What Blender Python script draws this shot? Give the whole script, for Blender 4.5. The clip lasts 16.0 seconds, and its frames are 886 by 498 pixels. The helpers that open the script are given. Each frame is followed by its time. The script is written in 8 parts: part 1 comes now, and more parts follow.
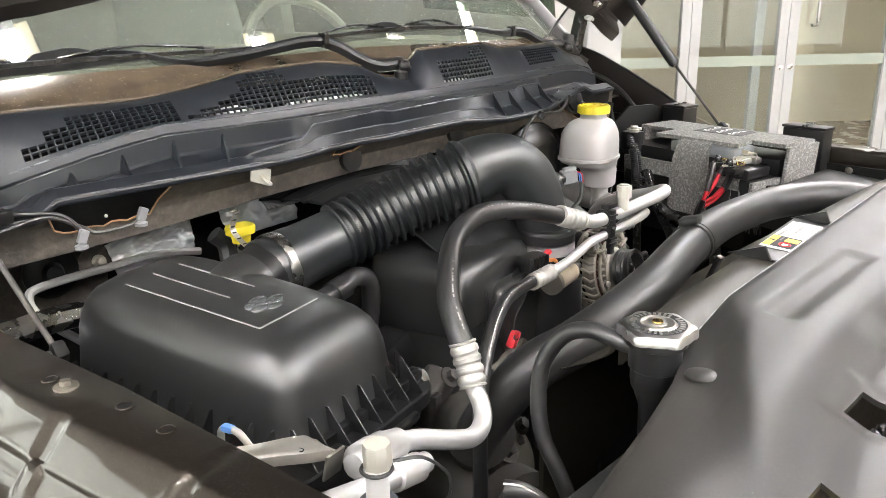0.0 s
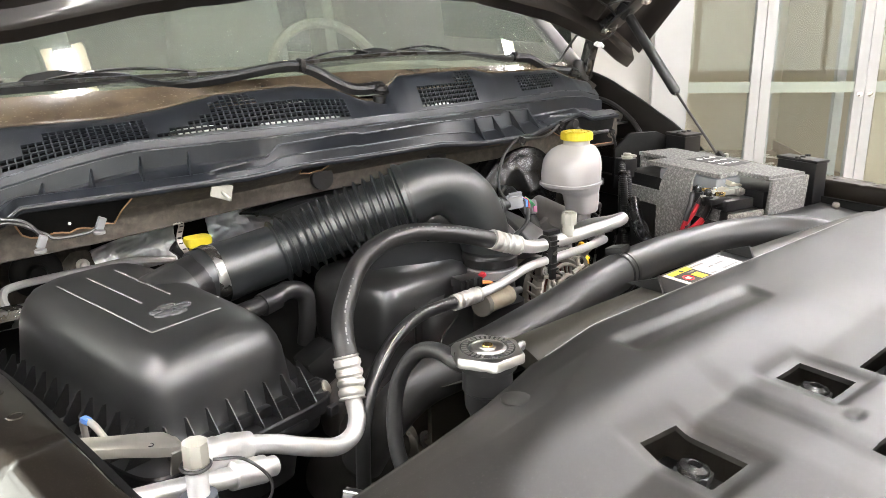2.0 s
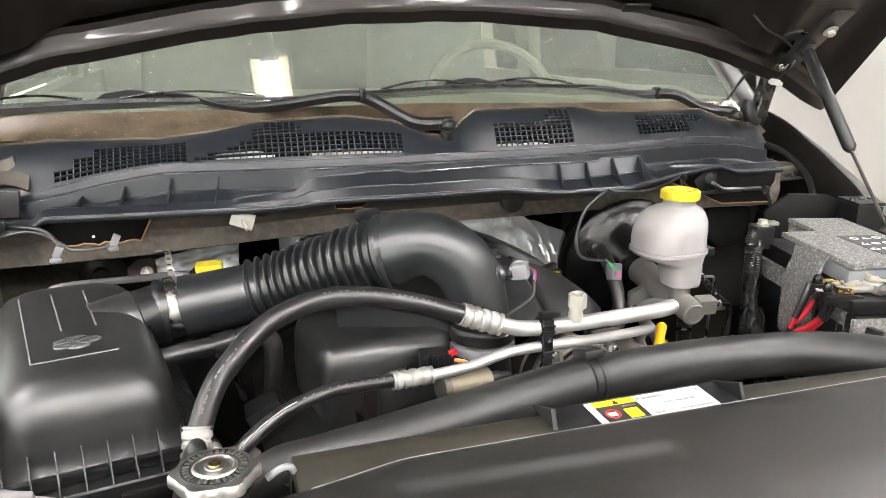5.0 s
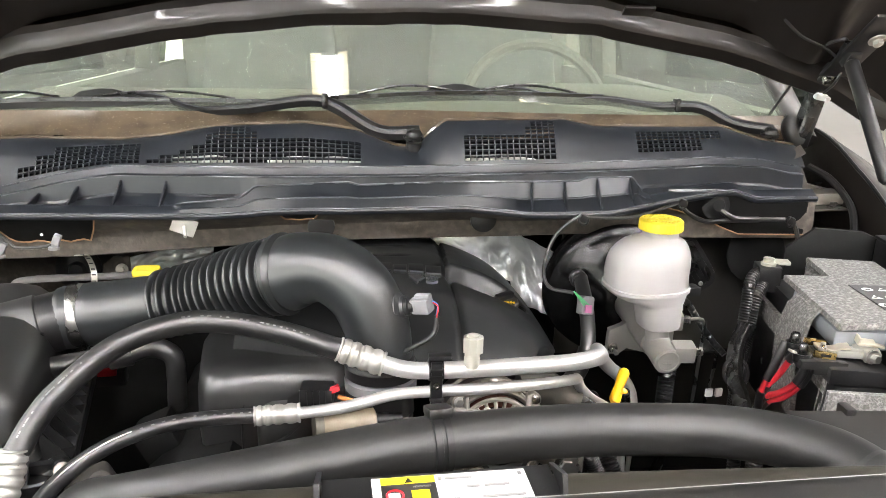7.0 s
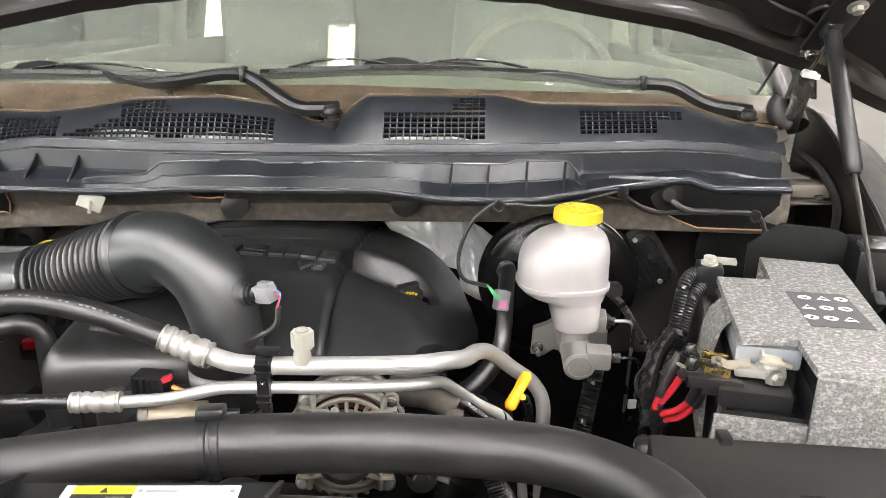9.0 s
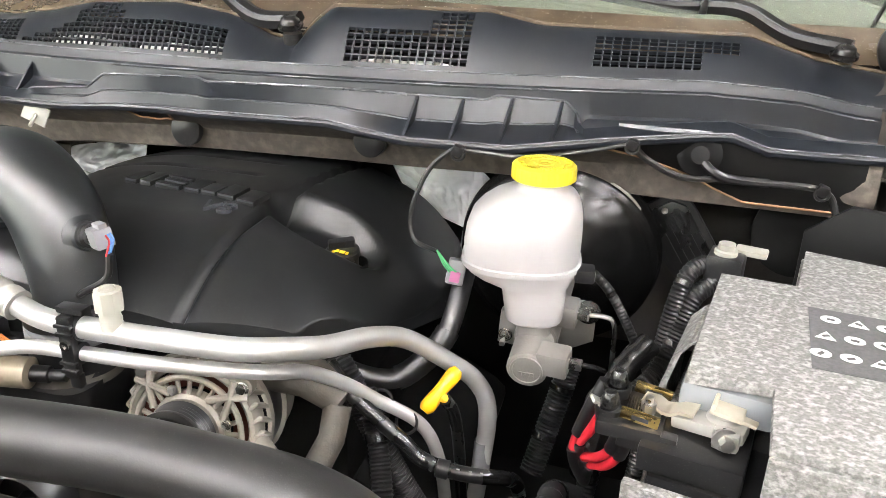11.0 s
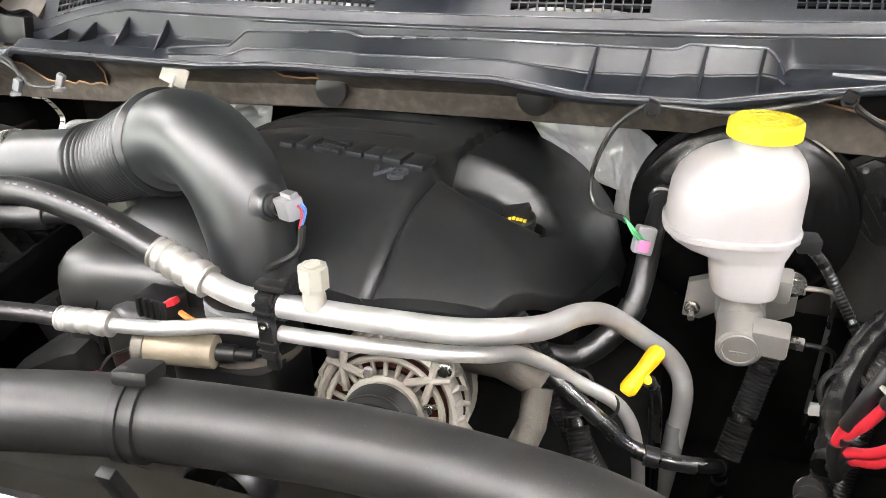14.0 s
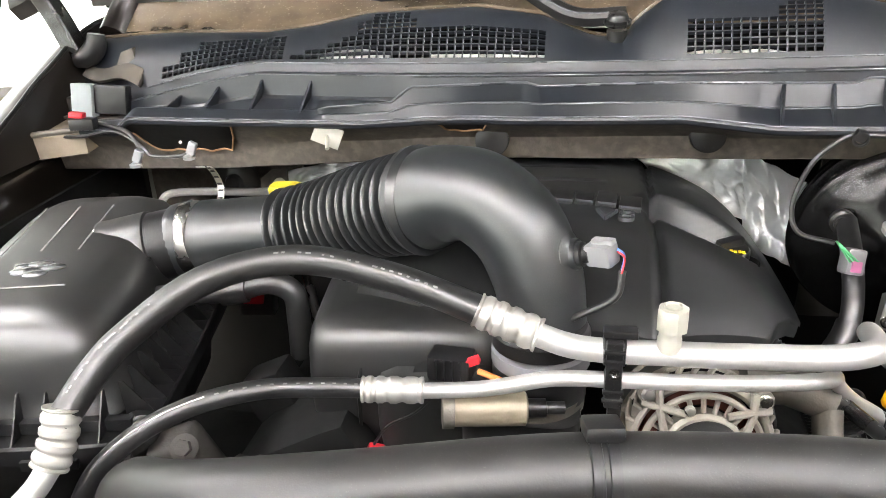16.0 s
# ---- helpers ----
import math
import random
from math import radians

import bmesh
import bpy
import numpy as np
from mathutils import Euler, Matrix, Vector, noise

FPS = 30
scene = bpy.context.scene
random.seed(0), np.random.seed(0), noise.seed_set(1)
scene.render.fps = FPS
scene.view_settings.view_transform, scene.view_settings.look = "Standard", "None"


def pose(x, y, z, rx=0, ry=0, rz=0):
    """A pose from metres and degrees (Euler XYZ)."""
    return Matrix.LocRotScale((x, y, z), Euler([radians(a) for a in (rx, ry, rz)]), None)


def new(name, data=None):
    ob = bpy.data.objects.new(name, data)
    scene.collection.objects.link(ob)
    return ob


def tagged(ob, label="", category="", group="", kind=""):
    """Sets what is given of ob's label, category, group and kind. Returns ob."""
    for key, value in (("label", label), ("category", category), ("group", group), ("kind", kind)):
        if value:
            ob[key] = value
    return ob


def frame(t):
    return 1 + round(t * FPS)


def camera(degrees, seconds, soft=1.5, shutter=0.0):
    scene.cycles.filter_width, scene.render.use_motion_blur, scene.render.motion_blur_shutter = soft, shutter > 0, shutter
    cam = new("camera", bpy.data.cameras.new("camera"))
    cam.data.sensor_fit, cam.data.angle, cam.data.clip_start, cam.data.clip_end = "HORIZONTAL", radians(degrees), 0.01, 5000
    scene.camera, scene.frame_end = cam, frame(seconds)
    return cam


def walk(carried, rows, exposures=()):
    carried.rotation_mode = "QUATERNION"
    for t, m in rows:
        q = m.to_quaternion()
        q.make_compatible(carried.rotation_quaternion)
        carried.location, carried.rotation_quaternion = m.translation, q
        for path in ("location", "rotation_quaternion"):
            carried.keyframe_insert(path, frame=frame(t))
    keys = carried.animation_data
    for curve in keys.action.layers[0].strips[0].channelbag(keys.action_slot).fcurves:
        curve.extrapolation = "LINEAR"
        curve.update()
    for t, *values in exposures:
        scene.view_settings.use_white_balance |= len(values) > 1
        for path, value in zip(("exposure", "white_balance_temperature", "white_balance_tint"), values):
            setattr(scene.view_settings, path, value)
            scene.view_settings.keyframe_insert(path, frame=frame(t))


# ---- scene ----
cam = camera(59.3, 16.0, soft=0.5)
METRES, EYE, TILT, LEAN, TURN = 2.2, 1.47, 0.0, 0.0, -46.0
ROWS = [
    (0.0, 0.0, 0.0, 0.0, -0.39, -17.78, 1.22),
    (0.5, 0.006, 0.0003, 0.0005, 0.23, -17.47, 1.38),
    (1.0, 0.0325, -0.0002, 0.0038, 1.76, -17.1, 1.31),
    (1.5, 0.0679, -0.0035, 0.0053, 3.97, -16.74, 1.1),
    (2.0, 0.0981, -0.0121, 0.0053, 6.53, -16.37, 0.82),
    (2.5, 0.117, -0.0138, 0.0052, 9.03, -16.2, 0.67),
    (3.0, 0.1363, 0.0043, 0.0046, 11.76, -16.09, 0.66),
    (3.5, 0.1678, 0.0306, 0.0069, 14.85, -15.99, 0.78),
    (4.0, 0.1955, 0.0497, 0.0106, 18.06, -15.77, 0.96),
    (4.2, 0.2125, 0.0564, 0.0141, 20.82, -15.58, 0.67),
    (6.3, 0.3122, 0.1819, 0.0291, 35.93, -16.06, -1.06),
    (6.5, 0.3171, 0.1892, 0.0315, 36.88, -16.09, -1.04),
    (7.0, 0.3422, 0.2213, 0.0313, 39.95, -16.5, -1.16),
    (7.5, 0.3818, 0.2599, 0.0304, 44.36, -16.9, -1.32),
    (8.0, 0.4101, 0.2874, 0.0291, 46.61, -17.49, -0.76),
    (8.5, 0.4158, 0.3071, 0.0294, 47.38, -17.83, -0.23),
    (9.0, 0.4095, 0.3373, 0.0254, 47.85, -17.98, -0.8),
    (9.2, 0.4069, 0.3514, 0.0245, 48.27, -17.97, -1.24),
    (11.3, 0.401, 0.5056, 0.0005, 62.92, -23.86, -0.91),
    (11.5, 0.3954, 0.5072, -0.0016, 63.28, -24.65, -0.51),
    (12.0, 0.3872, 0.5072, -0.0042, 64.36, -25.99, 0.3),
    (12.5, 0.3788, 0.5013, -0.0041, 65.1, -26.6, 0.62),
    (13.0, 0.3758, 0.4968, -0.0027, 65.56, -26.74, 0.72),
    (13.5, 0.3707, 0.4834, -0.0011, 65.43, -26.4, 0.62),
    (14.0, 0.3525, 0.4543, -0.0044, 65.07, -25.7, 0.44),
    (14.5, 0.336, 0.4211, -0.003, 62.75, -24.43, 0.61),
    (15.0, 0.3191, 0.3899, -0.0008, 60.03, -23.6, 1.0),
    (15.5, 0.3016, 0.3562, -0.0015, 57.91, -22.85, 1.37),
    (16.0, 0.277, 0.3192, -0.0021, 56.18, -22.28, 1.68),
]
walk(cam, [(t, pose(-0.957, 0, EYE, TILT, LEAN, TURN) @ pose(METRES * x, METRES * y, METRES * z, 90 + pitch, roll, yaw)) for t, x, y, z, yaw, pitch, roll in ROWS],
     exposures=[(0.0, 0.48), (4.0, 0.51), (7.0, 0.66), (9.0, 0.72), (11.5, 0.95), (13.5, 0.98), (14.5, 0.96), (16.0, 0.94)])

# ---- world, lights, exposure ----
world = bpy.data.worlds.new("world")
scene.world = world
world.use_nodes = True
world.node_tree.nodes["Background"].inputs[0].default_value = (0.9, 0.95, 1.0, 1)
world.node_tree.nodes["Background"].inputs[1].default_value = 0.25
LAMP_POWER = 98.0
DAYLIGHT_POWER = 3.5


# ---- materials ----
def material(name, base, rough=0.5, metal=0.0, vary=0.25, scale=30.0, bump=0.05, bump_scale=400.0, coat=0.0,
             rough_vary=0.15, dirt=None, dirt_amount=0.0, dirt_scale=9.0, sss=0.0, spec=0.5, stretch=(1, 1, 1), speck=0.0, speck_scale=700.0, speck_colour=(0.25, 0.24, 0.22)):
    m = bpy.data.materials.new(name)
    m.use_nodes = True
    nt = m.node_tree
    n, l = nt.nodes, nt.links
    b = n["Principled BSDF"]
    co = n.new("ShaderNodeTexCoord")
    mp = n.new("ShaderNodeMapping")
    mp.inputs["Scale"].default_value = stretch
    l.new(co.outputs["Object"], mp.inputs["Vector"])

    def noisy(sc, detail=4.0):
        t = n.new("ShaderNodeTexNoise")
        t.inputs["Scale"].default_value = sc
        t.inputs["Detail"].default_value = detail
        l.new(mp.outputs["Vector"], t.inputs["Vector"])
        return t

    big, small = noisy(scale), noisy(bump_scale, 2.0)
    mix = n.new("ShaderNodeMix")
    mix.data_type = "RGBA"
    mix.inputs[6].default_value = (*[c * (1 - vary) for c in base], 1)
    mix.inputs[7].default_value = (*[min(1, c * (1 + vary)) for c in base], 1)
    l.new(big.outputs["Fac"], mix.inputs[0])
    colour = mix.outputs[2]
    if dirt:
        d = noisy(dirt_scale, 8.0)
        r = n.new("ShaderNodeValToRGB")
        r.color_ramp.elements[0].position = 0.48
        r.color_ramp.elements[1].position = 0.72
        l.new(d.outputs["Fac"], r.inputs[0])
        k = n.new("ShaderNodeMath")
        k.operation = "MULTIPLY"
        k.inputs[1].default_value = dirt_amount
        l.new(r.outputs[0], k.inputs[0])
        mix2 = n.new("ShaderNodeMix")
        mix2.data_type = "RGBA"
        mix2.inputs[7].default_value = (*dirt, 1)
        l.new(colour, mix2.inputs[6])
        l.new(k.outputs[0], mix2.inputs[0])
        colour = mix2.outputs[2]
    if speck:
        # scattered dust grains
        d = noisy(speck_scale, 1.0)
        r = n.new("ShaderNodeValToRGB")
        r.color_ramp.elements[0].position = 0.66
        r.color_ramp.elements[1].position = 0.74
        l.new(d.outputs["Fac"], r.inputs[0])
        k = n.new("ShaderNodeMath")
        k.operation = "MULTIPLY"
        k.inputs[1].default_value = speck
        l.new(r.outputs[0], k.inputs[0])
        mix3 = n.new("ShaderNodeMix")
        mix3.data_type = "RGBA"
        mix3.inputs[7].default_value = (*speck_colour, 1)
        l.new(colour, mix3.inputs[6])
        l.new(k.outputs[0], mix3.inputs[0])
        colour = mix3.outputs[2]
    l.new(colour, b.inputs["Base Color"])
    mr = n.new("ShaderNodeMapRange")
    mr.inputs[3].default_value = max(0.02, rough - rough_vary)
    mr.inputs[4].default_value = min(1, rough + rough_vary)
    l.new(big.outputs["Fac"], mr.inputs[0])
    l.new(mr.outputs[0], b.inputs["Roughness"])
    b.inputs["Metallic"].default_value = metal
    b.inputs["Coat Weight"].default_value = coat
    b.inputs["Coat Roughness"].default_value = 0.06
    b.inputs["Specular IOR Level"].default_value = spec
    if sss:
        b.inputs["Subsurface Weight"].default_value = sss
        b.inputs["Subsurface Radius"].default_value = (0.060, 0.055, 0.052)
        b.inputs["Subsurface Scale"].default_value = 1.0
    if bump:
        bp = n.new("ShaderNodeBump")
        bp.inputs["Strength"].default_value = bump
        bp.inputs["Distance"].default_value = 0.002
        l.new(small.outputs["Fac"], bp.inputs["Height"])
        l.new(bp.outputs["Normal"], b.inputs["Normal"])
    return m


BOX_PLASTIC = material("box_plastic", (0.0135, 0.0138, 0.0138), 0.36, bump=0.03, bump_scale=900, rough_vary=0.05, vary=0.15, dirt=(0.05, 0.046, 0.041), dirt_amount=0.18, dirt_scale=14, speck=0.14, speck_scale=950.0, spec=0.95)
BLACK_PLASTIC = material("black_plastic", (0.009, 0.009, 0.0095), 0.35, bump=0.02, bump_scale=700, spec=0.45, dirt=(0.06, 0.055, 0.05), dirt_amount=0.15, dirt_scale=20, speck=0.14, speck_scale=950.0)
COVER_PLASTIC = material("cover_plastic", (0.0115, 0.0122, 0.0128), 0.34, spec=0.52, bump=0.025, bump_scale=1100, rough_vary=0.06, dirt=(0.06, 0.06, 0.055), dirt_amount=0.12, dirt_scale=25, speck=0.14, speck_scale=950.0)
COWL_PLASTIC = material("cowl_plastic", (0.013, 0.0155, 0.02), 0.33, bump=0.03, bump_scale=900, rough_vary=0.04, dirt=(0.08, 0.076, 0.07), dirt_amount=0.10, dirt_scale=11, speck=0.14, speck_scale=950.0, spec=0.46)
SHIELD_PLASTIC = material("shield_plastic", (0.0115, 0.011, 0.0102), 0.43, bump=0.03, bump_scale=1200, rough_vary=0.05, scale=9, dirt=(0.040, 0.035, 0.029), dirt_amount=0.28, dirt_scale=6, spec=0.48, speck=0.2, speck_scale=900.0)
TANK_PLASTIC = material("tank_plastic", (0.026, 0.0235, 0.018), 0.42, bump=0.05, bump_scale=500, scale=12, spec=0.3)
RUBBER = material("rubber", (0.012, 0.012, 0.0123), 0.35, bump=0.04, bump_scale=600, spec=0.75, dirt=(0.05, 0.047, 0.043), dirt_amount=0.2, dirt_scale=18, speck=0.14, speck_scale=950.0)
DUCT_RUBBER = material("duct_rubber", (0.0122, 0.0142, 0.0155), 0.35, bump=0.03, bump_scale=700, rough_vary=0.05, dirt=(0.05, 0.05, 0.05), dirt_amount=0.2, dirt_scale=15, spec=0.95, speck=0.14, speck_scale=950.0)
BELLOWS_RUBBER = material("bellows_rubber", (0.0115, 0.013, 0.014), 0.35, bump=0.03, bump_scale=700, spec=0.85, rough_vary=0.06)
ALUMINIUM = material("aluminium", (0.56, 0.555, 0.545), 0.42, 0.65, vary=0.12, bump=0.05, bump_scale=350, rough_vary=0.08, dirt=(0.5, 0.44, 0.36), dirt_amount=0.35, dirt_scale=16)
CRIMP_METAL = material("crimp_metal", (0.44, 0.43, 0.4), 0.48, 0.6, vary=0.15, bump=0.10, bump_scale=250)
CAST_METAL = material("cast_metal", (0.145, 0.135, 0.115), 0.52, 0.5, vary=0.3, bump=0.22, bump_scale=280, dirt=(0.16, 0.13, 0.10), dirt_amount=0.5, dirt_scale=30)
ALT_METAL = material("alternator_aluminium", (0.30, 0.28, 0.245), 0.5, 0.4, vary=0.25, bump=0.2, bump_scale=280, dirt=(0.20, 0.17, 0.13), dirt_amount=0.4, dirt_scale=30)
DUSTY_CAST = material("dusty_cast", (0.055, 0.05, 0.042), 0.6, 0.2, vary=0.3, bump=0.2, bump_scale=260, dirt=(0.13, 0.11, 0.085), dirt_amount=0.5, dirt_scale=35)
# Darker cast metal copy: shade on bay castings put into colour; also rods, bolts.
DARK_CAST = material("dark_cast", (0.045, 0.041, 0.037), 0.6, 0.2, vary=0.4, bump=0.2, bump_scale=200)
EMBLEM = material("emblem", (0.16, 0.165, 0.17), 0.22, 0.6, vary=0.2)
GREY_CAST = material("grey_cast", (0.34, 0.327, 0.306), 0.45, 0.6, vary=0.15, bump=0.18, bump_scale=420)
STEEL = material("steel", (0.55, 0.54, 0.52), 0.28, 1.0, vary=0.15, bump=0.05)
CHROME = material("chrome", (0.56, 0.55, 0.53), 0.34, 1.0, vary=0.1, bump=0.05, bump_scale=120)
GOLD = material("gold_plate", (0.75, 0.55, 0.22), 0.25, 1.0, vary=0.15)
CORNER_METAL = material("corner_metal", (0.085, 0.076, 0.066), 0.5, 0.3, vary=0.3, scale=25, bump=0.06, dirt=(0.22, 0.19, 0.15), dirt_amount=0.4, dirt_scale=14, speck=0.15, speck_scale=900.0)
BRACKET_METAL = material("bracket_metal", (0.50, 0.48, 0.43), 0.36, 0.85, vary=0.2, scale=40, bump=0.08, bump_scale=160)
TAN_METAL = material("tan_metal", (0.30, 0.255, 0.185), 0.5, 0.3, vary=0.2, bump=0.1, bump_scale=250, dirt=(0.12, 0.10, 0.07), dirt_amount=0.5, dirt_scale=40)
AMBER = material("amber_plastic", (0.80, 0.43, 0.004), 0.36, vary=0.08, bump=0.06, bump_scale=500)
COPPER = material("copper_winding", (0.10, 0.028, 0.016), 0.5, 0.4)
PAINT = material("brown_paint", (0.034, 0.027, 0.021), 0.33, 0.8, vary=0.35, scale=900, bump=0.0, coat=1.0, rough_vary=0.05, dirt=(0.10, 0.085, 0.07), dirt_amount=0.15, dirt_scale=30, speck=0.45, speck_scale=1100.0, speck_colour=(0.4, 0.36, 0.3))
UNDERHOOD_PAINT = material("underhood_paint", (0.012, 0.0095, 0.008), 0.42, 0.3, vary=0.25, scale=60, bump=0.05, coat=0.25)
DIRTY_METAL = material("dirty_metal", (0.085, 0.074, 0.062), 0.6, 0.1, vary=0.6, scale=90, bump=0.3, bump_scale=160, dirt=(0.16, 0.135, 0.11), dirt_amount=0.8, dirt_scale=70)
# Paler than the cowl, so edge lines carry painted highlights; also the tape strip.
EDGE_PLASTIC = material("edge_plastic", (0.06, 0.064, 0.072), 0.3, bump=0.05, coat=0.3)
BARE_EDGE = material("bare_edge", (0.34, 0.19, 0.10), 0.7, vary=0.3, bump=0.3)
# Near-black: paints the shade on deep bay parts, plain black on rubber and plastic.
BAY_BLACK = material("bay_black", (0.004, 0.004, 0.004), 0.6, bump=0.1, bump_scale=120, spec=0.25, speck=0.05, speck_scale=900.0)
GLOSS_BLACK = material("gloss_black", (0.008, 0.008, 0.008), 0.27, coat=0.3, bump=0.02, rough_vary=0.05)
BOOSTER = material("booster_black", (0.005, 0.005, 0.005), 0.22, spec=0.4, bump=0.01, rough_vary=0.01, vary=0.1)
DASH_MAT = material("dash_mat", (0.046, 0.042, 0.038), 0.9, vary=0.3, scale=200, bump=0.35, bump_scale=500)
INSULATION = material("insulation", (0.026, 0.023, 0.021), 0.9, vary=0.3, scale=200, bump=0.35, bump_scale=500)
WHITE_PLASTIC = material("reservoir_plastic", (0.385, 0.37, 0.365), 0.40, vary=0.05, bump=0.03, sss=0.7, rough_vary=0.05, coat=0.4)
CAP_PLASTIC = material("ivory_plastic", (0.34, 0.33, 0.285), 0.4, vary=0.08, sss=0.15)
YELLOW = material("yellow_plastic", (0.62, 0.50, 0.025), 0.38, vary=0.1, bump=0.08, bump_scale=500)
RED = material("red_plastic", (0.55, 0.02, 0.03), 0.4, vary=0.15)
RED_RUBBER = material("red_rubber", (0.48, 0.018, 0.03), 0.45, vary=0.15)
ORANGE = material("orange_wire", (0.75, 0.25, 0.06), 0.5)
BLUE = material("blue_wire", (0.10, 0.25, 0.65), 0.5)
PINK = material("pink_plastic", (0.5, 0.16, 0.32), 0.5)
GREEN = material("green_wire", (0.10, 0.45, 0.18), 0.5)
GREY_PLASTIC = material("grey_plastic", (0.22, 0.22, 0.23), 0.45, vary=0.1)
LID_GREY = material("lid_grey", (0.20, 0.21, 0.225), 0.45, vary=0.1)
TIN = material("tinned_metal", (0.50, 0.46, 0.37), 0.45, 0.5, vary=0.15, bump=0.15, bump_scale=200)
SLATE_PLASTIC = material("slate_plastic", (0.1, 0.11, 0.13), 0.45, vary=0.1)
FELT = material("grey_felt", (0.17, 0.167, 0.16), 0.95, vary=0.6, scale=380, bump=0.8, bump_scale=420, rough_vary=0.02, spec=0.1, dirt=(0.36, 0.356, 0.342), dirt_amount=0.85, dirt_scale=190, stretch=(0.9, 1.1, 1.0))
FOIL = material("heat_foil", (0.90, 0.92, 0.94), 0.33, 0.65, vary=0.08, bump=0.08, bump_scale=120, rough_vary=0.04)
DUSTY_GLASS = material("dusty_glass", (0.10, 0.075, 0.05), 0.22, vary=0.4, scale=18, bump=0.04, bump_scale=120, coat=1.0, dirt=(0.02, 0.016, 0.012), dirt_amount=0.75, dirt_scale=14, stretch=(1, 1, 2.0), speck=0.6, speck_scale=260.0, speck_colour=(0.3, 0.26, 0.2))
HOSE_RUBBER = material("hose_rubber", (0.0135, 0.0133, 0.013), 0.41, bump=0.04, bump_scale=600, rough_vary=0.06, dirt=(0.045, 0.043, 0.040), dirt_amount=0.25, dirt_scale=15, spec=0.58, speck=0.14, speck_scale=950.0)
FOAM_GREY = material("foam_grey", (0.30, 0.33, 0.34), 0.9, vary=0.1, bump=0.2, bump_scale=300)
LEDGE_DUST = material("ledge_dust", (0.20, 0.165, 0.12), 0.6, 0.1, vary=0.35, scale=25, bump=0.1, dirt=(0.30, 0.26, 0.20), dirt_amount=0.6, dirt_scale=18)
SIGN_FELT = material("sign_grey", (0.085, 0.085, 0.085), 0.85, vary=0.4, scale=300, bump=0.4, bump_scale=420, spec=0.2)
WHITE_INK = material("white_ink", (0.7, 0.7, 0.68), 0.6, vary=0.1)
GREY_INK = material("grey_ink", (0.24, 0.24, 0.235), 0.5, vary=0.1)
DARK_INK = material("dark_ink", (0.02, 0.02, 0.02), 0.6)
PAPER = material("label_white", (0.6, 0.6, 0.58), 0.35, vary=0.03)
LABEL_YELLOW = material("label_yellow", (0.85, 0.58, 0.02), 0.35, vary=0.05)
CREAM_WALL = material("cream_wall", (0.42, 0.365, 0.275), 0.85, vary=0.04, scale=3, bump=0.1, bump_scale=90)
WHITE_WALL = material("white_wall", (0.35, 0.342, 0.32), 0.8, vary=0.03, scale=3, bump=0.08, bump_scale=90)
WHITE_FRAME = material("white_frame", (0.33, 0.33, 0.322), 0.35, vary=0.03)
CEILING = material("ceiling_paint", (0.66, 0.655, 0.64), 0.9, vary=0.04, scale=2)
FLOOR_TILE = material("floor_tile", (0.24, 0.20, 0.16), 0.25, vary=0.15, scale=5, bump=0.03, bump_scale=40)
SKIRTING = material("skirting", (0.22, 0.16, 0.11), 0.5)
SEAT_CLOTH = material("seat_cloth", (0.16, 0.18, 0.17), 0.9, vary=0.1)
DASH = material("dash_plastic", (0.16, 0.16, 0.14), 0.7, vary=0.1)
CABIN_TRIM = material("cabin_trim", (0.22, 0.23, 0.20), 0.85, vary=0.06)
TYRE = material("tyre", (0.015, 0.015, 0.015), 0.8)


def glass_material(name, tint, gloss_ior=1.5, haze=0.0):
    m = bpy.data.materials.new(name)
    m.use_nodes = True
    n, l = m.node_tree.nodes, m.node_tree.links
    n.clear()
    out = n.new("ShaderNodeOutputMaterial")
    tr = n.new("ShaderNodeBsdfTransparent")
    tr.inputs[0].default_value = (*tint, 1)
    gl = n.new("ShaderNodeBsdfGlossy")
    gl.inputs["Roughness"].default_value = 0.01
    # Flat grey-green share; on the windshield it paints in the reflected veil.
    df = n.new("ShaderNodeBsdfDiffuse")
    df.inputs[0].default_value = (0.50, 0.55, 0.47, 1)
    fr = n.new("ShaderNodeFresnel")
    fr.inputs[0].default_value = gloss_ior
    mx, mh = n.new("ShaderNodeMixShader"), n.new("ShaderNodeMixShader")
    mh.inputs[0].default_value = haze
    l.new(tr.outputs[0], mh.inputs[1])
    l.new(df.outputs[0], mh.inputs[2])
    l.new(fr.outputs[0], mx.inputs[0])
    l.new(mh.outputs[0], mx.inputs[1])
    l.new(gl.outputs[0], mx.inputs[2])
    l.new(mx.outputs[0], out.inputs[0])
    return m


WINDSHIELD_GLASS = glass_material("windshield_glass", (0.46, 0.505, 0.395), 1.6, 0.13)
SIDE_GLASS = glass_material("side_window_glass", (0.30, 0.36, 0.30), 1.5, 0.04)
DOOR_GLASS = glass_material("door_glass", (0.90, 0.93, 0.91), 1.45)
FROST = glass_material("frosted_band", (0.55, 0.55, 0.52), 1.3, 0.5)

LAMP = bpy.data.materials.new("lamp_diffuser")
LAMP.use_nodes = True
_b = LAMP.node_tree.nodes["Principled BSDF"]
_b.inputs["Base Color"].default_value = (0.9, 0.9, 0.9, 1)
_b.inputs["Emission Color"].default_value = (0.975, 0.965, 1.0, 1)
_b.inputs["Emission Strength"].default_value = LAMP_POWER

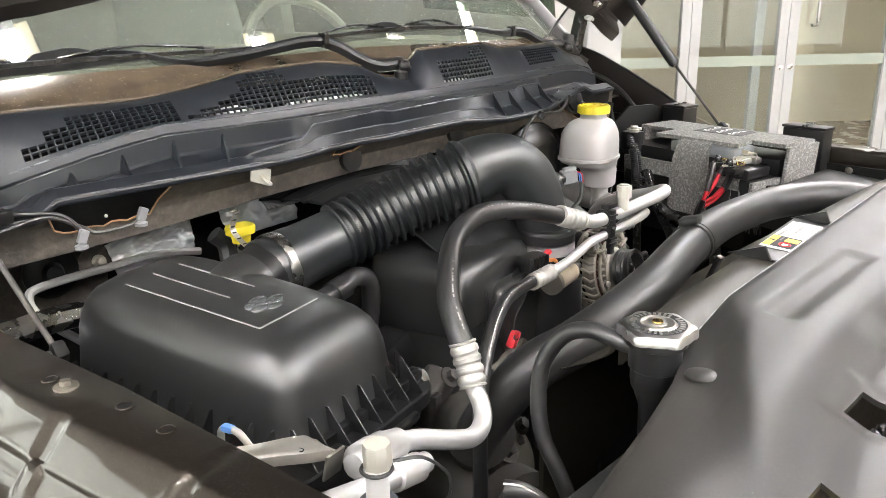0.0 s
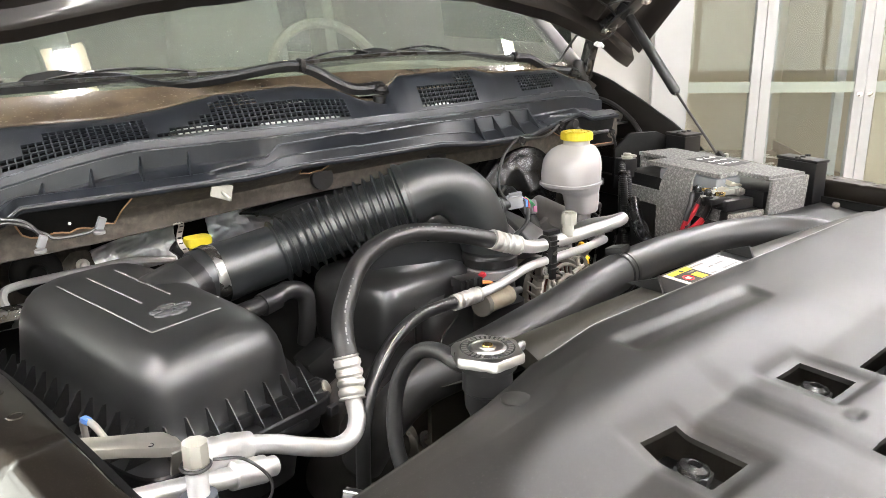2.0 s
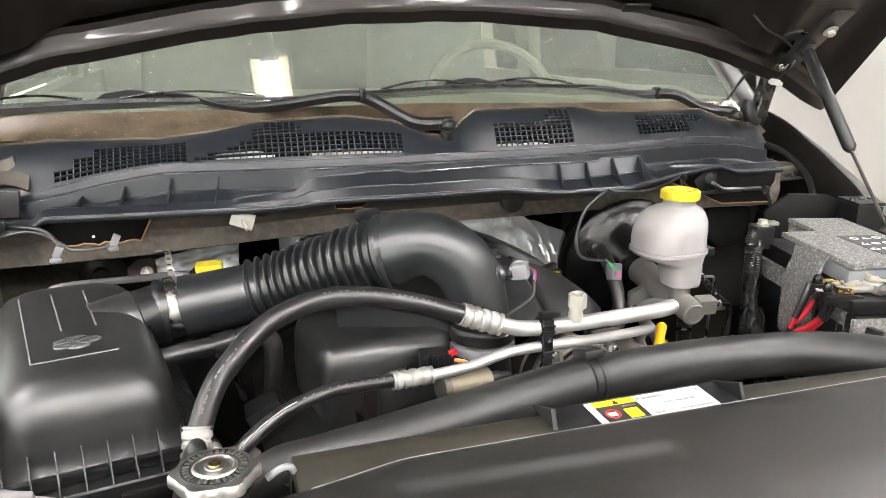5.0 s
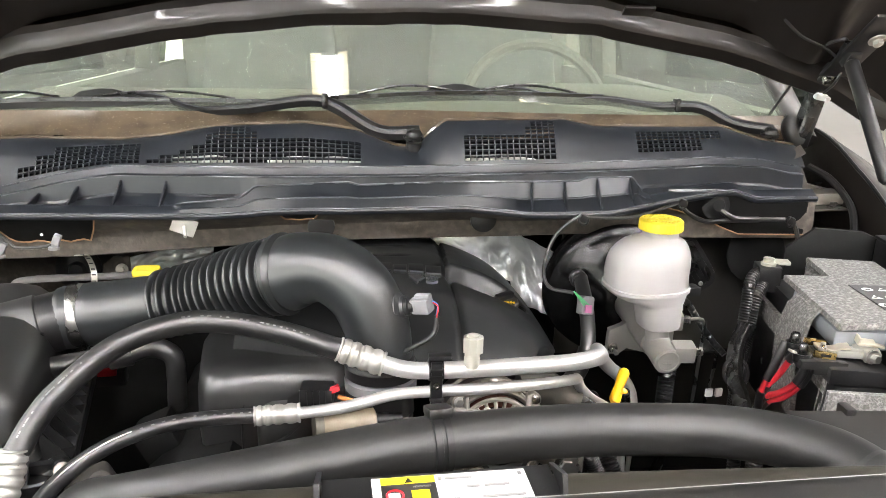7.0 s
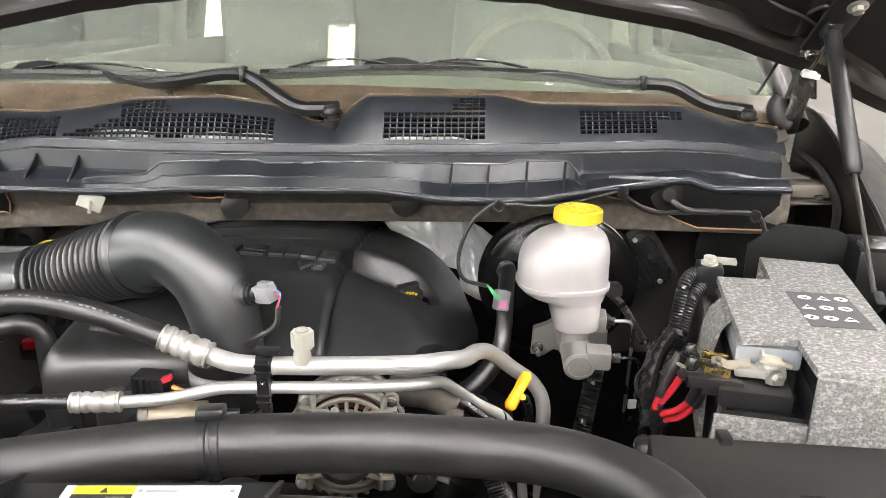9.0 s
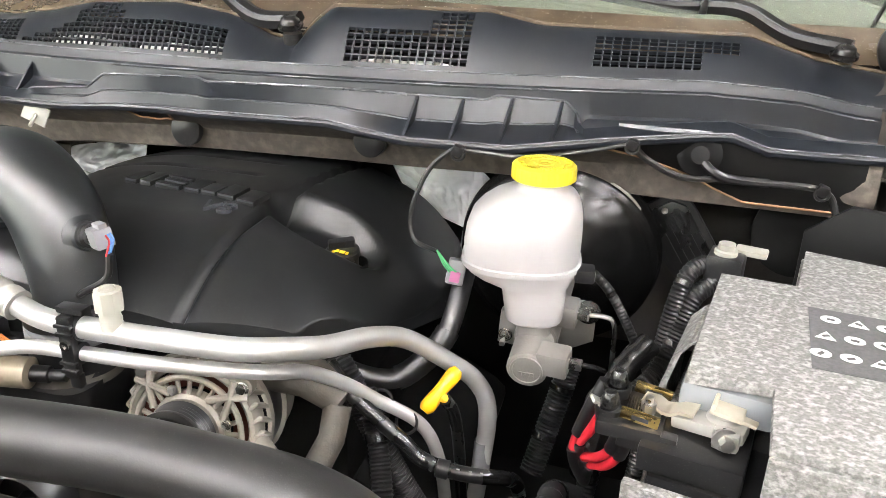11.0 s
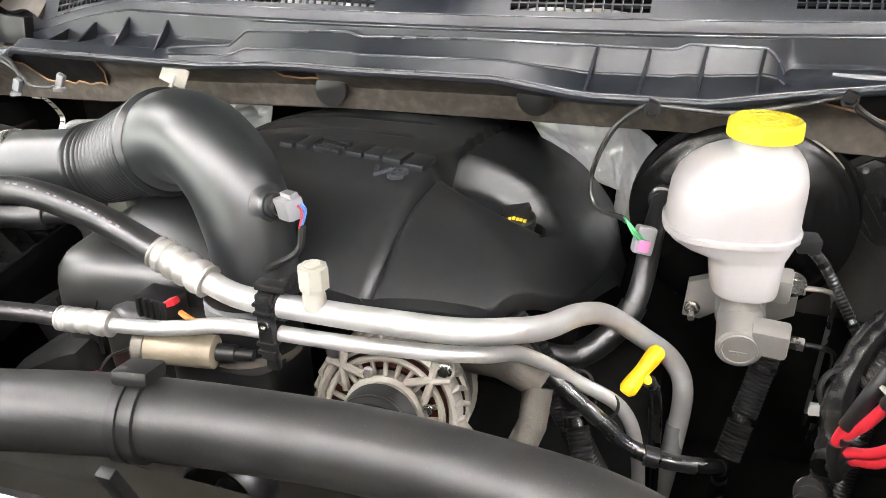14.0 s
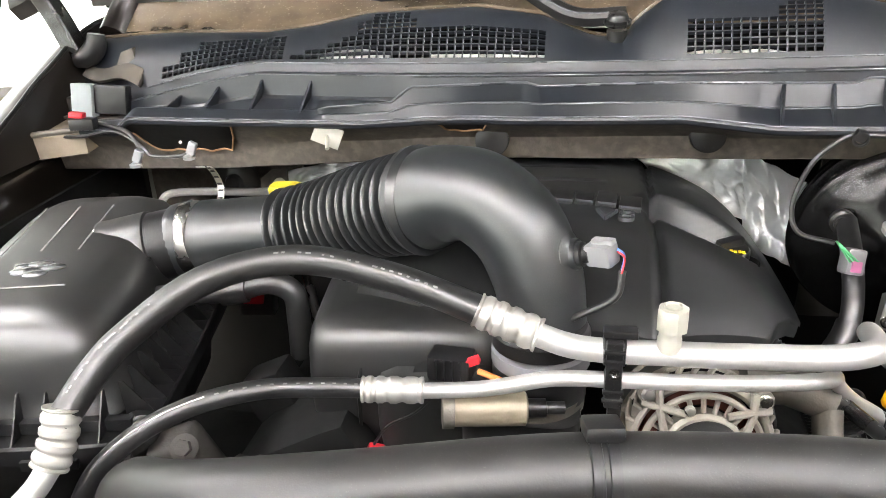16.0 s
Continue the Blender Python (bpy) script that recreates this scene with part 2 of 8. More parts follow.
# Own emission stands in for tube light falling on the trough's sides.
REFLECTOR = bpy.data.materials.new("lamp_reflector")
REFLECTOR.use_nodes = True
_b = REFLECTOR.node_tree.nodes["Principled BSDF"]
_b.inputs["Base Color"].default_value = (0.85, 0.78, 0.62, 1)
_b.inputs["Emission Color"].default_value = (1.0, 0.84, 0.58, 1)
_b.inputs["Emission Strength"].default_value = LAMP_POWER * 0.07
DAYLIGHT = bpy.data.materials.new("daylight_backdrop")
DAYLIGHT.use_nodes = True
_b = DAYLIGHT.node_tree.nodes["Principled BSDF"]
_b.inputs["Base Color"].default_value = (0.8, 0.8, 0.8, 1)
_b.inputs["Emission Color"].default_value = (1.0, 0.965, 0.93, 1)
_b.inputs["Emission Strength"].default_value = DAYLIGHT_POWER


# ---- mesh helpers ----
V3 = Vector


class Shape:
    """Collects faces in world coordinates."""

    def __init__(self):
        self.v, self.f = [], []

    def add(self, verts, faces):
        k = len(self.v)
        self.v += [tuple(p) for p in verts]
        self.f += [tuple(i + k for i in f) for f in faces]
        return self

    def rings(self, rings, cap=True, wrap=False, close=True):
        """Skins a list of rings of points."""
        n = len(rings[0])
        verts = [p for r in rings for p in r]
        faces = []
        m = len(rings)
        for i in range(m if wrap else m - 1):
            a, b = i * n, ((i + 1) % m) * n
            for j in range(n if close else n - 1):
                k = (j + 1) % n
                faces.append((a + j, a + k, b + k, b + j))
        if cap and close and not wrap:
            faces.append(tuple(range(n))[::-1])
            faces.append(tuple(range((m - 1) * n, m * n)))
        return self.add(verts, faces)

    def tube(self, pts, r, n=14, cap=True, wrap=False):
        pts = [V3(p) for p in pts]
        rs = r if isinstance(r, (list, tuple)) else [r] * len(pts)
        rings = []
        up = None
        m = len(pts)
        for i, p in enumerate(pts):
            a = pts[(i - 1) % m] if (wrap or i > 0) else p
            b = pts[(i + 1) % m] if (wrap or i < m - 1) else p
            t = (b - a).normalized()
            if up is None:
                up = V3((0, 0, 1)) if abs(t.z) < 0.9 else V3((0, 1, 0))
            side = t.cross(up).normalized()
            up = side.cross(t).normalized()
            rings.append([p + rs[i] * (math.cos(q) * side + math.sin(q) * up) for q in [2 * math.pi * k / n for k in range(n)]])
        return self.rings(rings, cap, wrap)

    def lathe(self, origin, axis, profile, n=28, cap=True):
        """profile: (distance along the axis, radius)."""
        o, t = V3(origin), V3(axis).normalized()
        up = V3((0, 0, 1)) if abs(t.z) < 0.9 else V3((0, 1, 0))
        s = t.cross(up).normalized()
        u = s.cross(t).normalized()
        return self.rings([[o + t * d + r * (math.cos(q) * s + math.sin(q) * u) for q in [2 * math.pi * k / n for k in range(n)]] for d, r in profile], cap)

    def box(self, centre, size, turn=(0, 0, 0), bevel=0.0, seg=2):
        bm = bmesh.new()
        bmesh.ops.create_cube(bm, size=1)
        bmesh.ops.scale(bm, vec=size, verts=bm.verts)
        if bevel:
            bmesh.ops.bevel(bm, geom=bm.edges[:], offset=bevel, segments=seg, affect="EDGES", profile=0.6)
        bmesh.ops.transform(bm, matrix=pose(*centre, *turn), verts=bm.verts)
        bm.verts.index_update()
        self.add([v.co for v in bm.verts], [[v.index for v in f.verts] for f in bm.faces])
        bm.free()
        return self

    def prism(self, poly, low, high, place=None, bevel=0.0):
        """Extrudes a plan polygon from low to high; place: a matrix."""
        bm = bmesh.new()
        vs = [bm.verts.new((x, y, low)) for x, y in poly]
        f = bm.faces.new(vs)
        ex = bmesh.ops.extrude_face_region(bm, geom=[f])
        top = [v for v in ex["geom"] if isinstance(v, bmesh.types.BMVert)]
        for v in top:
            v.co.z = high
        if bevel:
            es = [e for e in bm.edges if all(v in top for v in e.verts)]
            bmesh.ops.bevel(bm, geom=es, offset=bevel, segments=2, affect="EDGES", profile=0.6)
        if place:
            bmesh.ops.transform(bm, matrix=place, verts=bm.verts)
        bm.verts.index_update()
        self.add([v.co for v in bm.verts], [[v.index for v in g.verts] for g in bm.faces])
        bm.free()
        return self

    def grid(self, fn, nu, nv, thick=0.0, keep=None, us=None, vs=None):
        """A sheet fn(u, v) -> point; thick > 0 gives it a back, offset along z downward (or by a vector)."""
        us = us or [i / nu for i in range(nu + 1)]
        vs = vs or [j / nv for j in range(nv + 1)]
        off = V3(thick) if isinstance(thick, (tuple, list)) else V3((0, 0, -thick))
        bm = bmesh.new()
        g = [[bm.verts.new(fn(u, v)) for v in vs] for u in us]
        for i in range(len(us) - 1):
            for j in range(len(vs) - 1):
                if keep is None or keep((us[i] + us[i + 1]) / 2, (vs[j] + vs[j + 1]) / 2):
                    bm.faces.new((g[i][j], g[i + 1][j], g[i + 1][j + 1], g[i][j + 1]))
        for v in [v for v in bm.verts if not v.link_faces]:
            bm.verts.remove(v)
        if off.length > 0:
            ex = bmesh.ops.extrude_face_region(bm, geom=bm.faces[:], use_keep_orig=True)
            for v in [q for q in ex["geom"] if isinstance(q, bmesh.types.BMVert)]:
                v.co += off
        bm.verts.index_update()
        self.add([v.co for v in bm.verts], [[v.index for v in f.verts] for f in bm.faces])
        bm.free()
        return self

    def mesh(self, name, mat, origin=(0, 0, 0), sharp=38):
        me = bpy.data.meshes.new(name)
        o = V3(origin)
        me.from_pydata([V3(p) - o for p in self.v], [], self.f)
        bm = bmesh.new()
        bm.from_mesh(me)
        bmesh.ops.remove_doubles(bm, verts=bm.verts, dist=0.00003)
        bmesh.ops.recalc_face_normals(bm, faces=bm.faces)
        for f in bm.faces:
            f.smooth = True
        for e in bm.edges:
            if len(e.link_faces) == 2 and e.calc_face_angle(0) > radians(sharp):
                e.smooth = False
        bm.to_mesh(me)
        bm.free()
        me.materials.append(mat)
        return me


ORIGIN = {}


def thing(name, at, label, category, group="", kind=""):
    ob = new(name)
    ob.empty_display_size = 0.02
    ob.location = at
    ORIGIN[ob.name] = V3(at)
    return tagged(ob, label, category, group, kind)


def part(name, shape, mat, parent, label="", sharp=38):
    o = ORIGIN[parent.name]
    ob = new(name, shape.mesh(name, mat, o, sharp))
    ob.parent = parent
    ORIGIN[ob.name] = o
    if label:
        ob["label"] = label
    return ob


def solid(name, shape, mat, label, category, group="", kind="", at=None, sharp=38):
    """A thing that is one mesh, with its origin at its lowest middle."""
    a = np.array(shape.v)
    o = V3(at) if at else V3(((a[:, 0].min() + a[:, 0].max()) / 2, (a[:, 1].min() + a[:, 1].max()) / 2, a[:, 2].min()))
    ob = new(name, shape.mesh(name, mat, o, sharp))
    ob.location = o
    ORIGIN[ob.name] = o
    return tagged(ob, label, category, group, kind)


def spline(points, n=10):
    """A smooth curve through the points."""
    P = [V3(p) for p in points]
    Q = [2 * P[0] - P[1], *P, 2 * P[-1] - P[-2]]
    out = []
    for i in range(1, len(Q) - 2):
        a, b, c, d = Q[i - 1:i + 3]
        for k in range(n):
            s = k / n
            out.append(0.5 * (2 * b + (c - a) * s + (2 * a - 5 * b + 4 * c - d) * s * s + (3 * b - a - 3 * c + d) * s ** 3))
    out.append(Q[-2])
    return out


def lerp(x, table):
    """Piecewise linear value."""
    return float(np.interp(x, [a for a, _ in table], [b for _, b in table]))


def smooth(a, b, x):
    s = min(1, max(0, (x - a) / (b - a)))
    return s * s * (3 - 2 * s)


def rounded(cx, cy, hx, hy, z, p=4.0, n=40, turn=0.0):
    """A ring in the shape of a rounded rectangle."""
    out = []
    c, s = math.cos(radians(turn)), math.sin(radians(turn))
    for k in range(n):
        q = 2 * math.pi * k / n
        x = hx * math.copysign(abs(math.cos(q)) ** (2 / p), math.cos(q))
        y = hy * math.copysign(abs(math.sin(q)) ** (2 / p), math.sin(q))
        out.append((cx + c * x - s * y, cy + s * x + c * y, z))
    return out


def hexagon(r, turn=0):
    return [(r * math.cos(radians(60 * k + turn)), r * math.sin(radians(60 * k + turn))) for k in range(6)]


def bolt(at, axis, r=0.006, h=0.006, washer=1.7):
    """A hexagon flange bolt head."""
    q = V3((0, 0, 1)).rotation_difference(V3(axis)).to_matrix().to_4x4()
    place = Matrix.Translation(at) @ q
    s = Shape()
    s.prism(hexagon(r), 0, h, place, bevel=r * 0.15)
    s.lathe(at, axis, [(-0.001, r * washer), (0.0012, r * washer), (0.002, r * 1.1)], 18)
    return s


# ---- the showroom ----
ROOM = Matrix.Translation((-0.957, 0, 0)) @ pose(0, 0, 0, 0, 0, -46)
# in the room's own frame: x to the right along the glass wall, y away towards it


def room_box(x0, x1, y0, y1, z0, z1):
    s = Shape()
    s.box(((x0 + x1) / 2, (y0 + y1) / 2, (z0 + z1) / 2), (x1 - x0, y1 - y0, z1 - z0))
    s.v = [tuple(ROOM @ V3(p)) for p in s.v]
    return s


FAR, CEIL = 5.4, 3.5
solid("floor", room_box(-7, 9, -7, 9.2, -0.1, 0), FLOOR_TILE, "polished beige stone tile showroom floor", "floor", kind="structure")
solid("ceiling", room_box(-7, 9, -7, 9.2, CEIL, CEIL + 0.1), CEILING, "plain white painted showroom ceiling", "ceiling", kind="structure")
solid("wall_west", room_box(-7.2, -7, -7, 9.2, 0, 0.25), CREAM_WALL, "low cream sill wall under the shop windows", "wall", kind="structure")
solid("wall_west_header", room_box(-7.2, -7, -7, 9.2, 3.42, CEIL), CREAM_WALL, "cream wall above the shop windows", "wall", kind="structure")
for k in range(6):
    y0, y1 = -7 + 2.7 * k, -7 + 2.7 * (k + 1)
    win = thing("shop_window", ROOM @ V3((-7.1, (y0 + y1) / 2, 0.25)), "tall white framed shop window full of daylight", "window", "shop windows", "structure")
    part("window_post", room_box(-7.14, -7.06, y0, y0 + 0.09, 0.25, 3.42), WHITE_FRAME, win)
    part("window_rail", room_box(-7.14, -7.06, y0 + 0.09, y1, 0.25, 0.33), WHITE_FRAME, win)
    part("window_rail", room_box(-7.14, -7.06, y0 + 0.09, y1, 2.35, 2.42), WHITE_FRAME, win)
    part("window_rail", room_box(-7.14, -7.06, y0 + 0.09, y1, 3.36, 3.42), WHITE_FRAME, win)
    part("pane", room_box(-7.104, -7.096, y0 + 0.09, y1, 0.33, 3.36), DOOR_GLASS, win).visible_shadow = False
solid("backdrop", room_box(-8.3, -8.2, -9, 11, -0.1, 5.0), DAYLIGHT, "bright hazy daylight outside the shop windows", "backdrop", kind="structure")
# Front windows are unseen, added to bring daylight onto front-facing surfaces.
solid("wall_south", room_box(-7, 9, -7.2, -7, 0, 0.25), CREAM_WALL, "low cream sill wall under the front windows", "wall", kind="structure")
solid("wall_south_header", room_box(-7, 9, -7.2, -7, 3.1, CEIL), CREAM_WALL, "cream wall above the front windows", "wall", kind="structure")
for k in range(6):
    x0, x1 = -7 + 2.6667 * k, -7 + 2.6667 * (k + 1)
    win = thing("shop_window", ROOM @ V3(((x0 + x1) / 2, -7.1, 0.25)), "tall white framed shop window full of daylight", "window", "shop windows", "structure")
    part("window_post", room_box(x0, x0 + 0.09, -7.14, -7.06, 0.25, 3.1), WHITE_FRAME, win)
    part("window_rail", room_box(x0 + 0.09, x1, -7.14, -7.06, 0.25, 0.33), WHITE_FRAME, win)
    part("window_rail", room_box(x0 + 0.09, x1, -7.14, -7.06, 3.02, 3.1), WHITE_FRAME, win)
    part("pane", room_box(x0 + 0.09, x1, -7.104, -7.096, 0.33, 3.02), DOOR_GLASS, win).visible_shadow = False
solid("backdrop_south", room_box(-9, 11, -8.3, -8.2, -0.1, 4.2), DAYLIGHT, "unseen bright sheet added to light the bay from the front", "backdrop", kind="structure")
solid("wall_east", room_box(9, 9.2, -7, 9.2, 0, CEIL), CREAM_WALL, "cream painted showroom wall", "wall", kind="structure")
solid("wall_north", room_box(-7, 0.98, FAR, FAR + 0.2, 0, CEIL), WHITE_WALL, "white painted wall beside the glass doors", "wall", kind="structure")
solid("wall_corridor", room_box(-7, 9, 9.2, 9.4, 0, CEIL), CREAM_WALL, "cream corridor wall seen through the glass doors", "wall", kind="structure")
solid("wall_corridor_side", room_box(2.95, 3.15, FAR + 1.3, 9.2, 0, CEIL), CREAM_WALL, "cream corridor side wall seen through the glass", "wall", kind="structure")
solid("baseboard", room_box(2.93, 2.95, FAR + 1.3, 9.2, 0, 0.12), SKIRTING, "brown stone skirting along the corridor wall", "baseboard", kind="structure")
solid("wall_header", room_box(0.98, 9, FAR, FAR + 0.2, 2.5, CEIL), WHITE_WALL, "white wall above the glass doors", "wall", kind="structure")
solid("column", room_box(0.98, 1.17, FAR - 0.12, FAR + 0.2, 0, CEIL), WHITE_FRAME, "white column at the end of the glass wall", "column", kind="structure")

for k, (a, b) in enumerate([(1.17, 1.70), (1.70, 2.36), (2.36, 3.10), (3.10, 3.90), (3.90, 4.7)]):
    leaf = thing("glass_door", ROOM @ V3(((a + b) / 2, FAR + 0.05, 0)), "white framed glass door leaf with a frosted band", "door", "glass doors of the showroom", "structure")
    w = 0.065
    part("stile", room_box(a, a + w, FAR + 0.02, FAR + 0.08, 0, 2.5), WHITE_FRAME, leaf)
    part("stile", room_box(b - w, b - 0.004, FAR + 0.02, FAR + 0.08, 0, 2.5), WHITE_FRAME, leaf)
    part("bottom_rail", room_box(a + w, b - w, FAR + 0.02, FAR + 0.08, 0, 0.16), WHITE_FRAME, leaf)
    part("top_rail", room_box(a + w, b - w, FAR + 0.02, FAR + 0.08, 2.38, 2.5), WHITE_FRAME, leaf)
    part("pane", room_box(a + w, b - w, FAR + 0.045, FAR + 0.053, 0.16, 2.38), DOOR_GLASS, leaf).visible_shadow = False
    part("frosted_band", room_box(a + w, b - w, FAR + 0.038, FAR + 0.042, 0.99, 1.06), FROST, leaf, "frosted safety band on the glass")
    if k in (1, 2):
        lx = b - w / 2 if k == 1 else a + w / 2
        hs = Shape().lathe(ROOM @ V3((lx, FAR + 0.02, 0.98)), ROOM.to_3x3() @ V3((0, -1, 0)), [(-0.002, 0.017), (0.012, 0.017), (0.014, 0.012)], 18)
        part("lock", hs, STEEL, leaf, "round steel lock cylinder")
        if k == 2:
            hx = a + w + 0.10
            pts = [ROOM @ V3(p) for p in [(hx, FAR + 0.04, 1.25), (hx, FAR - 0.03, 1.25), (hx, FAR - 0.03, 1.62), (hx, FAR + 0.04, 1.62)]]
            part("pull_handle", Shape().tube(pts, 0.012, 10), STEEL, leaf, "steel pull handle")
# posts standing further inside, behind the glass
for a in (1.35, 2.05, 2.6):
    solid("inner_post", room_box(a, a + 0.07, FAR + 1.2, FAR + 1.27, 0, 2.5), WHITE_FRAME, "white post of an inner glass screen", "post", "inner glass screen", "structure")

# ceiling lamps: rows of white troughs, in line with the truck
# Last five are unseen, added to brighten the doors, corridor and radiator cover.
LAMPS = [(lx, ly + {-0.33: 0.06, 0.90: -0.14, -1.72: -0.1}.get(lx, 0) * (ly > 0)) for ly in (0.62, -1.7, -4.0) for lx in (-4.40, -3.05, -1.72, -0.33, 0.90, 2.2, 3.5)] + [(3.3, 1.2), (2.6, 4.0), (5.3, 1.3), (5.47, 3.71), (7.2, 1.63)]
for lx, ly in LAMPS:
    lamp = thing("ceiling_lamp", (lx, ly, CEIL - 0.1), "long white trough ceiling lamp with a glowing tube", "lamp", "ceiling lamps")
    trough = Shape().rings([[(lx + dx, ly + s * 0.64, CEIL + dz) for dx, dz in ((-0.12, -0.003), (-0.11, -0.065), (-0.10, -0.065), (-0.06, -0.02), (0.06, -0.02), (0.10, -0.065), (0.11, -0.065), (0.12, -0.003))] for s in (-1, 1)])
    part("trough", trough, WHITE_FRAME, lamp)
    part("tube", Shape().box((lx, ly, CEIL - 0.045), (0.085, 1.2, 0.03), (0, 0, 0), 0.01), LAMP, lamp, "glowing tube")
    for sx in (-1, 1):
        part("reflector", Shape().rings([[(lx + sx * dx, ly + s * 0.62, CEIL + dz) for dx, dz in ((0.046, -0.026), (0.098, -0.066), (0.098, -0.068), (0.046, -0.029))] for s in (-1, 1)]), REFLECTOR, lamp, "cream reflector, tube light on it put in as emission")


# ---- the truck's body round the engine bay ----
def cowl_y(x):
    return 0.985 + 0.20 * x * x


def cowl_lip_z(x):
    return lerp(x, [(-0.80, 1.235), (-0.66, 1.266), (-0.613, 1.278), (-0.55, 1.294), (-0.49, 1.306), (-0.45, 1.312), (0, 1.319), (0.5, 1.325), (0.60, 1.318), (0.66, 1.305), (0.80, 1.29)])


def cowl_back_z(x):
    return lerp(x, [(-0.80, 1.325), (-0.62, 1.342), (-0.457, 1.345), (-0.381, 1.355), (-0.304, 1.371), (-0.166, 1.378), (-0.087, 1.368),
                    (-0.025, 1.343), (0.010, 1.341), (0.024, 1.360), (0.055, 1.384), (0.248, 1.386), (0.305, 1.374), (0.54, 1.370), (0.62, 1.345), (0.80, 1.315)])


def grille_open(x, row):
    """Which cells of the air grilles are holes; rows count up from the lip."""
    if -0.62 < x < -0.415:
        return row <= (1 if x < -0.592 else 3 if x < -0.562 else 5)
    if -0.41 <= x < -0.32:
        return row <= (x + 0.41) / 0.09 * 3.6
    if -0.32 <= x < -0.302:
        return row <= 6
    if -0.302 <= x < -0.250:
        return row <= 8
    if -0.250 <= x < -0.235:
        return row <= 6
    if -0.235 <= x < -0.076:
        return row <= 4
    if 0.076 < x < 0.178:
        return row <= 4
    if 0.178 <= x < 0.190:
        return row <= 6
    if 0.190 <= x < 0.235:
        return row <= 8
    if 0.372 < x < 0.49:
        return 1 <= row <= 6
    if 0.49 <= x < 0.535:
        return 4 <= row <= 6
    return False


PITCH, BAR = 0.0100, 0.0016
ROWV, MARGIN, SLIT = 0.092, 0.07, 0.018


def cowl_face(x, v):
    """The slanting top face of the cowl, v from its front lip (0) to the glass (1)."""
    z0, z1 = cowl_lip_z(x), cowl_back_z(x)
    y0 = cowl_y(x)
    bulge = 0.004 * math.sin(math.pi * v)
    return (x, y0 + 0.048 * v, z0 + (z1 - z0) * (1 - (1 - v) ** 1.3) + bulge)


us, x = [], -0.80
while x < 0.705:
    us += [x, x + BAR]
    x += PITCH
vs = [0.0, MARGIN * 0.6]
for r in range(9):
    vs += [MARGIN + r * ROWV, MARGIN + (r + 1) * ROWV - SLIT]
vs += [0.96, 1.0]


def cowl_keep(u, v):
    r = int((v - MARGIN) // ROWV)
    if v < MARGIN or r > 8 or v > MARGIN + (r + 1) * ROWV - SLIT:
        return True
    k = (u + 0.80) / PITCH
    if (k - math.floor(k)) * PITCH < BAR:
        return True
    return not grille_open(u, r)


cowl = thing("cowl", (0, 0.98, 1.25), "dusty dark slate plastic cowl panel with square-holed air grilles", "cowl panel")
part("grille_face", Shape().grid(cowl_face, 0, 0, (0, 0.002, -0.0035), cowl_keep, us, vs), COWL_PLASTIC, cowl, "plastic face with rectangular air grilles", sharp=30)


RIDGE = [(-0.36, 0.956, 1.267), (-0.262, 0.962, 1.274), (-0.238, 0.965, 1.292), (-0.10, 0.961, 1.299), (-0.083, 0.955, 1.2955), (0.055, 0.956, 1.300), (0.175, 0.961, 1.299),
         (0.262, 0.970, 1.298), (0.274, 0.974, 1.303), (0.350, 0.980, 1.302), (0.360, 0.984, 1.292), (0.372, 0.990, 1.276)]


def ridge_line(x):
    """The crest of the box ridge on the front trim."""
    return lerp(x, [(a, b) for a, b, c in RIDGE]), lerp(x, [(a, c) for a, b, c in RIDGE])


def front_edge_y(x):
    return lerp(x, [(-0.80, 0.985), (-0.5, 0.960), (-0.25, 0.945), (-0.16, 0.955), (0.08, 0.940), (0.19, 0.918), (0.30, 0.918), (0.40, 0.950), (0.50, 0.985), (0.62, 1.000), (0.80, 1.03)])


def front_edge_z(x):
    return lerp(x, [(-0.80, 1.226), (-0.645, 1.229), (-0.622, 1.247), (-0.3, 1.250), (-0.22, 1.256), (-0.10, 1.256), (0.08, 1.262), (0.17, 1.256), (0.30, 1.258), (0.40, 1.268), (0.53, 1.276), (0.57, 1.262), (0.80, 1.256)])


def trim_profile(x):
    """The trim below the lip, from the back: lip, wall, trough, ridge, sloping front face with a crease, lower flange."""
    y0, z0 = cowl_y(x), cowl_lip_z(x)
    yf, zf = front_edge_y(x), front_edge_z(x)
    w = smooth(-0.37, -0.34, x) * smooth(0.374, 0.362, x)
    deep = smooth(-0.262, -0.236, x) * smooth(0.374, 0.362, x)
    ry, rz = ridge_line(x)
    yr, zr = yf + 0.020 + (ry - yf - 0.020) * w, zf + 0.012 + (rz - zf - 0.012) * w
    wall = min(0.024, (z0 - zr) * 0.7)
    hollow = smooth(0.15, 0.18, x) * smooth(0.374, 0.362, x)
    cy, cz = yf + 0.006 + (yr - yf - 0.006) * (0.45 + 0.28 * hollow), zf + 0.003 + (zr - zf - 0.003) * (0.42 - 0.08 * hollow)
    return [(y0, z0), (y0 - 0.004, z0 + 0.001), (y0 - 0.006, z0 - 0.003), (y0 - 0.008, z0 - 0.010), (y0 - 0.016, z0 - 0.012), (y0 - 0.018, z0 - 0.014 - wall * (1 - deep)),
            (max(y0 - 0.021, yr + 0.006), min(zr - 0.008, z0 - 0.018) * deep + (z0 - 0.018 - wall) * (1 - deep)), (yr + 0.004, zr - 0.002 * deep), (yr, zr), (cy + 0.002, cz + 0.0015), (cy - 0.001, cz), (yf + 0.004, zf + 0.003), (yf, zf + 0.0035), (yf - 0.002, zf), (yf - 0.001, zf - 0.004)]


NP = 14


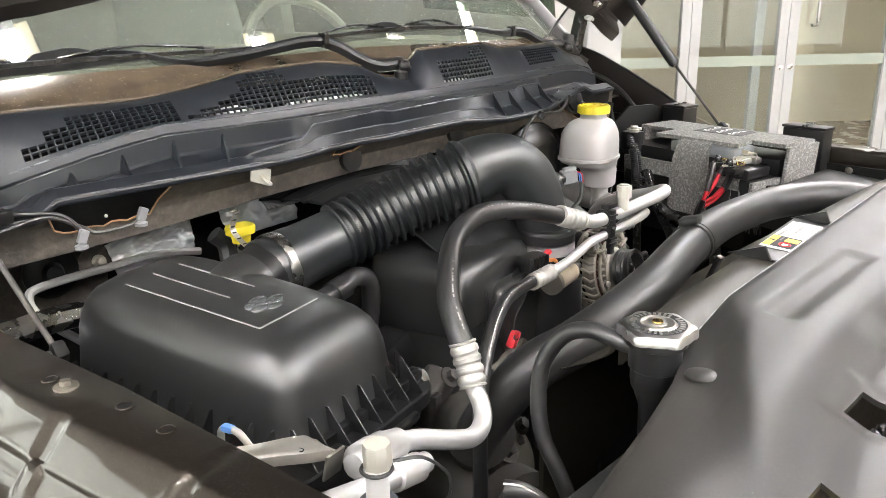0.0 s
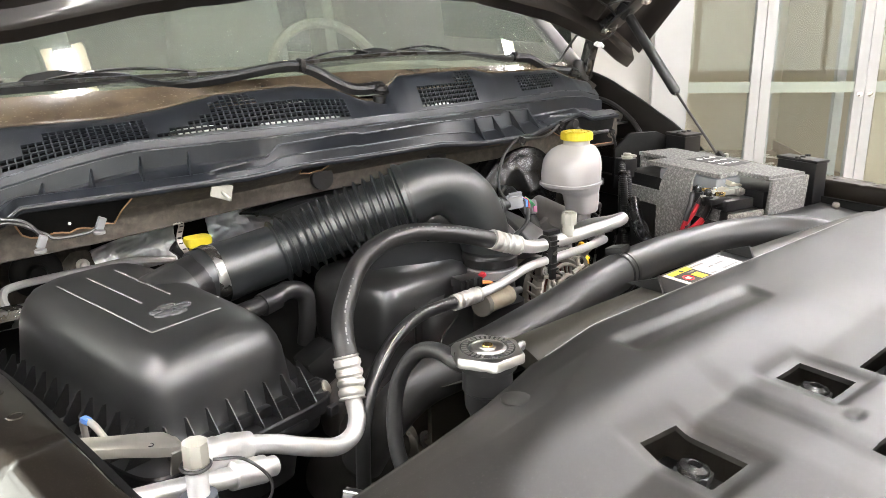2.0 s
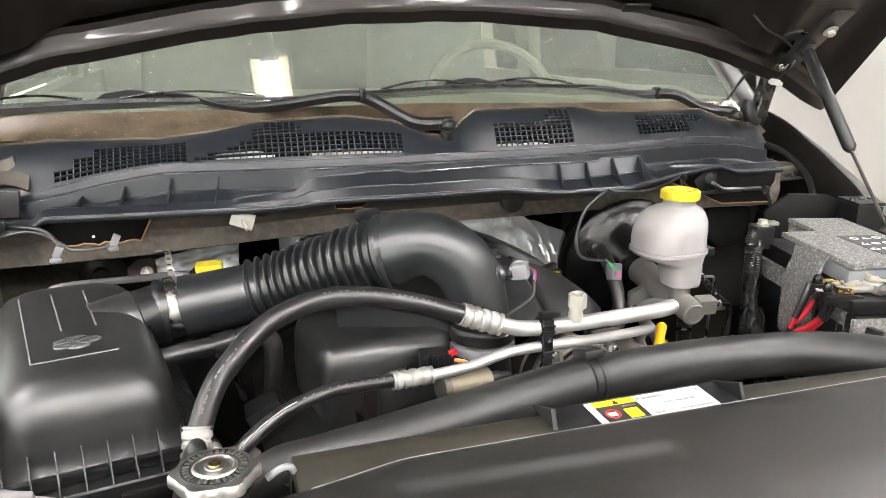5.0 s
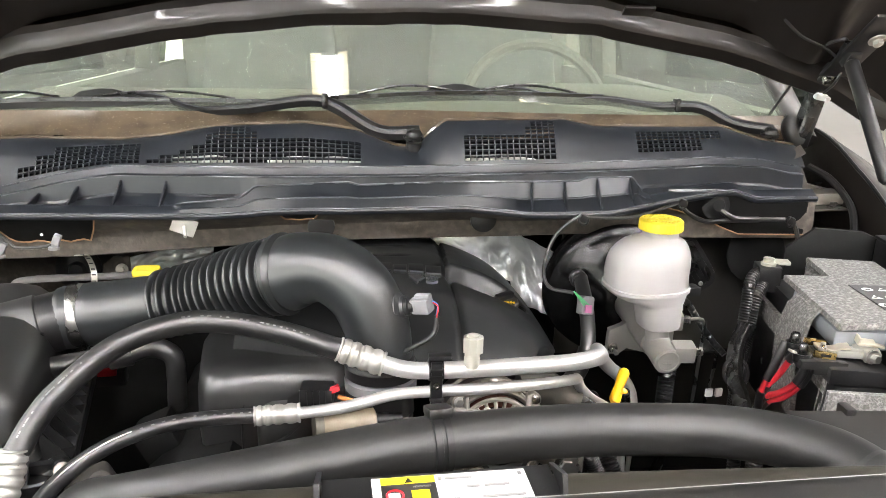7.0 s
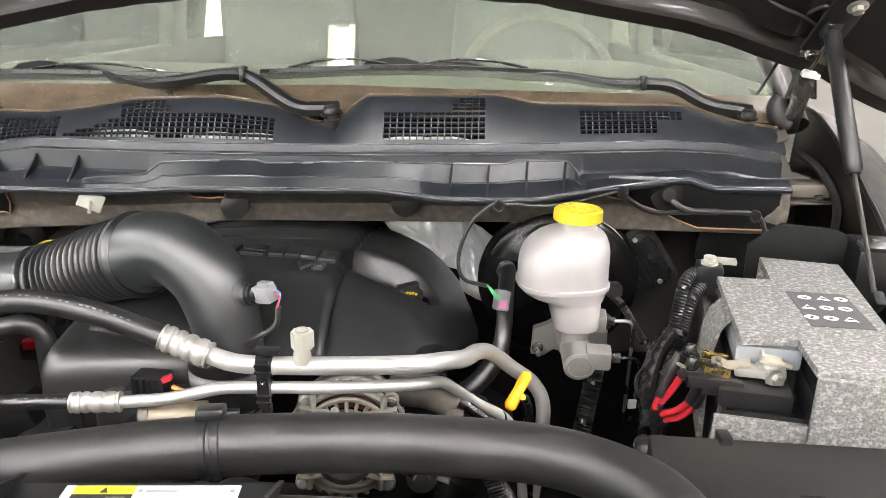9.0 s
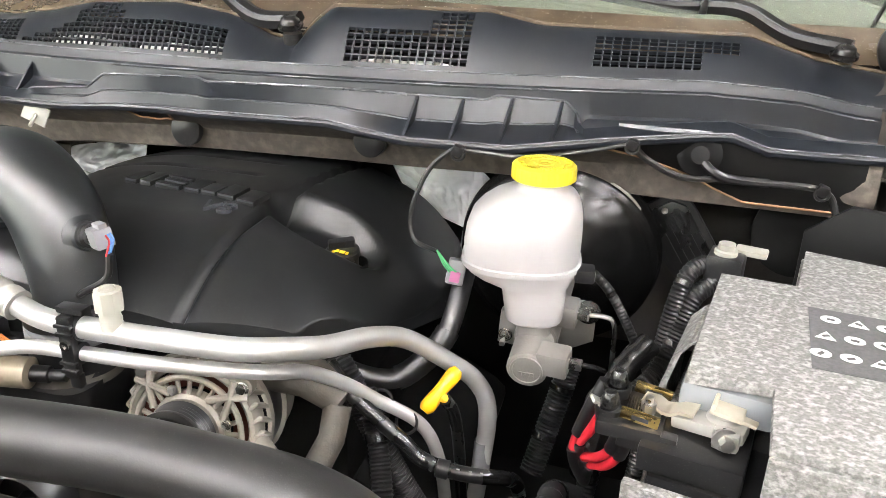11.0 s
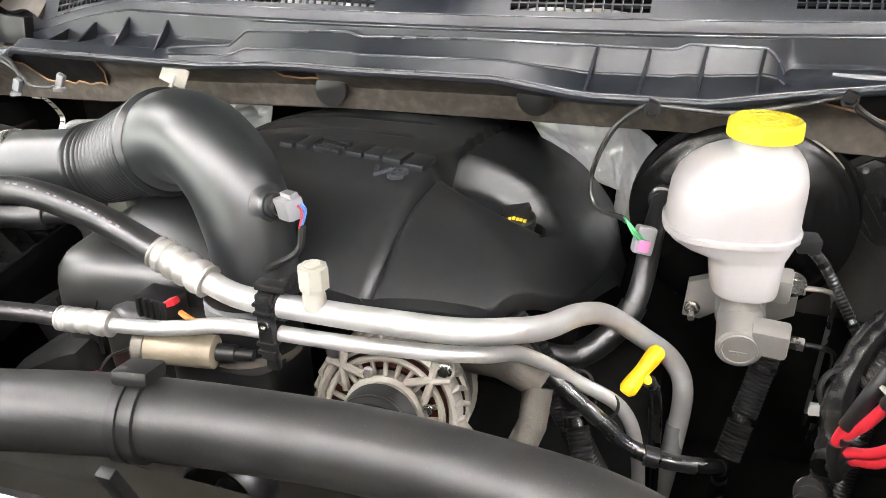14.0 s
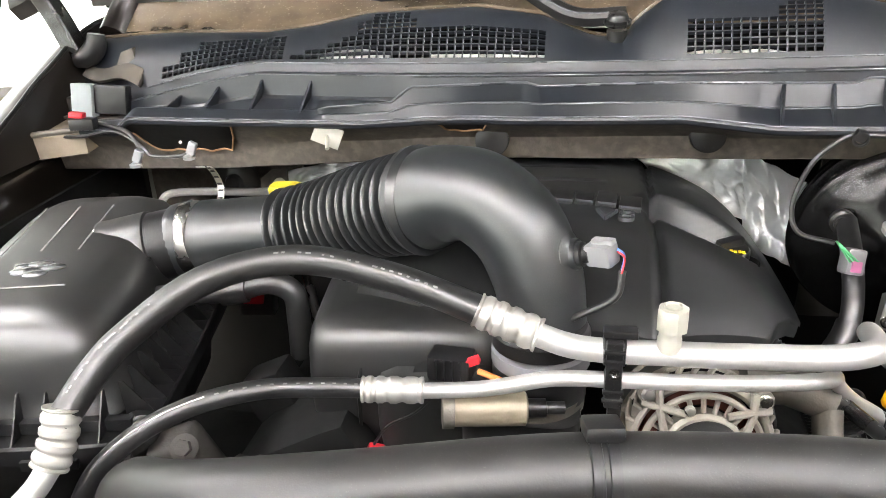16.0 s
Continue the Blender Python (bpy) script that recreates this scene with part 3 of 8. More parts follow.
def cowl_front(x, v):
    prof = trim_profile(x)
    k = v * NP
    i = min(int(k + 1e-6), NP - 1)
    f = k - i
    return (x, prof[i][0] * (1 - f) + prof[i + 1][0] * f, prof[i][1] * (1 - f) + prof[i + 1][1] * f)


part("front_trim", Shape().grid(lambda u, v: cowl_front(-0.700 + 1.390 * u, v), 220, NP, (0, 0.003, -0.0025)), COWL_PLASTIC, cowl, "stepped front trim with a box ridge", sharp=26)


def gusset(top, low, foot):
    s = Shape()
    p = [V3(top), V3(low), V3(foot)]
    s.add([q + V3((d, 0, 0)) for d in (-0.0016, 0.0016) for q in p], [(0, 1, 2), (3, 5, 4), (0, 3, 4, 1), (1, 4, 5, 2), (2, 5, 3, 0)])
    part("rib", s, COWL_PLASTIC, cowl)


for x in (-0.582, -0.518, -0.450, -0.380):
    y0, z0 = cowl_y(x), cowl_lip_z(x)
    yf, zf = front_edge_y(x), front_edge_z(x)
    gusset((x + 0.006, y0 - 0.018, z0 - 0.019), (x - 0.004, yf + 0.012, zf + 0.004), (x, y0 - 0.018, zf + 0.004))
for x in (0.182, 0.235, 0.29, 0.345):
    prof = trim_profile(x)
    ry, rz = prof[8]
    gusset((x + 0.002, ry - 0.001, rz), (x - 0.003, prof[11][0], prof[11][1] + 0.001), (x, ry, prof[11][1]))
# Paler beads draw the highlights along the trim's edges.
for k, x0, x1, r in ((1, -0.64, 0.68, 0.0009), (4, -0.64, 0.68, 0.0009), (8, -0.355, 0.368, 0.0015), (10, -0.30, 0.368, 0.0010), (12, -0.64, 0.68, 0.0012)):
    part("edge_bead", Shape().tube([V3(cowl_front(x0 + (x1 - x0) * j / 140, k / NP)) + V3((0, -0.0004, 0.0004)) for j in range(141)], r, 8), EDGE_PLASTIC, cowl, "rounded edge bead, paler colour for its highlight")
part("tape_strip", Shape().box((0.46, 0.982, 1.279), (0.10, 0.002, 0.006), (-20, 2, 8), 0.0005), EDGE_PLASTIC, cowl, "grey tape strip")
part("edge_bead", Shape().tube([V3(cowl_face(-0.76 + 1.46 * k / 120, 1.0)) + V3((0, 0, 0.001)) for k in range(121)], 0.003, 6), DUSTY_GLASS, cowl, "tan dusty rear edge")
for sx in (-1, 1):
    corner = thing("cowl_corner", (sx * 0.71, 1.10, 1.235), "dusty grey sheet metal corner bracket at the cowl end", "bracket", "cowl corners")
    part("web", Shape().prism([(sx * a, b) for a, b in ((0.655, 1.236), (0.668, 1.277), (0.677, 1.322), (0.696, 1.316), (0.705, 1.300), (0.722, 1.266), (0.772, 1.254), (0.777, 1.233))], -1.125, -1.098, pose(0, 0, 0, 90, 0, 0), 0.003), CORNER_METAL, corner, "pressed upright web")
    part("foot", Shape().box((sx * 0.742, 1.085, 1.246), (0.075, 0.05, 0.022), (0, 0, 4 * sx), 0.006), CORNER_METAL, corner, "boxed foot of the bracket")
    part("flange", Shape().box((sx * 0.72, 1.075, 1.231), (0.13, 0.07, 0.004), (0, 0, 6 * sx), 0.001), CORNER_METAL, corner)
    part("bolt", bolt((sx * 0.752, 1.06, 1.233), (0, 0, 1), 0.007, 0.008), DARK_CAST, corner, "zinc-plated bolt")

# plenum under the grilles
# Plenum colour carries the shade under the grilles.
solid("cowl_plenum", Shape().grid(lambda u, v: (-0.78 + 1.56 * u, 1.02 + 0.12 * v + 0.2 * (-0.78 + 1.56 * u) ** 2, 1.262 - 0.03 * math.sin(math.pi * v)), 20, 6, 0.004), BAY_BLACK, "sheet metal plenum under the cowl grilles, shade put into its black", "plenum")
# Wall added to block the cabin view, so grille holes stay dark.
solid("plenum_wall", Shape().grid(lambda u, v: (-0.74 + 1.48 * u, 1.135 + 0.2 * (-0.74 + 1.48 * u) ** 2 * 0.9 - 0.035 * v, 1.225 + 0.118 * v), 24, 6, (0, 0.004, 0)), BAY_BLACK, "wall added behind the cowl grilles, black for their shade", "plenum")
# Bars added and coloured white to give bright patches through the grille cells.
for x in (-0.33, -0.18, -0.12, 0.12, 0.17, 0.43):
    solid("grille_backing_bar", Shape().tube(spline([(x - 0.045, 1.030 + 0.2 * x * x, 1.306), (x, 1.034 + 0.2 * x * x, 1.311), (x + 0.045, 1.036 + 0.2 * x * x, 1.305)], 4), 0.014, 10), PAPER, "paper-white bar added for bright patches under the cowl grille", "linkage", "wiper linkage")


# the sheet metal lip of the bulkhead under the cowl
def bulkhead(x, v):
    top_y, top_z = front_edge_y(x) + 0.006, front_edge_z(x) - 0.004
    low_z = lerp(x, [(-0.80, 1.160), (-0.52, 1.172), (-0.33, 1.186), (-0.13, 1.196), (0.3, 1.203), (0.45, 1.194), (0.8, 1.185)])
    mid = 1.000 + 0.05 * max(0, abs(x) - 0.4)
    y = top_y + (mid - top_y) * min(1, v * 2.2)
    dent = 0.003 * noise.noise((x * 9, v * 2, 3))
    return (x, y + dent + 0.016 * max(0, v - 0.6), top_z + (low_z - top_z) * v)


wall = thing("bulkhead", (0, 1.0, 1.2), "dust-covered brown sheet metal bulkhead under the cowl", "bulkhead")
part("upper_lip", Shape().grid(lambda u, v: bulkhead(-0.80 + 1.49 * u, v), 100, 8, (0, 0.004, -0.002)), DIRTY_METAL, wall)
# Lower wall is near-black to carry the bay's shade in its colour.
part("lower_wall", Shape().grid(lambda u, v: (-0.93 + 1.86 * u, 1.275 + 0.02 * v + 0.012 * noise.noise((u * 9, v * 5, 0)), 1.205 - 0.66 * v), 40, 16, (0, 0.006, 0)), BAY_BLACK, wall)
for x, z in ((-0.143, 1.231), (0.114, 1.241)):
    part("plug", Shape().lathe((x, 0.9905, z - 0.009), (0, -1, 0.1), [(-0.008, 0.021), (0.001, 0.021), (0.0022, 0.019), (0.0024, 0.001)], 26), BLACK_PLASTIC, wall, "round black rubber plug")
# cut-outs with bare rusty edges
for x0, x1, d in ((-0.638, -0.475, 0.034), (-0.205, -0.145, 0.014), (0.195, 0.25, 0.010), (0.40, 0.675, 0.052)):
    pts = []
    for k in range(17):
        q = k / 16
        x = x0 + (x1 - x0) * q
        dd = d * smooth(0, 0.16, q) * smooth(0, 0.12, 1 - q) * (1 + 0.15 * noise.noise((x * 60, 0, 5))) if d < 0.05 else d * min(1, 0.12 + 1.5 * q) * (1 + 0.08 * noise.noise((x * 60, 0, 5)))
        p = V3(bulkhead(x, min(0.9, max(0.02, dd / 0.055))))
        pts.append(p + V3((0, -0.0035, 0)))
    part("torn_edge", Shape().tube(pts, 0.0013, 6), BARE_EDGE, wall, "bare rusty trimmed edge")
    # Black sheet over the uncut lip stands in for the opening's shade.
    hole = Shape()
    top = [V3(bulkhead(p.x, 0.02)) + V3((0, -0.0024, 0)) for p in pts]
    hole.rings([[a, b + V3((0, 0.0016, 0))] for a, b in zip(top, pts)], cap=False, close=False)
    part("opening", hole, BAY_BLACK, wall, "black sheet painting the shade of a bulkhead opening")

pad = thing("retainer_pad", (-0.344, 0.965, 1.232), "small square white retainer pad with a pin", "retainer")
part("pad", Shape().box((-0.344, 0.955, 1.234), (0.036, 0.003, 0.025), (-14, 22, 4), 0.001), CAP_PLASTIC, pad)
part("pin", Shape().tube([(-0.344, 0.955, 1.233), (-0.339, 0.936, 1.222)], 0.0026, 8), CAP_PLASTIC, pad)


# windshield with its dark lower band, pillars and cabin behind
def glass_point(u, v):
    x = -0.72 + 1.44 * u
    y0 = 1.075 + 0.16 * x * x
    return (x * (1 - 0.12 * v), y0 + 0.62 * v, 1.352 - 0.02 * abs(x) + 0.50 * v + 0.03 * math.sin(math.pi * v))


cab = thing("truck_cabin", (0, 2.3, 0.9), "dim grey truck cabin with seats, dashboard and doors", "cabin")
screen = thing("windshield", (0, 1.1, 1.35), "greenish tinted windshield with a dark band along its lower edge", "windshield")
band = 0.065
part("pane", Shape().grid(lambda u, v: glass_point(u, band + (1 - band) * v), 40, 20), WINDSHIELD_GLASS, screen).visible_shadow = False
part("lower_band", Shape().grid(lambda u, v: glass_point(u, band * v), 40, 4, (0, 0.004, -0.003)), DUSTY_GLASS, screen, "tan dust-filmed glass band with streaks")
for sx in (-1, 1):
    u = 0.5 + 0.5 * sx
    pts = [V3(glass_point(u, v)) + V3((sx * 0.02, 0.0, -0.006)) for v in (0, 0.15, 0.3, 0.5, 0.75, 1.0)]
    part("windshield_pillar", Shape().tube(spline(pts, 4), 0.022, 14), UNDERHOOD_PAINT, cab, "dark brown painted pillar")
part("roof", Shape().grid(lambda u, v: (-0.70 + 1.4 * u, 1.70 + 1.3 * v, 1.865 + 0.04 * math.sin(math.pi * u)), 12, 6, 0.03), CABIN_TRIM, cab)
part("roof_skin", Shape().grid(lambda u, v: (-0.72 + 1.44 * u, 1.69 + 1.36 * v, 1.885 + 0.045 * math.sin(math.pi * u) - 0.03 * v * v), 16, 8, 0.004), PAINT, cab, "dark brown painted roof")
part("dashboard", Shape().grid(lambda u, v: (-0.72 + 1.44 * u, 1.22 + 0.45 * v, 1.33 + 0.06 * math.sin(math.pi * v * 0.9) + 0.03 * smooth(0.62, 0.72, u) * smooth(0.95, 0.85, u) * v), 24, 8, 0.05), DASH, cab)
ring = [V3((0.37 + 0.185 * math.cos(q), 1.78 + 0.07 * math.sin(q), 1.31 + 0.17 * math.sin(q))) for q in [2 * math.pi * k / 32 for k in range(32)]]
wheel = part("steering_wheel", Shape().tube(ring, 0.015, 8, wrap=True), DASH, cab, "dark steering wheel rim")
part("hub", Shape().box((0.37, 1.80, 1.30), (0.15, 0.05, 0.11), (20, 0, 0), 0.02), DASH, wheel)
for q in (200, 270, 340):
    e = V3((0.37 + 0.18 * math.cos(radians(q)), 1.78 + 0.07 * math.sin(radians(q)), 1.31 + 0.16 * math.sin(radians(q))))
    part("spoke", Shape().tube([(0.37, 1.8, 1.30), e], 0.012, 8), DASH, wheel)
for sx in (-0.36, 0.36):
    seat = part("seat_backrest", Shape().rings([rounded(sx, 2.35 + 0.12 * k, 0.24 - 0.05 * k, 0.07, 1.0 + 0.62 * k, 3.5) for k in (0, 0.3, 0.7, 0.95, 1.0)]), SEAT_CLOTH, cab, "grey cloth front seat")
    part("headrest", Shape().box((sx, 2.49, 1.72), (0.27, 0.1, 0.17), (-8, 0, 0), 0.045, 3), SEAT_CLOTH, seat)
    part("cushion", Shape().box((sx, 2.1, 1.03), (0.5, 0.5, 0.14), (5, 0, 0), 0.05, 3), SEAT_CLOTH, seat)
for sx in (-1, 1):
    part("door_lining", Shape().box((sx * 0.76, 2.1, 1.12), (0.05, 1.7, 0.5), (0, 0, 0), 0.01), CABIN_TRIM, cab)
    part("pillar", Shape().box((sx * 0.73, 2.45, 1.62), (0.05, 0.12, 0.52), (0, -6 * sx, 0), 0.01), CABIN_TRIM, cab)
for sx in (-1, 1):
    part("side_window", Shape().box((sx * 0.775, 2.1, 1.61), (0.005, 1.66, 0.50), (0, -9 * sx, 0)), SIDE_GLASS, cab, "tinted side window").visible_shadow = False
part("rear_wall", Shape().box((0, 2.98, 1.36), (1.5, 0.05, 0.96), (0, 0, 0), 0.01), CABIN_TRIM, cab)
part("cabin_floor", Shape().box((0, 2.22, 0.86), (1.5, 1.5, 0.04)), DASH, cab)


# wipers
def wiper(pivot, arm, blade, spoon):
    w = thing("wiper", pivot, "black windshield wiper arm and blade", "wiper", "wipers")
    dense = spline(arm, 10)
    n = len(dense)
    s = Shape()
    rings = []
    for i, p in enumerate(dense):
        q = i / (n - 1)
        half = 0.0105 - 0.003 * smooth(0.2, 0.5, q) - 0.0042 * smooth(0.5, 0.75, q)
        t = (dense[min(i + 1, n - 1)] - dense[max(i - 1, 0)]).normalized()
        side = t.cross(V3((0, -0.55, 0.83))).normalized()
        up = side.cross(t).normalized()
        rings.append([p + side * half + up * -0.007, p + side * half * 0.9 + up * 0.004, p + side * half * 0.4 + up * 0.008,
                      p - side * half * 0.4 + up * 0.008, p - side * half * 0.9 + up * 0.004, p - side * half + up * -0.007])
    part("arm", s.rings(rings), BLACK_PLASTIC, w, "painted sheet steel arm", sharp=25)
    # Pale line puts the arm's top highlight into the colour; the spine edge likewise.
    part("crest", Shape().tube([r[3] for r in rings[3:-2]], 0.0009, 6), EDGE_PLASTIC, w, "pale crest line painting the arm's highlight")
    j = int(n * 0.36)
    part("arm_joint", Shape().box(dense[j] + V3((0, -0.004, 0.001)), (0.010, 0.020, 0.024), (0, 0, 0), 0.003), GLOSS_BLACK, w)
    part("pivot_nut", Shape().lathe(V3(pivot) + V3((0, -0.004, -0.008)), (0, -0.3, 1), [(0, 0.016), (0.004, 0.016), (0.006, 0.0125), (0.011, 0.0115), (0.014, 0.008), (0.015, 0.001)], 20), GLOSS_BLACK, w)
    part("pivot_post", Shape().lathe(V3(pivot) + V3((0, 0.004, -0.06)), (0, -0.1, 1), [(0, 0.012), (0.045, 0.012)], 16), BLACK_PLASTIC, w)
    b = spline(blade, 10)
    part("blade", Shape().rings([[p + V3((0, 0.004, -0.001)), p + V3((0, 0.0035, 0.005)), p + V3((0, -0.0035, 0.005)), p + V3((0, -0.004, -0.001))] for p in b]), GLOSS_BLACK, w, "flat steel blade spine")
    part("spine_edge", Shape().tube([p + V3((0, -0.0036, 0.0052)) for p in b], 0.0007, 6), EDGE_PLASTIC, w)
    mid = len(b) // 2
    for k0, k1 in ((mid - 8, mid - 1), (mid + 1, mid + 8)):
        k0, k1 = max(0, k0), min(len(b) - 1, k1)
        yoke = [b[k] + V3((0, -0.002, 0.006 + 0.010 * math.sin(math.pi * (k - k0) / (k1 - k0)))) for k in range(k0, k1 + 1)]
        part("yoke", Shape().tube(spline(yoke, 3), 0.0022, 8), GLOSS_BLACK, w, "pressed steel yoke")
    part("rubber", Shape().rings([[p + V3((0, 0.003, -0.012)), p + V3((0, 0.003, -0.0015)), p + V3((0, -0.003, -0.0015)), p + V3((0, -0.001, -0.012))] for p in b]), RUBBER, w)
    a = V3(spoon)
    d = (b[len(b) // 2 + 1] - b[len(b) // 2]).normalized()
    part("blade_saddle", Shape().rings([[a + d * k + V3((0, 0.007, -0.004)), a + d * k + V3((0, 0.0025, h)), a + d * k + V3((0, -0.0025, h)), a + d * k + V3((0, -0.007, -0.004))] for k, h in ((-0.060, 0.002), (-0.046, 0.011), (-0.010, 0.016), (0.010, 0.015), (0.045, 0.006), (0.060, 0.001))]), BAY_BLACK, w, sharp=20)
    return w


wiper((0.003, 1.02, 1.366), [(0.012, 1.022, 1.368), (-0.051, 1.030, 1.368), (-0.116, 1.052, 1.402), (-0.160, 1.070, 1.410), (-0.268, 1.110, 1.392), (-0.349, 1.138, 1.385), (-0.421, 1.165, 1.402), (-0.509, 1.185, 1.400)],
      [(-0.80, 1.21, 1.382), (-0.55, 1.17, 1.396), (-0.22, 1.140, 1.398)], (-0.50, 1.17, 1.400))
wiper((0.648, 1.124, 1.358), [(0.655, 1.125, 1.360), (0.593, 1.150, 1.368), (0.530, 1.165, 1.395), (0.442, 1.165, 1.395), (0.357, 1.165, 1.405), (0.271, 1.165, 1.405), (0.193, 1.165, 1.420), (0.10, 1.165, 1.413)],
      [(-0.13, 1.135, 1.406), (0.10, 1.145, 1.416), (0.35, 1.165, 1.410)], (0.09, 1.15, 1.416))


# hood, standing open
HOOD_DIR = V3((0, -0.72, 0.694))
HOOD_UP = V3((0, 0.694, 0.72))


def hood_rear(x):
    z = lerp(x, [(-0.92, 1.335), (-0.82, 1.375), (-0.75, 1.405), (-0.617, 1.447), (-0.385, 1.493), (-0.153, 1.521), (0.08, 1.527), (0.309, 1.512), (0.534, 1.475), (0.75, 1.412), (0.82, 1.375), (0.92, 1.335)])
    return V3((x, 1.09 + 0.06 * x * x, z))


def hood_point(x, s, lift=0.0):
    return hood_rear(x) + HOOD_DIR * s + HOOD_UP * (lift + 0.03 * math.sin(min(1, s / 1.2) * math.pi))


hood = thing("hood", (0, 1.09, 1.52), "open dark brown truck hood seen from below", "hood")
part("outer_skin", Shape().grid(lambda u, v: hood_point(-0.88 + 1.76 * u, 1.2 * v, 0.055), 36, 24, tuple(HOOD_UP * 0.004)), PAINT, hood)


def hood_flange(u, v):
    x = -0.875 + 1.75 * u
    prof = [(0.0, 0.05), (0.0, 0.004), (0.004, 0.0), (0.030, -0.002), (0.036, 0.003), (0.045, 0.022), (0.055, 0.026)]
    k = v * (len(prof) - 1)
    i = min(int(k), len(prof) - 2)
    f = k - i
    s0, l0 = prof[i]
    s1, l1 = prof[i + 1]
    wave = 0.0025 * smooth(0.75, 0.95, math.cos(x * 21.0))
    return hood_point(x, s0 + (s1 - s0) * f, l0 + (l1 - l0) * f + wave)


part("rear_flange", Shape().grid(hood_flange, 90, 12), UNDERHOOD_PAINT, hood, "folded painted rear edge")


def hood_inner(u, v):
    x = -0.87 + 1.74 * u
    s = 0.055 + 1.12 * v
    e = abs(x)
    lift = 0.026 + 0.012 * smooth(0.60, 0.56, e) - 0.022 * smooth(0.60, 0.64, e) * smooth(0.72, 0.68, e) - 0.030 * smooth(0.83, 0.86, e)
    lift -= 0.012 * smooth(0.06, 0.075, s) * smooth(0.13, 0.11, s) * smooth(0.60, 0.5, e)
    return hood_point(x, s, lift)


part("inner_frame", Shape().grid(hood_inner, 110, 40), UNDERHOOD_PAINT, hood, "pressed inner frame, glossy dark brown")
part("insulation_pad", Shape().grid(lambda u, v: hood_point(-0.555 + 1.11 * u, 0.115 + 0.98 * v, 0.026 - 0.006 * smooth(0, 0.04, u) * smooth(1, 0.96, u) * smooth(0, 0.04, v)), 50, 30, tuple(HOOD_UP * 0.006)), INSULATION, hood, "matt dark insulation pad")
for x, s in ((-0.32, 0.16), (0.02, 0.16), (-0.42, 0.5), (0.1, 0.52), (0.36, 0.15)):
    p = hood_point(x, s, 0.018)
    part("push_pin", Shape().lathe(p, -HOOD_UP, [(-0.004, 0.011), (0.001, 0.011), (0.004, 0.007), (0.005, 0.001)], 14), BLACK_PLASTIC, hood)
part("edge_tab", Shape().box(hood_point(0.36, 0.075, -0.004), (0.05, 0.02, 0.006), (-36, 0, 0), 0.002), UNDERHOOD_PAINT, hood)

for sx in (-1, 1):
    if sx > 0:
        arm = spline([(0.728, 1.150, 1.325), (0.726, 1.140, 1.345), (0.735, 1.135, 1.395), (0.738, 1.120, 1.440), (0.730, 1.06, 1.478), (0.715, 1.0, 1.512)], 6)
        hook = spline([(0.726, 1.145, 1.332), (0.712, 1.150, 1.340), (0.704, 1.155, 1.362), (0.708, 1.155, 1.380)], 5)
    else:
        arm = spline([(-0.772, 1.105, 1.298), (-0.776, 1.10, 1.315), (-0.792, 1.10, 1.355), (-0.812, 1.095, 1.400), (-0.815, 1.06, 1.45), (-0.80, 1.01, 1.49)], 6)
        hook = spline([(-0.774, 1.105, 1.304), (-0.756, 1.108, 1.308), (-0.742, 1.110, 1.322), (-0.738, 1.112, 1.340)], 5)
    rings = [[p + V3((-0.014, 0, 0.0)), p + V3((-0.010, -0.003, 0)), p + V3((0.010, -0.003, 0)), p + V3((0.014, 0, 0.0)), p + V3((0.014, 0.022, 0.006)), p + V3((-0.014, 0.022, 0.006))] for p in arm]
    hinge = part("hinge_arm", Shape().rings(rings), GLOSS_BLACK, hood, "black steel hinge arm")
    part("pivot_link", Shape().tube(hook, [0.012 + 0.004 * math.sin(math.pi * i / (len(hook) - 1)) for i in range(len(hook))], 14), BLACK_PLASTIC, hinge)
    part("plate", Shape().box((sx * 0.715, 1.0, 1.508), (0.05, 0.16, 0.006), (-37, 0, 0), 0.002), BLACK_PLASTIC, hinge)
    for p in ((sx * 0.71, 1.075, 1.455), (sx * 0.72, 0.97, 1.52)):
        part("bolt", bolt(p, (0, -0.6, -0.8), 0.008, 0.009), STEEL, hinge, "zinc-plated bolt")
    strut = thing("hood_strut", (sx * 0.70, 0.74, 1.17), "black gas strut with a slim steel rod holding the hood", "strut", "hood struts")
    top, mid, low = (V3((0.71, 1.02, 1.495)), V3((0.70, 0.86, 1.317)), V3((0.69, 0.737, 1.190))) if sx > 0 else (V3((-0.785, 1.02, 1.480)), V3((-0.752, 0.88, 1.308)), V3((-0.722, 0.745, 1.152)))
    part("cylinder", Shape().tube([top, top + (mid - top) * 0.06, top + (mid - top) * 0.07, mid + (top - mid) * 0.03, mid], [0.009, 0.009, 0.0115, 0.0115, 0.007], 16), BLACK_PLASTIC, strut)
    part("rod", Shape().tube([mid, low], 0.0030, 12), DARK_CAST, strut, "slim dark steel rod")
    part("socket", Shape().box(low, (0.014, 0.020, 0.024), (40, 0, 0), 0.005), BAY_BLACK, strut)
    part("socket", Shape().box(top, (0.024, 0.032, 0.032), (40, 0, 0), 0.007), BLACK_PLASTIC, strut)
    part("ball_stud", Shape().lathe(low, (sx, 0, 0), [(0, 0.006), (0.03, 0.006)], 10), STEEL, strut)


# fenders with bolted inner flange, and inner wheel houses
def fender_edge(y):
    return lerp(y, [(-0.3, 0.60), (0.1, 0.655), (0.349, 0.700), (0.474, 0.710), (0.596, 0.720), (0.693, 0.733), (0.793, 0.752), (1.0, 0.768), (1.3, 0.785)])


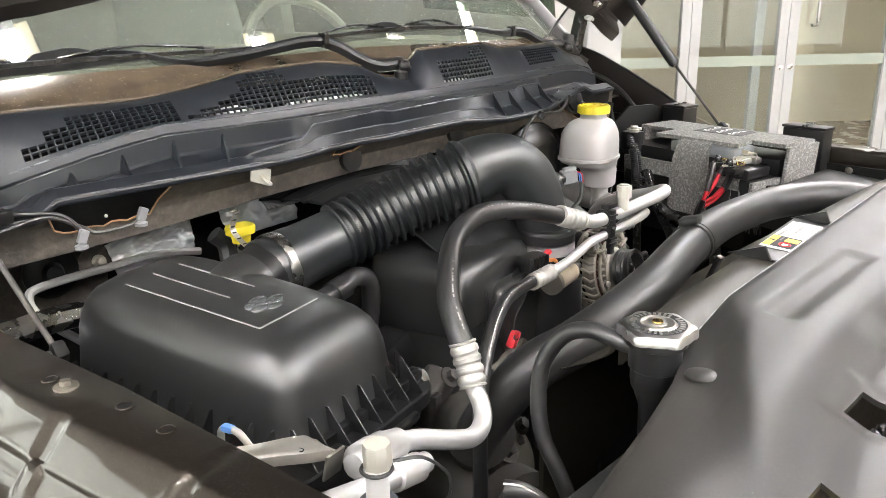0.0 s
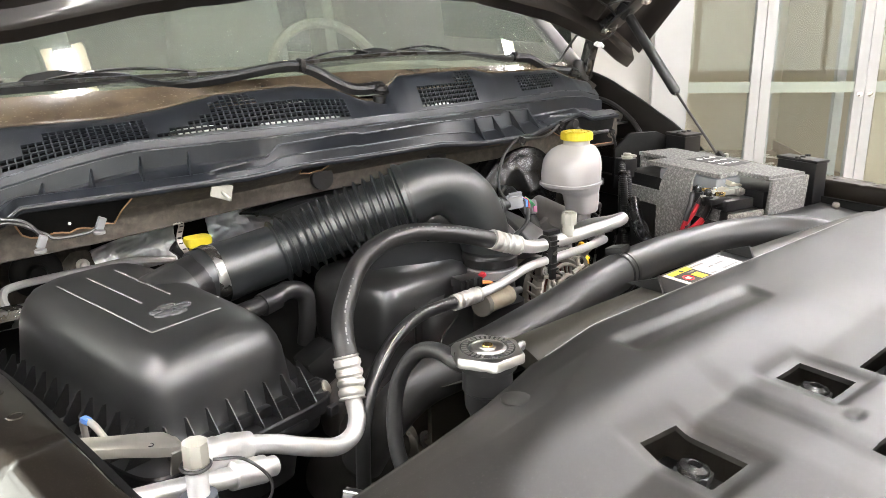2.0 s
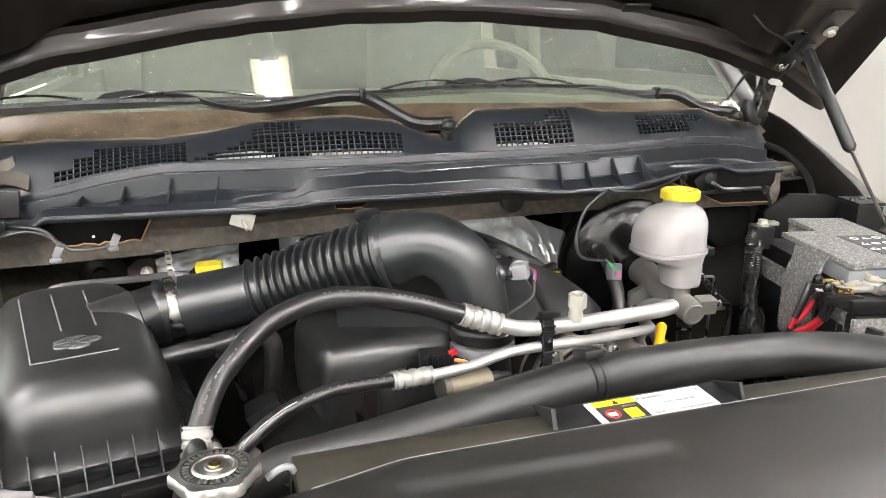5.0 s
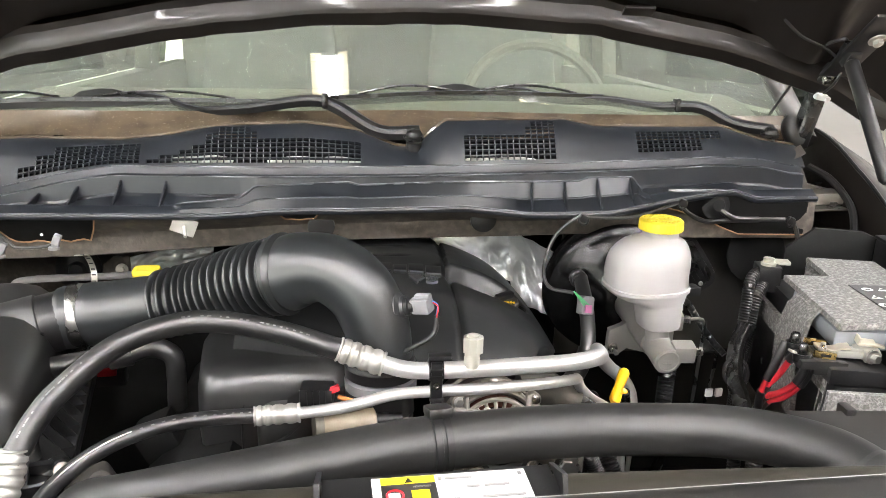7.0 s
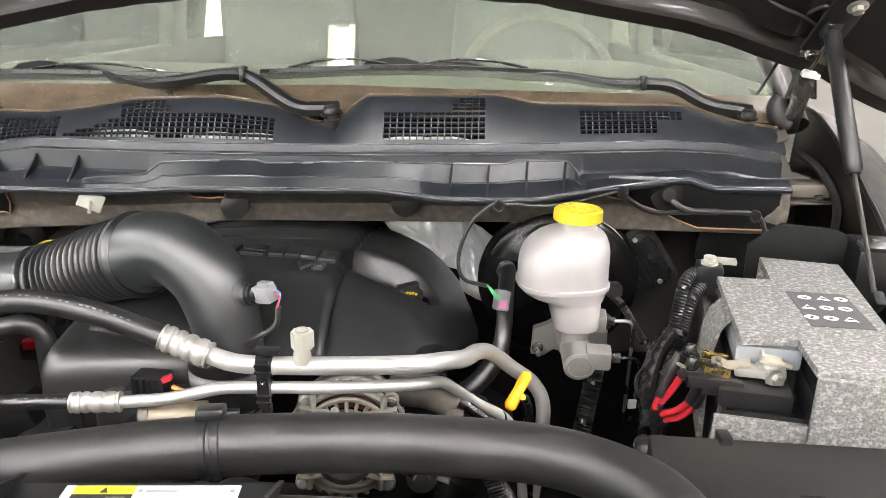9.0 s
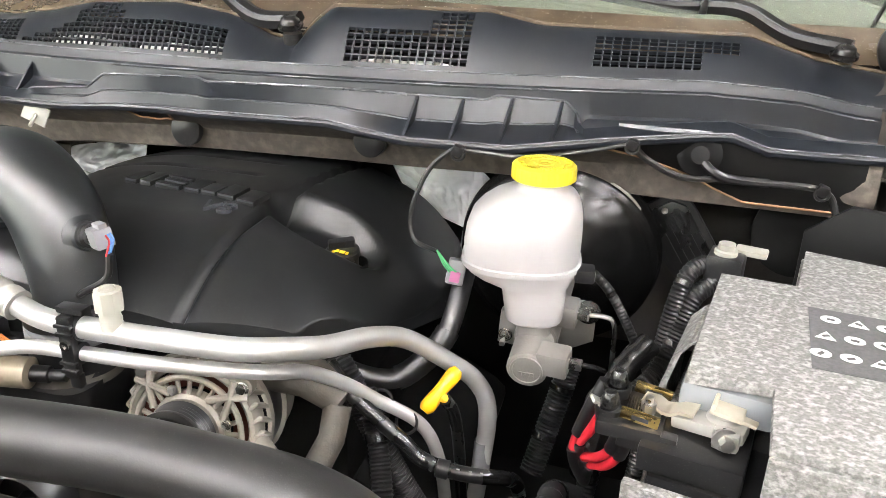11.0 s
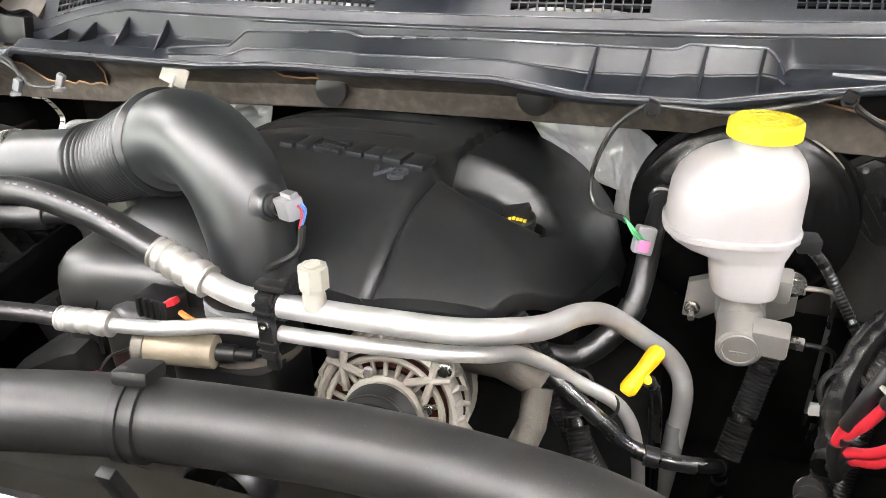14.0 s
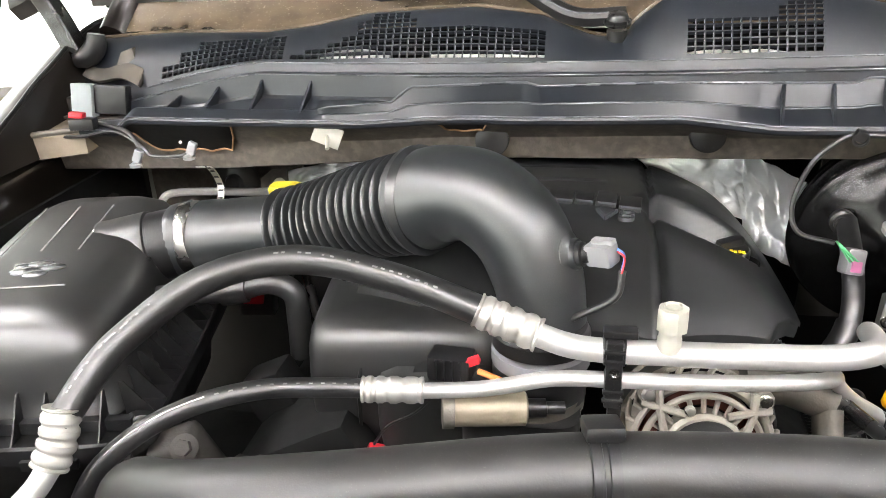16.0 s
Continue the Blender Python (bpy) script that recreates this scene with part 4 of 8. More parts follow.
for sx in (-1, 1):
    f = thing("front_fender", (sx * 0.85, 0.5, 0.7), "dark brown metallic front fender with a bolted inner flange", "fender", "front fenders")

    def fender(u, v, sx=sx):
        y = -0.32 + 1.62 * u
        e = fender_edge(y)
        notch = 0.0
        wide = lerp(y, [(0.2, 0.040), (0.454, 0.046), (0.52, 0.053), (0.595, 0.059), (0.65, 0.059), (0.70, 0.056), (0.9, 0.056)]) - 0.044
        for c in (0.435, 0.585, 0.74, 0.89, 0.28):
            notch = max(notch, smooth(0.011, 0.007, abs(y - c)))
        prof = [(0.004, 1.09), (0.0, 1.16), (0.001, 1.166), (0.004, 1.1695), (0.008, 1.170), (0.040, 1.1705), (0.045, 1.1695 - 0.002 * notch), (0.049, 1.1665 - 0.004 * notch), (0.057, 1.1570 - 0.005 * notch), (0.066, 1.1455 - 0.004 * notch), (0.069, 1.1415), (0.0705, 1.135 + 0.006 * notch), (0.073, 1.132 + 0.008 * notch),
                (0.083, 1.119 + 0.007 * notch), (0.087, 1.1155 + 0.003 * notch), (0.093, 1.113), (0.104, 1.113), (0.135, 1.124), (0.18, 1.114), (0.22, 1.06), (0.235, 0.95), (0.24, 0.75)]
        k = v * (len(prof) - 1)
        i = min(int(k), len(prof) - 2)
        g = k - i
        d = prof[i][0] * (1 - g) + prof[i + 1][0] * g
        z = prof[i][1] * (1 - g) + prof[i + 1][1] * g
        if d > 0.03:
            d += wide
        if 0.003 < d < 0.05 + wide:
            z -= 0.002 * smooth(0.007, 0.003, abs(y - 0.447 + 0.3 * d))
        z += (0.13 * max(0, y - 0.66) if d > 0.10 else 0.05 * max(0, y - 0.70))
        return (sx * (e + d), y, z - 0.05 * max(0, 0.2 - y))

    part("skin", Shape().grid(fender, 420, 42), PAINT, f, sharp=35)
    for y in (0.63, 0.30, 0.93):
        e = fender_edge(y)
        part("bolt", bolt((sx * (e + 0.033), y, 1.1715), (0, 0, 1), 0.0050, 0.0060, 2.0), CORNER_METAL, f, "dulled steel flange bolt")
    for y in (0.562, 0.504, 0.655):
        e = fender_edge(y)
        r = 0.0055
        hc = (sx * (e + (0.022 if y < 0.6 else 0.033)), y, 1.1709)
        part("hole_rim", Shape().lathe(hc, (0, 0, 1), [(0, r * 1.35), (0.0008, r * 1.2), (0.0008, r * 1.02), (0.0002, r)], 24, cap=False), PAINT, f)
        # The disc at 0.562 is flat black, painting an open hole's shade.
        part("hole", Shape().lathe(hc, (0, 0, 1), [(0.0001, r * 1.02), (0.0004, r * 0.98), (0.0004, 0.0004)], 24), BAY_BLACK if 0.55 < y < 0.6 else PAINT, f)
    rise = spline([(0.772, 0.86, 1.205), (0.776, 0.92, 1.240), (0.778, 0.965, 1.261), (0.779, 1.01, 1.284), (0.780, 1.06, 1.305), (0.782, 1.12, 1.330), (0.784, 1.19, 1.348), (0.788, 1.27, 1.352)], 5)
    part("rear_upright", Shape().rings([[(sx * (p.x - 0.012), p.y, min(p.z - 0.02, 1.19)), (sx * (p.x - 0.004), p.y, p.z - 0.008), (sx * p.x, p.y, p.z), (sx * (p.x + 0.008), p.y, p.z + 0.001), (sx * (p.x + 0.10), p.y + 0.01, p.z - 0.05), (sx * (p.x + 0.14), p.y + 0.01, p.z - 0.16)] for p in rise], cap=False, close=False), UNDERHOOD_PAINT, f, "painted inner upright rising to the pillar", sharp=40)
    part("upright_seal", Shape().tube([(sx * p.x, p.y, p.z + 0.001) for p in rise], 0.0035, 8), BLACK_PLASTIC, f, "dark seam along the upright")
    # Wheel house colour holds the shade low in the bay.
    solid("wheel_house", Shape().grid(lambda u, v, sx=sx: (sx * (fender_edge(-0.1 + 1.3 * u) - 0.02 - 0.16 * smooth(0.2, 0.9, v) * math.sin(math.pi * u)), -0.1 + 1.3 * u, 1.14 - 0.55 * v), 30, 16, (0.006 * sx, 0, 0)), BAY_BLACK, "inner wheel house, the bay's shade put into its black", "wheel house", "wheel houses")
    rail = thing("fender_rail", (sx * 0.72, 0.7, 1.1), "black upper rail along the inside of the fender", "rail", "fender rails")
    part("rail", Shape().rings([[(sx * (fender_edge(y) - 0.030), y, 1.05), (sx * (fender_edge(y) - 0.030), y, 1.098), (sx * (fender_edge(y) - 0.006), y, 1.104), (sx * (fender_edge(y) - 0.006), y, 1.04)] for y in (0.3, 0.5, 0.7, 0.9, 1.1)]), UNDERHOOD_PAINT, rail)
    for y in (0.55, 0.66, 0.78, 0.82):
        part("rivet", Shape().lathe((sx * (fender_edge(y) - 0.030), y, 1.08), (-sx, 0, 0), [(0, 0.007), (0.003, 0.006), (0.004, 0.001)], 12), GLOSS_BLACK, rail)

# Added to close the bay bottom; near-black paints in its shade.
solid("bay_floor", Shape().box((0, 0.65, 0.56), (1.6, 1.3, 0.02)), BAY_BLACK, "sheet added to close the engine bay, black for its shade", "floor")
solid("radiator_core", Shape().box((0, 0.24, 0.87), (1.2, 0.04, 0.54)), BAY_BLACK, "radiator core face, black for the bay's painted shade", "radiator")
solid("nose_panel", Shape().box((0, -0.42, 0.80), (1.7, 0.06, 0.56), (0, 0, 0), 0.02), PAINT, "dark brown truck front panel", "panel")
for sx in (-1, 1):
    for y in (0.25, 3.6):
        t = thing("wheel", (sx * 0.82, y, 0), "black truck tyre on a steel rim", "wheel", "wheels")
        part("tyre", Shape().lathe((sx * 0.72, y, 0.38), (sx, 0, 0), [(0, 0.25), (0.01, 0.34), (0.05, 0.38), (0.18, 0.38), (0.22, 0.34), (0.23, 0.25)], 30), TYRE, t)
        part("rim", Shape().lathe((sx * 0.74, y, 0.38), (sx, 0, 0), [(0, 0.24), (0.17, 0.25), (0.18, 0.22), (0.12, 0.05)], 24), STEEL, t)
solid("truck_bed", Shape().box((0, 3.9, 0.85), (1.9, 1.8, 0.6), (0, 0, 0), 0.05), PAINT, "dark brown truck cargo bed", "truck bed")
for sx in (-1, 1):
    part("door", Shape().box((sx * 0.86, 2.15, 0.95), (0.1, 1.7, 0.75), (0, 0, 0), 0.03), PAINT, cab)


# ---- air filter box and intake ----
BOX_TURN = 12.0
BOX_AT = V3((-0.556, 0.715, 0))
BOX_M = Matrix.Translation(BOX_AT) @ pose(0, 0, 0, 0, 0, BOX_TURN)
HW, HL = 0.103, 0.172


def box_top(ly):
    """Height of the lid's top over the flange along its length."""
    return 0.098 + 0.026 * (ly + HL) / (2 * HL)


airbox = thing("air_filter_box", (BOX_AT.x, BOX_AT.y, 0.98), "satin black plastic air filter box with a ribbed flange", "air filter box")
lid = Shape()
rings = []
for inset, h in ((0, 0.0), (0.0, 0.004), (0.004, 0.008), (0.007, 0.03), (0.010, 0.055), (0.0135, 0.068), (0.019, 0.079), (0.027, 0.088), (0.037, 0.0945), (0.050, 0.098), (0.070, 0.0995), (0.095, 0.1)):
    ring = []
    for x, y, _ in rounded(0, 0, HW - inset, HL - inset, 0, 6.0 if inset < 0.03 else 4.6, 72):
        ring.append(BOX_M @ V3((x, y, 1.068 + h / 0.1 * box_top(y))))
    rings.append(ring)
part("lid", lid.rings(rings), BOX_PLASTIC, airbox, "smooth satin lid with broad rounded shoulders", sharp=60)
tray = Shape()
tray.rings([[BOX_M @ V3((x, y, z)) for x, y, _ in rounded(0, 0, HW + d, HL + d, 0, 9, 60)] for d, z in ((-0.012, 0.96), (-0.004, 1.020), (0.014, 1.026), (0.016, 1.044), (0.024, 1.046), (0.0245, 1.062), (0.023, 1.0645), (0.0, 1.0645))])
part("tray", tray, BLACK_PLASTIC, airbox, "black lower tray with a stepped flange", sharp=30)


def fin(cx, cy, dx, dy, h=0.036, w=0.0225):
    """A thin upright gusset standing on the flange; dx, dy point outward."""
    s = Shape()
    t = V3((-dy, dx, 0)) * 0.0007
    a = V3((cx, cy, 1.0648))
    p = [a + V3((dx, dy, 0)) * w, a - V3((dx, dy, 0)) * 0.006, a - V3((dx, dy, 0)) * 0.008 + V3((0, 0, h)), a - V3((dx, dy, 0)) * 0.004 + V3((0, 0, h))]
    s.add([BOX_M @ (q + d) for d in (t, -t) for q in p], [(0, 1, 2, 3), (7, 6, 5, 4), (0, 4, 5, 1), (1, 5, 6, 2), (2, 6, 7, 3), (3, 7, 4, 0)])
    return s


for k in range(8):
    x = -HW + 0.016 + k * 0.0248
    part("rib", fin(x, -HL, 0, -1), BLACK_PLASTIC, airbox)
    part("web", Shape().box(BOX_M @ V3((x + 0.0124, -HL - 0.001, 1.071)), (0.0236, 0.010, 0.012), (0, 0, BOX_TURN), 0.002), BLACK_PLASTIC, airbox)
for k in range(13):
    y = -HL + 0.020 + k * 0.0265
    part("rib", fin(HW, y, 1, 0), BLACK_PLASTIC, airbox)
    part("rib", fin(-HW, y, -1, 0), BLACK_PLASTIC, airbox)
part("latch", Shape().box(BOX_M @ V3((HW + 0.004, -HL - 0.026, 1.048)), (0.014, 0.008, 0.012), (0, 0, BOX_TURN), 0.002), BLACK_PLASTIC, airbox)
part("latch", Shape().box(BOX_M @ V3((HW - 0.06, -HL - 0.026, 1.048)), (0.05, 0.006, 0.010), (0, 0, BOX_TURN), 0.002), BLACK_PLASTIC, airbox)


def on_lid(p, lift=0.0006):
    """A point of the lid's flat top, in world coordinates, from a world plan point."""
    q = BOX_M.inverted() @ V3((p[0], p[1], 0))
    return V3((p[0], p[1], 1.068 + box_top(q.y) + lift - 0.0002))


def lid_line(a, b, w=0.0016):
    a, b = V3((*a, 0)), V3((*b, 0))
    n = V3((-(b - a).y, (b - a).x, 0)).normalized() * w / 2
    pts = [a + (b - a) * k / 10 for k in range(11)]
    s = Shape()
    s.rings([[on_lid(p - n, 0.0), on_lid(p - n, 0.0009), on_lid(p + n, 0.0009), on_lid(p + n, 0.0)] for p in pts])
    return s


LC, LE, LS = (-0.583, 0.609), (-0.498, 0.630), (-0.628, 0.792)
part("raised_line", lid_line(LC, LE), GREY_INK, airbox, "thin raised styling line")
for k in range(3):
    q = k / 2.35
    a = (LC[0] + (LE[0] - LC[0]) * q, LC[1] + (LE[1] - LC[1]) * q)
    start = 0.0 if k == 0 else 0.075
    d = (LS[0] - LC[0], LS[1] - LC[1])
    L = math.hypot(*d)
    a2 = (a[0] + d[0] / L * start, a[1] + d[1] / L * start)
    part("raised_line", lid_line(a2, (a[0] + d[0], a[1] + d[1])), GREY_INK, airbox, "thin raised styling line")
for dx, dy, rx, ry in ((-0.018, 0.045, 0.011, 0.006), (-0.005, 0.041, 0.009, 0.005), (-0.012, 0.060, 0.010, 0.006), (0.004, 0.055, 0.010, 0.0055), (-0.026, 0.052, 0.006, 0.005)):
    c = on_lid((-0.535 + dx, 0.605 + dy), -0.001)
    s = Shape()
    s.rings([[V3(p) for p in rounded(c.x, c.y, 1.35 * rx * k, 1.35 * ry * k, c.z + h, 2, 20, 20)] for k, h in ((1, 0), (0.95, 0.0022), (0.7, 0.0038), (0.1, 0.0044))])
    part("emblem_boss", s, EMBLEM, airbox, "worn moulded emblem shape")

duct = thing("intake_duct", (-0.25, 0.74, 1.1), "black ribbed rubber air intake duct with a smooth elbow", "intake duct")
N0, N1, N2 = V3((-0.500, 0.768, 1.150)), V3((-0.453, 0.782, 1.159)), V3((-0.345, 0.792, 1.170))
part("box_outlet", Shape().tube([N0 - (N1 - N0) * 0.90, N0 - (N1 - N0) * 0.89, N0 + (N1 - N0) * 0.5, N1], [0.036, 0.0385, 0.0385, 0.038], 32), BLACK_PLASTIC, duct, "smooth round outlet of the filter box")
part("outlet_boss", Shape().tube([N0 - (N1 - N0) * 0.80, N0 - (N1 - N0) * 0.79, N0 + (N1 - N0) * 0.25, N0 + (N1 - N0) * 0.28], [0.0385, 0.0410, 0.0410, 0.0385], 32), BOX_PLASTIC, duct, "moulded shoulder round the box outlet")
part("outlet_slot", Shape().box(N0 + V3((0.02, -0.038, 0.006)), (0.018, 0.004, 0.003), (0, 0, 15)), BAY_BLACK, duct)
neck = spline([N1 - V3((0.012, 0, 0.002)), N1 + V3((0.02, 0.002, 0.002)), N2], 6)
part("cuff", Shape().tube(neck, [0.0400 + 0.0012 * (1 if i in (1, 2, 6, 7) else 0) for i in range(len(neck))], 30), DUCT_RUBBER, duct, "scuffed smooth rubber cuff")
B1 = V3((-0.172, 0.714, 1.236))
raw = spline([N2, (-0.292, 0.779, 1.186), (-0.234, 0.751, 1.211), B1], 40)
L = np.cumsum([0.0] + [(b - a).length for a, b in zip(raw, raw[1:])])
m = 15 * 16
axis = [V3([float(np.interp(L[-1] * i / m, L, [p[c] for p in raw])) for c in range(3)]) for i in range(m + 1)]
rs = []
for i in range(m + 1):
    q = i / m
    base = 0.0368 + 0.0040 * q
    rs.append(base + 0.0088 * max(0.0, math.cos(2 * math.pi * (q * 15 - 0.5))) ** 0.7)
part("bellows", Shape().tube(axis, rs, 40), BELLOWS_RUBBER, duct, "deeply ribbed bellows", sharp=70)
part("end_ring", Shape().tube([axis[-6], axis[-4], B1, B1 + V3((0.004, -0.002, 0.001))], [0.047, 0.0515, 0.0515, 0.047], 36), BELLOWS_RUBBER, duct)
el = spline([B1, (-0.148, 0.703, 1.247), (-0.116, 0.690, 1.248), (-0.084, 0.678, 1.226), (-0.066, 0.669, 1.190), (-0.059, 0.663, 1.155), (-0.058, 0.658, 1.130)], 8)
m = len(el) - 1
part("elbow", Shape().tube(el, [0.0465 - 0.005 * smooth(0, 0.3, i / m) - 0.005 * smooth(0.45, 1.0, i / m) for i in range(m + 1)], 36), DUCT_RUBBER, duct, "smooth satin elbow")
part("foot_collar", Shape().lathe((-0.060, 0.655, 1.128), (0, 0, 1), [(0, 0.040), (0.002, 0.043), (0.014, 0.043), (0.016, 0.041), (0.020, 0.040), (0.022, 0.037)], 36), BLACK_PLASTIC, duct)
part("clamp_ring", Shape().lathe((-0.060, 0.655, 1.112), (0, 0, 1), [(0, 0.040), (0.001, 0.0435), (0.013, 0.0435), (0.014, 0.040)], 36), GREY_PLASTIC, duct, "pale grey clamp ring round the foot")
part("throat", Shape().lathe((-0.062, 0.655, 1.080), (0, 0, 1), [(0, 0.043), (0.034, 0.040)], 36), BLACK_PLASTIC, duct)
part("seam", Shape().tube([p + V3((0.018, -0.016, 0.033)) * (1 - 0.5 * i / m) for i, p in enumerate(el) if i < m * 0.7], 0.0006, 6), DUCT_RUBBER, duct)

clamp = thing("hose_clamp", N1, "bright steel worm-drive clamp band on the duct", "hose clamp")
part("band", Shape().tube([N1 + V3((0.004, 0, 0.001)), N1 + V3((0.005, 0, 0.001)), N1 + V3((0.014, 0.001, 0.003)), N1 + V3((0.015, 0.001, 0.003))], [0.040, 0.0422, 0.0422, 0.040], 36), STEEL, clamp)
tail = spline([N1 + V3((0.010, 0.036, 0.012)), N1 + V3((0.008, 0.062, 0.014)), N1 + V3((0.003, 0.084, 0.033)), N1 + V3((0.002, 0.068, 0.060)), N1 + V3((-0.008, 0.060, 0.064))], 6)
part("tail", Shape().rings([[p + V3((-0.004, 0, 0.0015)), p + V3((0.004, 0, 0.0015)), p + V3((0.004, 0, -0.0)), p + V3((-0.004, 0, 0))] for p in tail]), BRACKET_METAL, clamp, "slotted loose end of the band")
for k in range(3, len(tail) - 2, 2):
    part("slot", Shape().box(tail[k] + V3((0, -0.0006, 0.0008)), (0.0052, 0.0016, 0.0022), (35, 0, 0)), DARK_INK, clamp)
part("screw_housing", Shape().box(N1 + V3((0.009, -0.010, -0.044)), (0.012, 0.02, 0.008), (0, 0, 0), 0.002), STEEL, clamp)

sensor = thing("intake_sensor", (-0.035, 0.635, 1.20), "grey air temperature sensor plug in a black boss", "sensor")
ax = V3((0.90, -0.33, 0.20)).normalized()
c0 = V3((-0.076, 0.674, 1.202))
part("boss", Shape().lathe(c0 + ax * 0.030, ax, [(0, 0.021), (0.012, 0.020), (0.014, 0.017), (0.016, 0.014), (0.020, 0.013)], 26), DUCT_RUBBER, sensor)
part("body", Shape().lathe(c0 + ax * 0.048, ax, [(0, 0.011), (0.006, 0.011), (0.007, 0.008), (0.012, 0.008)], 18), BLACK_PLASTIC, sensor)
part("plug", Shape().box(c0 + ax * 0.070, (0.024, 0.017, 0.019), (8, -10, -34), 0.003), GREY_PLASTIC, sensor, "grey plug")
part("plug_latch", Shape().box(c0 + ax * 0.071 + V3((0, 0, 0.011)), (0.020, 0.008, 0.005), (8, -10, -34), 0.0015), GREY_PLASTIC, sensor)
for d, mt in ((-0.003, RED), (0.0, BLUE), (0.003, BLUE)):
    e = c0 + ax * 0.083 + V3((0, d, 0.003))
    part("wire", Shape().tube(spline([e, e + V3((0.006, -0.004, -0.004)), e + V3((0.004, -0.008, -0.016))], 5), 0.0009, 6), mt, sensor)
e = c0 + ax * 0.083
lead = spline([e + V3((0.005, -0.007, -0.012)), e + V3((0.0, -0.010, -0.035)), e + V3((-0.03, -0.008, -0.055)), e + V3((-0.055, -0.002, -0.075)), e + V3((-0.06, 0.0, -0.10))], 8)
solid("sensor_lead", Shape().tube(lead, 0.0032, 8), RUBBER, "dark sheathed lead of the intake sensor", "cable")

breather = thing("breather_hose", (-0.38, 0.74, 1.10), "black moulded breather hose below the intake duct", "hose")
part("hose", Shape().tube(spline([(-0.47, 0.715, 1.118), (-0.43, 0.728, 1.120), (-0.385, 0.738, 1.122), (-0.350, 0.748, 1.128), (-0.325, 0.750, 1.116), (-0.322, 0.750, 1.085), (-0.325, 0.755, 1.04)], 8), 0.0125, 16), RUBBER, breather)
part("cuff", Shape().tube([(-0.40, 0.734, 1.121), (-0.398, 0.735, 1.121), (-0.372, 0.741, 1.124), (-0.370, 0.741, 1.124)], [0.0125, 0.0155, 0.0155, 0.0125], 18), RUBBER, breather)

reso = thing("intake_resonator", (-0.2, 0.72, 0.98), "bulging satin black plastic intake resonator", "resonator")
rr = []
for z, gx, gy in ((0.985, 0.92, 0.90), (1.02, 0.97, 0.96), (1.06, 1.0, 1.0), (1.100, 0.985, 0.98), (1.114, 0.955, 0.95), (1.124, 0.89, 0.88), (1.130, 0.76, 0.74), (1.133, 0.4, 0.4)):
    rr.append(rounded(-0.190, 0.725, 0.096 * gx, 0.088 * gy, z + 0.012 * (z > 1.05), 7.0, 56, 8))
part("body", Shape().rings(rr), BOX_PLASTIC, reso, sharp=70)
part("raised_band", Shape().rings([[(x, 0.6335 - 0.004 * math.sin(math.pi * q), z) for x, z, q in ((-0.178, 1.0, 0), (-0.176, 1.085, 0.3), (-0.168, 1.112, 0.5), (-0.150, 1.122, 0.6))], [(x, 0.640, z) for x, z in ((-0.128, 1.0), (-0.128, 1.070), (-0.120, 1.090), (-0.105, 1.100))]], cap=False, close=False), BOX_PLASTIC, reso, "raised moulded band")
part("seam", Shape().tube(spline([(-0.222, 0.634, 1.0), (-0.222, 0.629, 1.06), (-0.220, 0.634, 1.10), (-0.205, 0.66, 1.128), (-0.18, 0.72, 1.136)], 6), 0.0018, 6), COVER_PLASTIC, reso)
part("shoulder", Shape().rings([rounded(-0.150, 0.665, 0.060 * g, 0.050 * g, z, 5, 36, 8) for z, g in ((1.0, 0.9), (1.05, 1.0), (1.085, 1.0), (1.098, 0.92), (1.104, 0.7))]), BOX_PLASTIC, reso, sharp=70)

# ---- engine cover ----
OILX, OILY = 0.130, 0.862


def cover_z(x, y):
    z = 1.190 - 1.7 * max(0, x + 0.03) ** 2 - 5.0 * max(0, x - 0.13) ** 2 - 1.2 * max(0, -0.12 - x) ** 2 - 3.0 * max(0, 0.80 - y) ** 2 - 0.5 * max(0, y - 0.92) ** 2
    dx, dy = x - 0.098, y - 0.885
    r = math.hypot(dx / 0.070, dy / 0.052)
    z -= 0.037 * smooth(1.08, 0.58, r)
    g = 0.045 + 0.06 * (y - 0.90) ** 2 - 0.10 * max(0, 0.85 - y) ** 2 + 0.03 * max(0, y - 0.9)
    z -= 0.008 * smooth(0.0050, 0.0025, abs(x - g))
    for yy in (0.94, 1.0, 1.06):
        z -= 0.003 * smooth(0.005, 0.002, abs(y - yy)) * smooth(0.0, -0.02, x)
    return z


def cover_point(u, v):
    right = 0.217 - 0.05 * max(0, v - 0.6)
    x = -0.24 + (right + 0.24) * u
    front = lerp(x, [(-0.24, 0.66), (0.04, 0.668), (0.108, 0.695), (0.143, 0.710), (0.151, 0.731), (0.166, 0.756), (0.182, 0.779), (0.197, 0.812), (0.210, 0.888), (0.218, 0.966)])
    y = front + (1.130 - front) * v
    return (x, y, cover_z(x, y))


ecover = thing("engine_cover", (0, 0.9, 1.0), "satin black moulded plastic engine cover with raised lettering", "engine cover")
part("top", Shape().grid(cover_point, 120, 110, 0.004), COVER_PLASTIC, ecover, sharp=50)
edge = [V3(cover_point(1, k / 40)) for k in range(41)]
front = [V3(cover_point(1 - k / 30, 0)) for k in range(1, 31)]
skirt = edge[::-1] + front
part("skirt", Shape().rings([[p, p + V3((0.003 * (i < 41), -0.002 * (i >= 41), -0.010)), p + V3((0.012 * (i < 41), 0.004 * (i >= 41), -0.035 if i < 36 else -0.020))] for i, p in enumerate(skirt)], cap=False, close=False), COVER_PLASTIC, ecover)


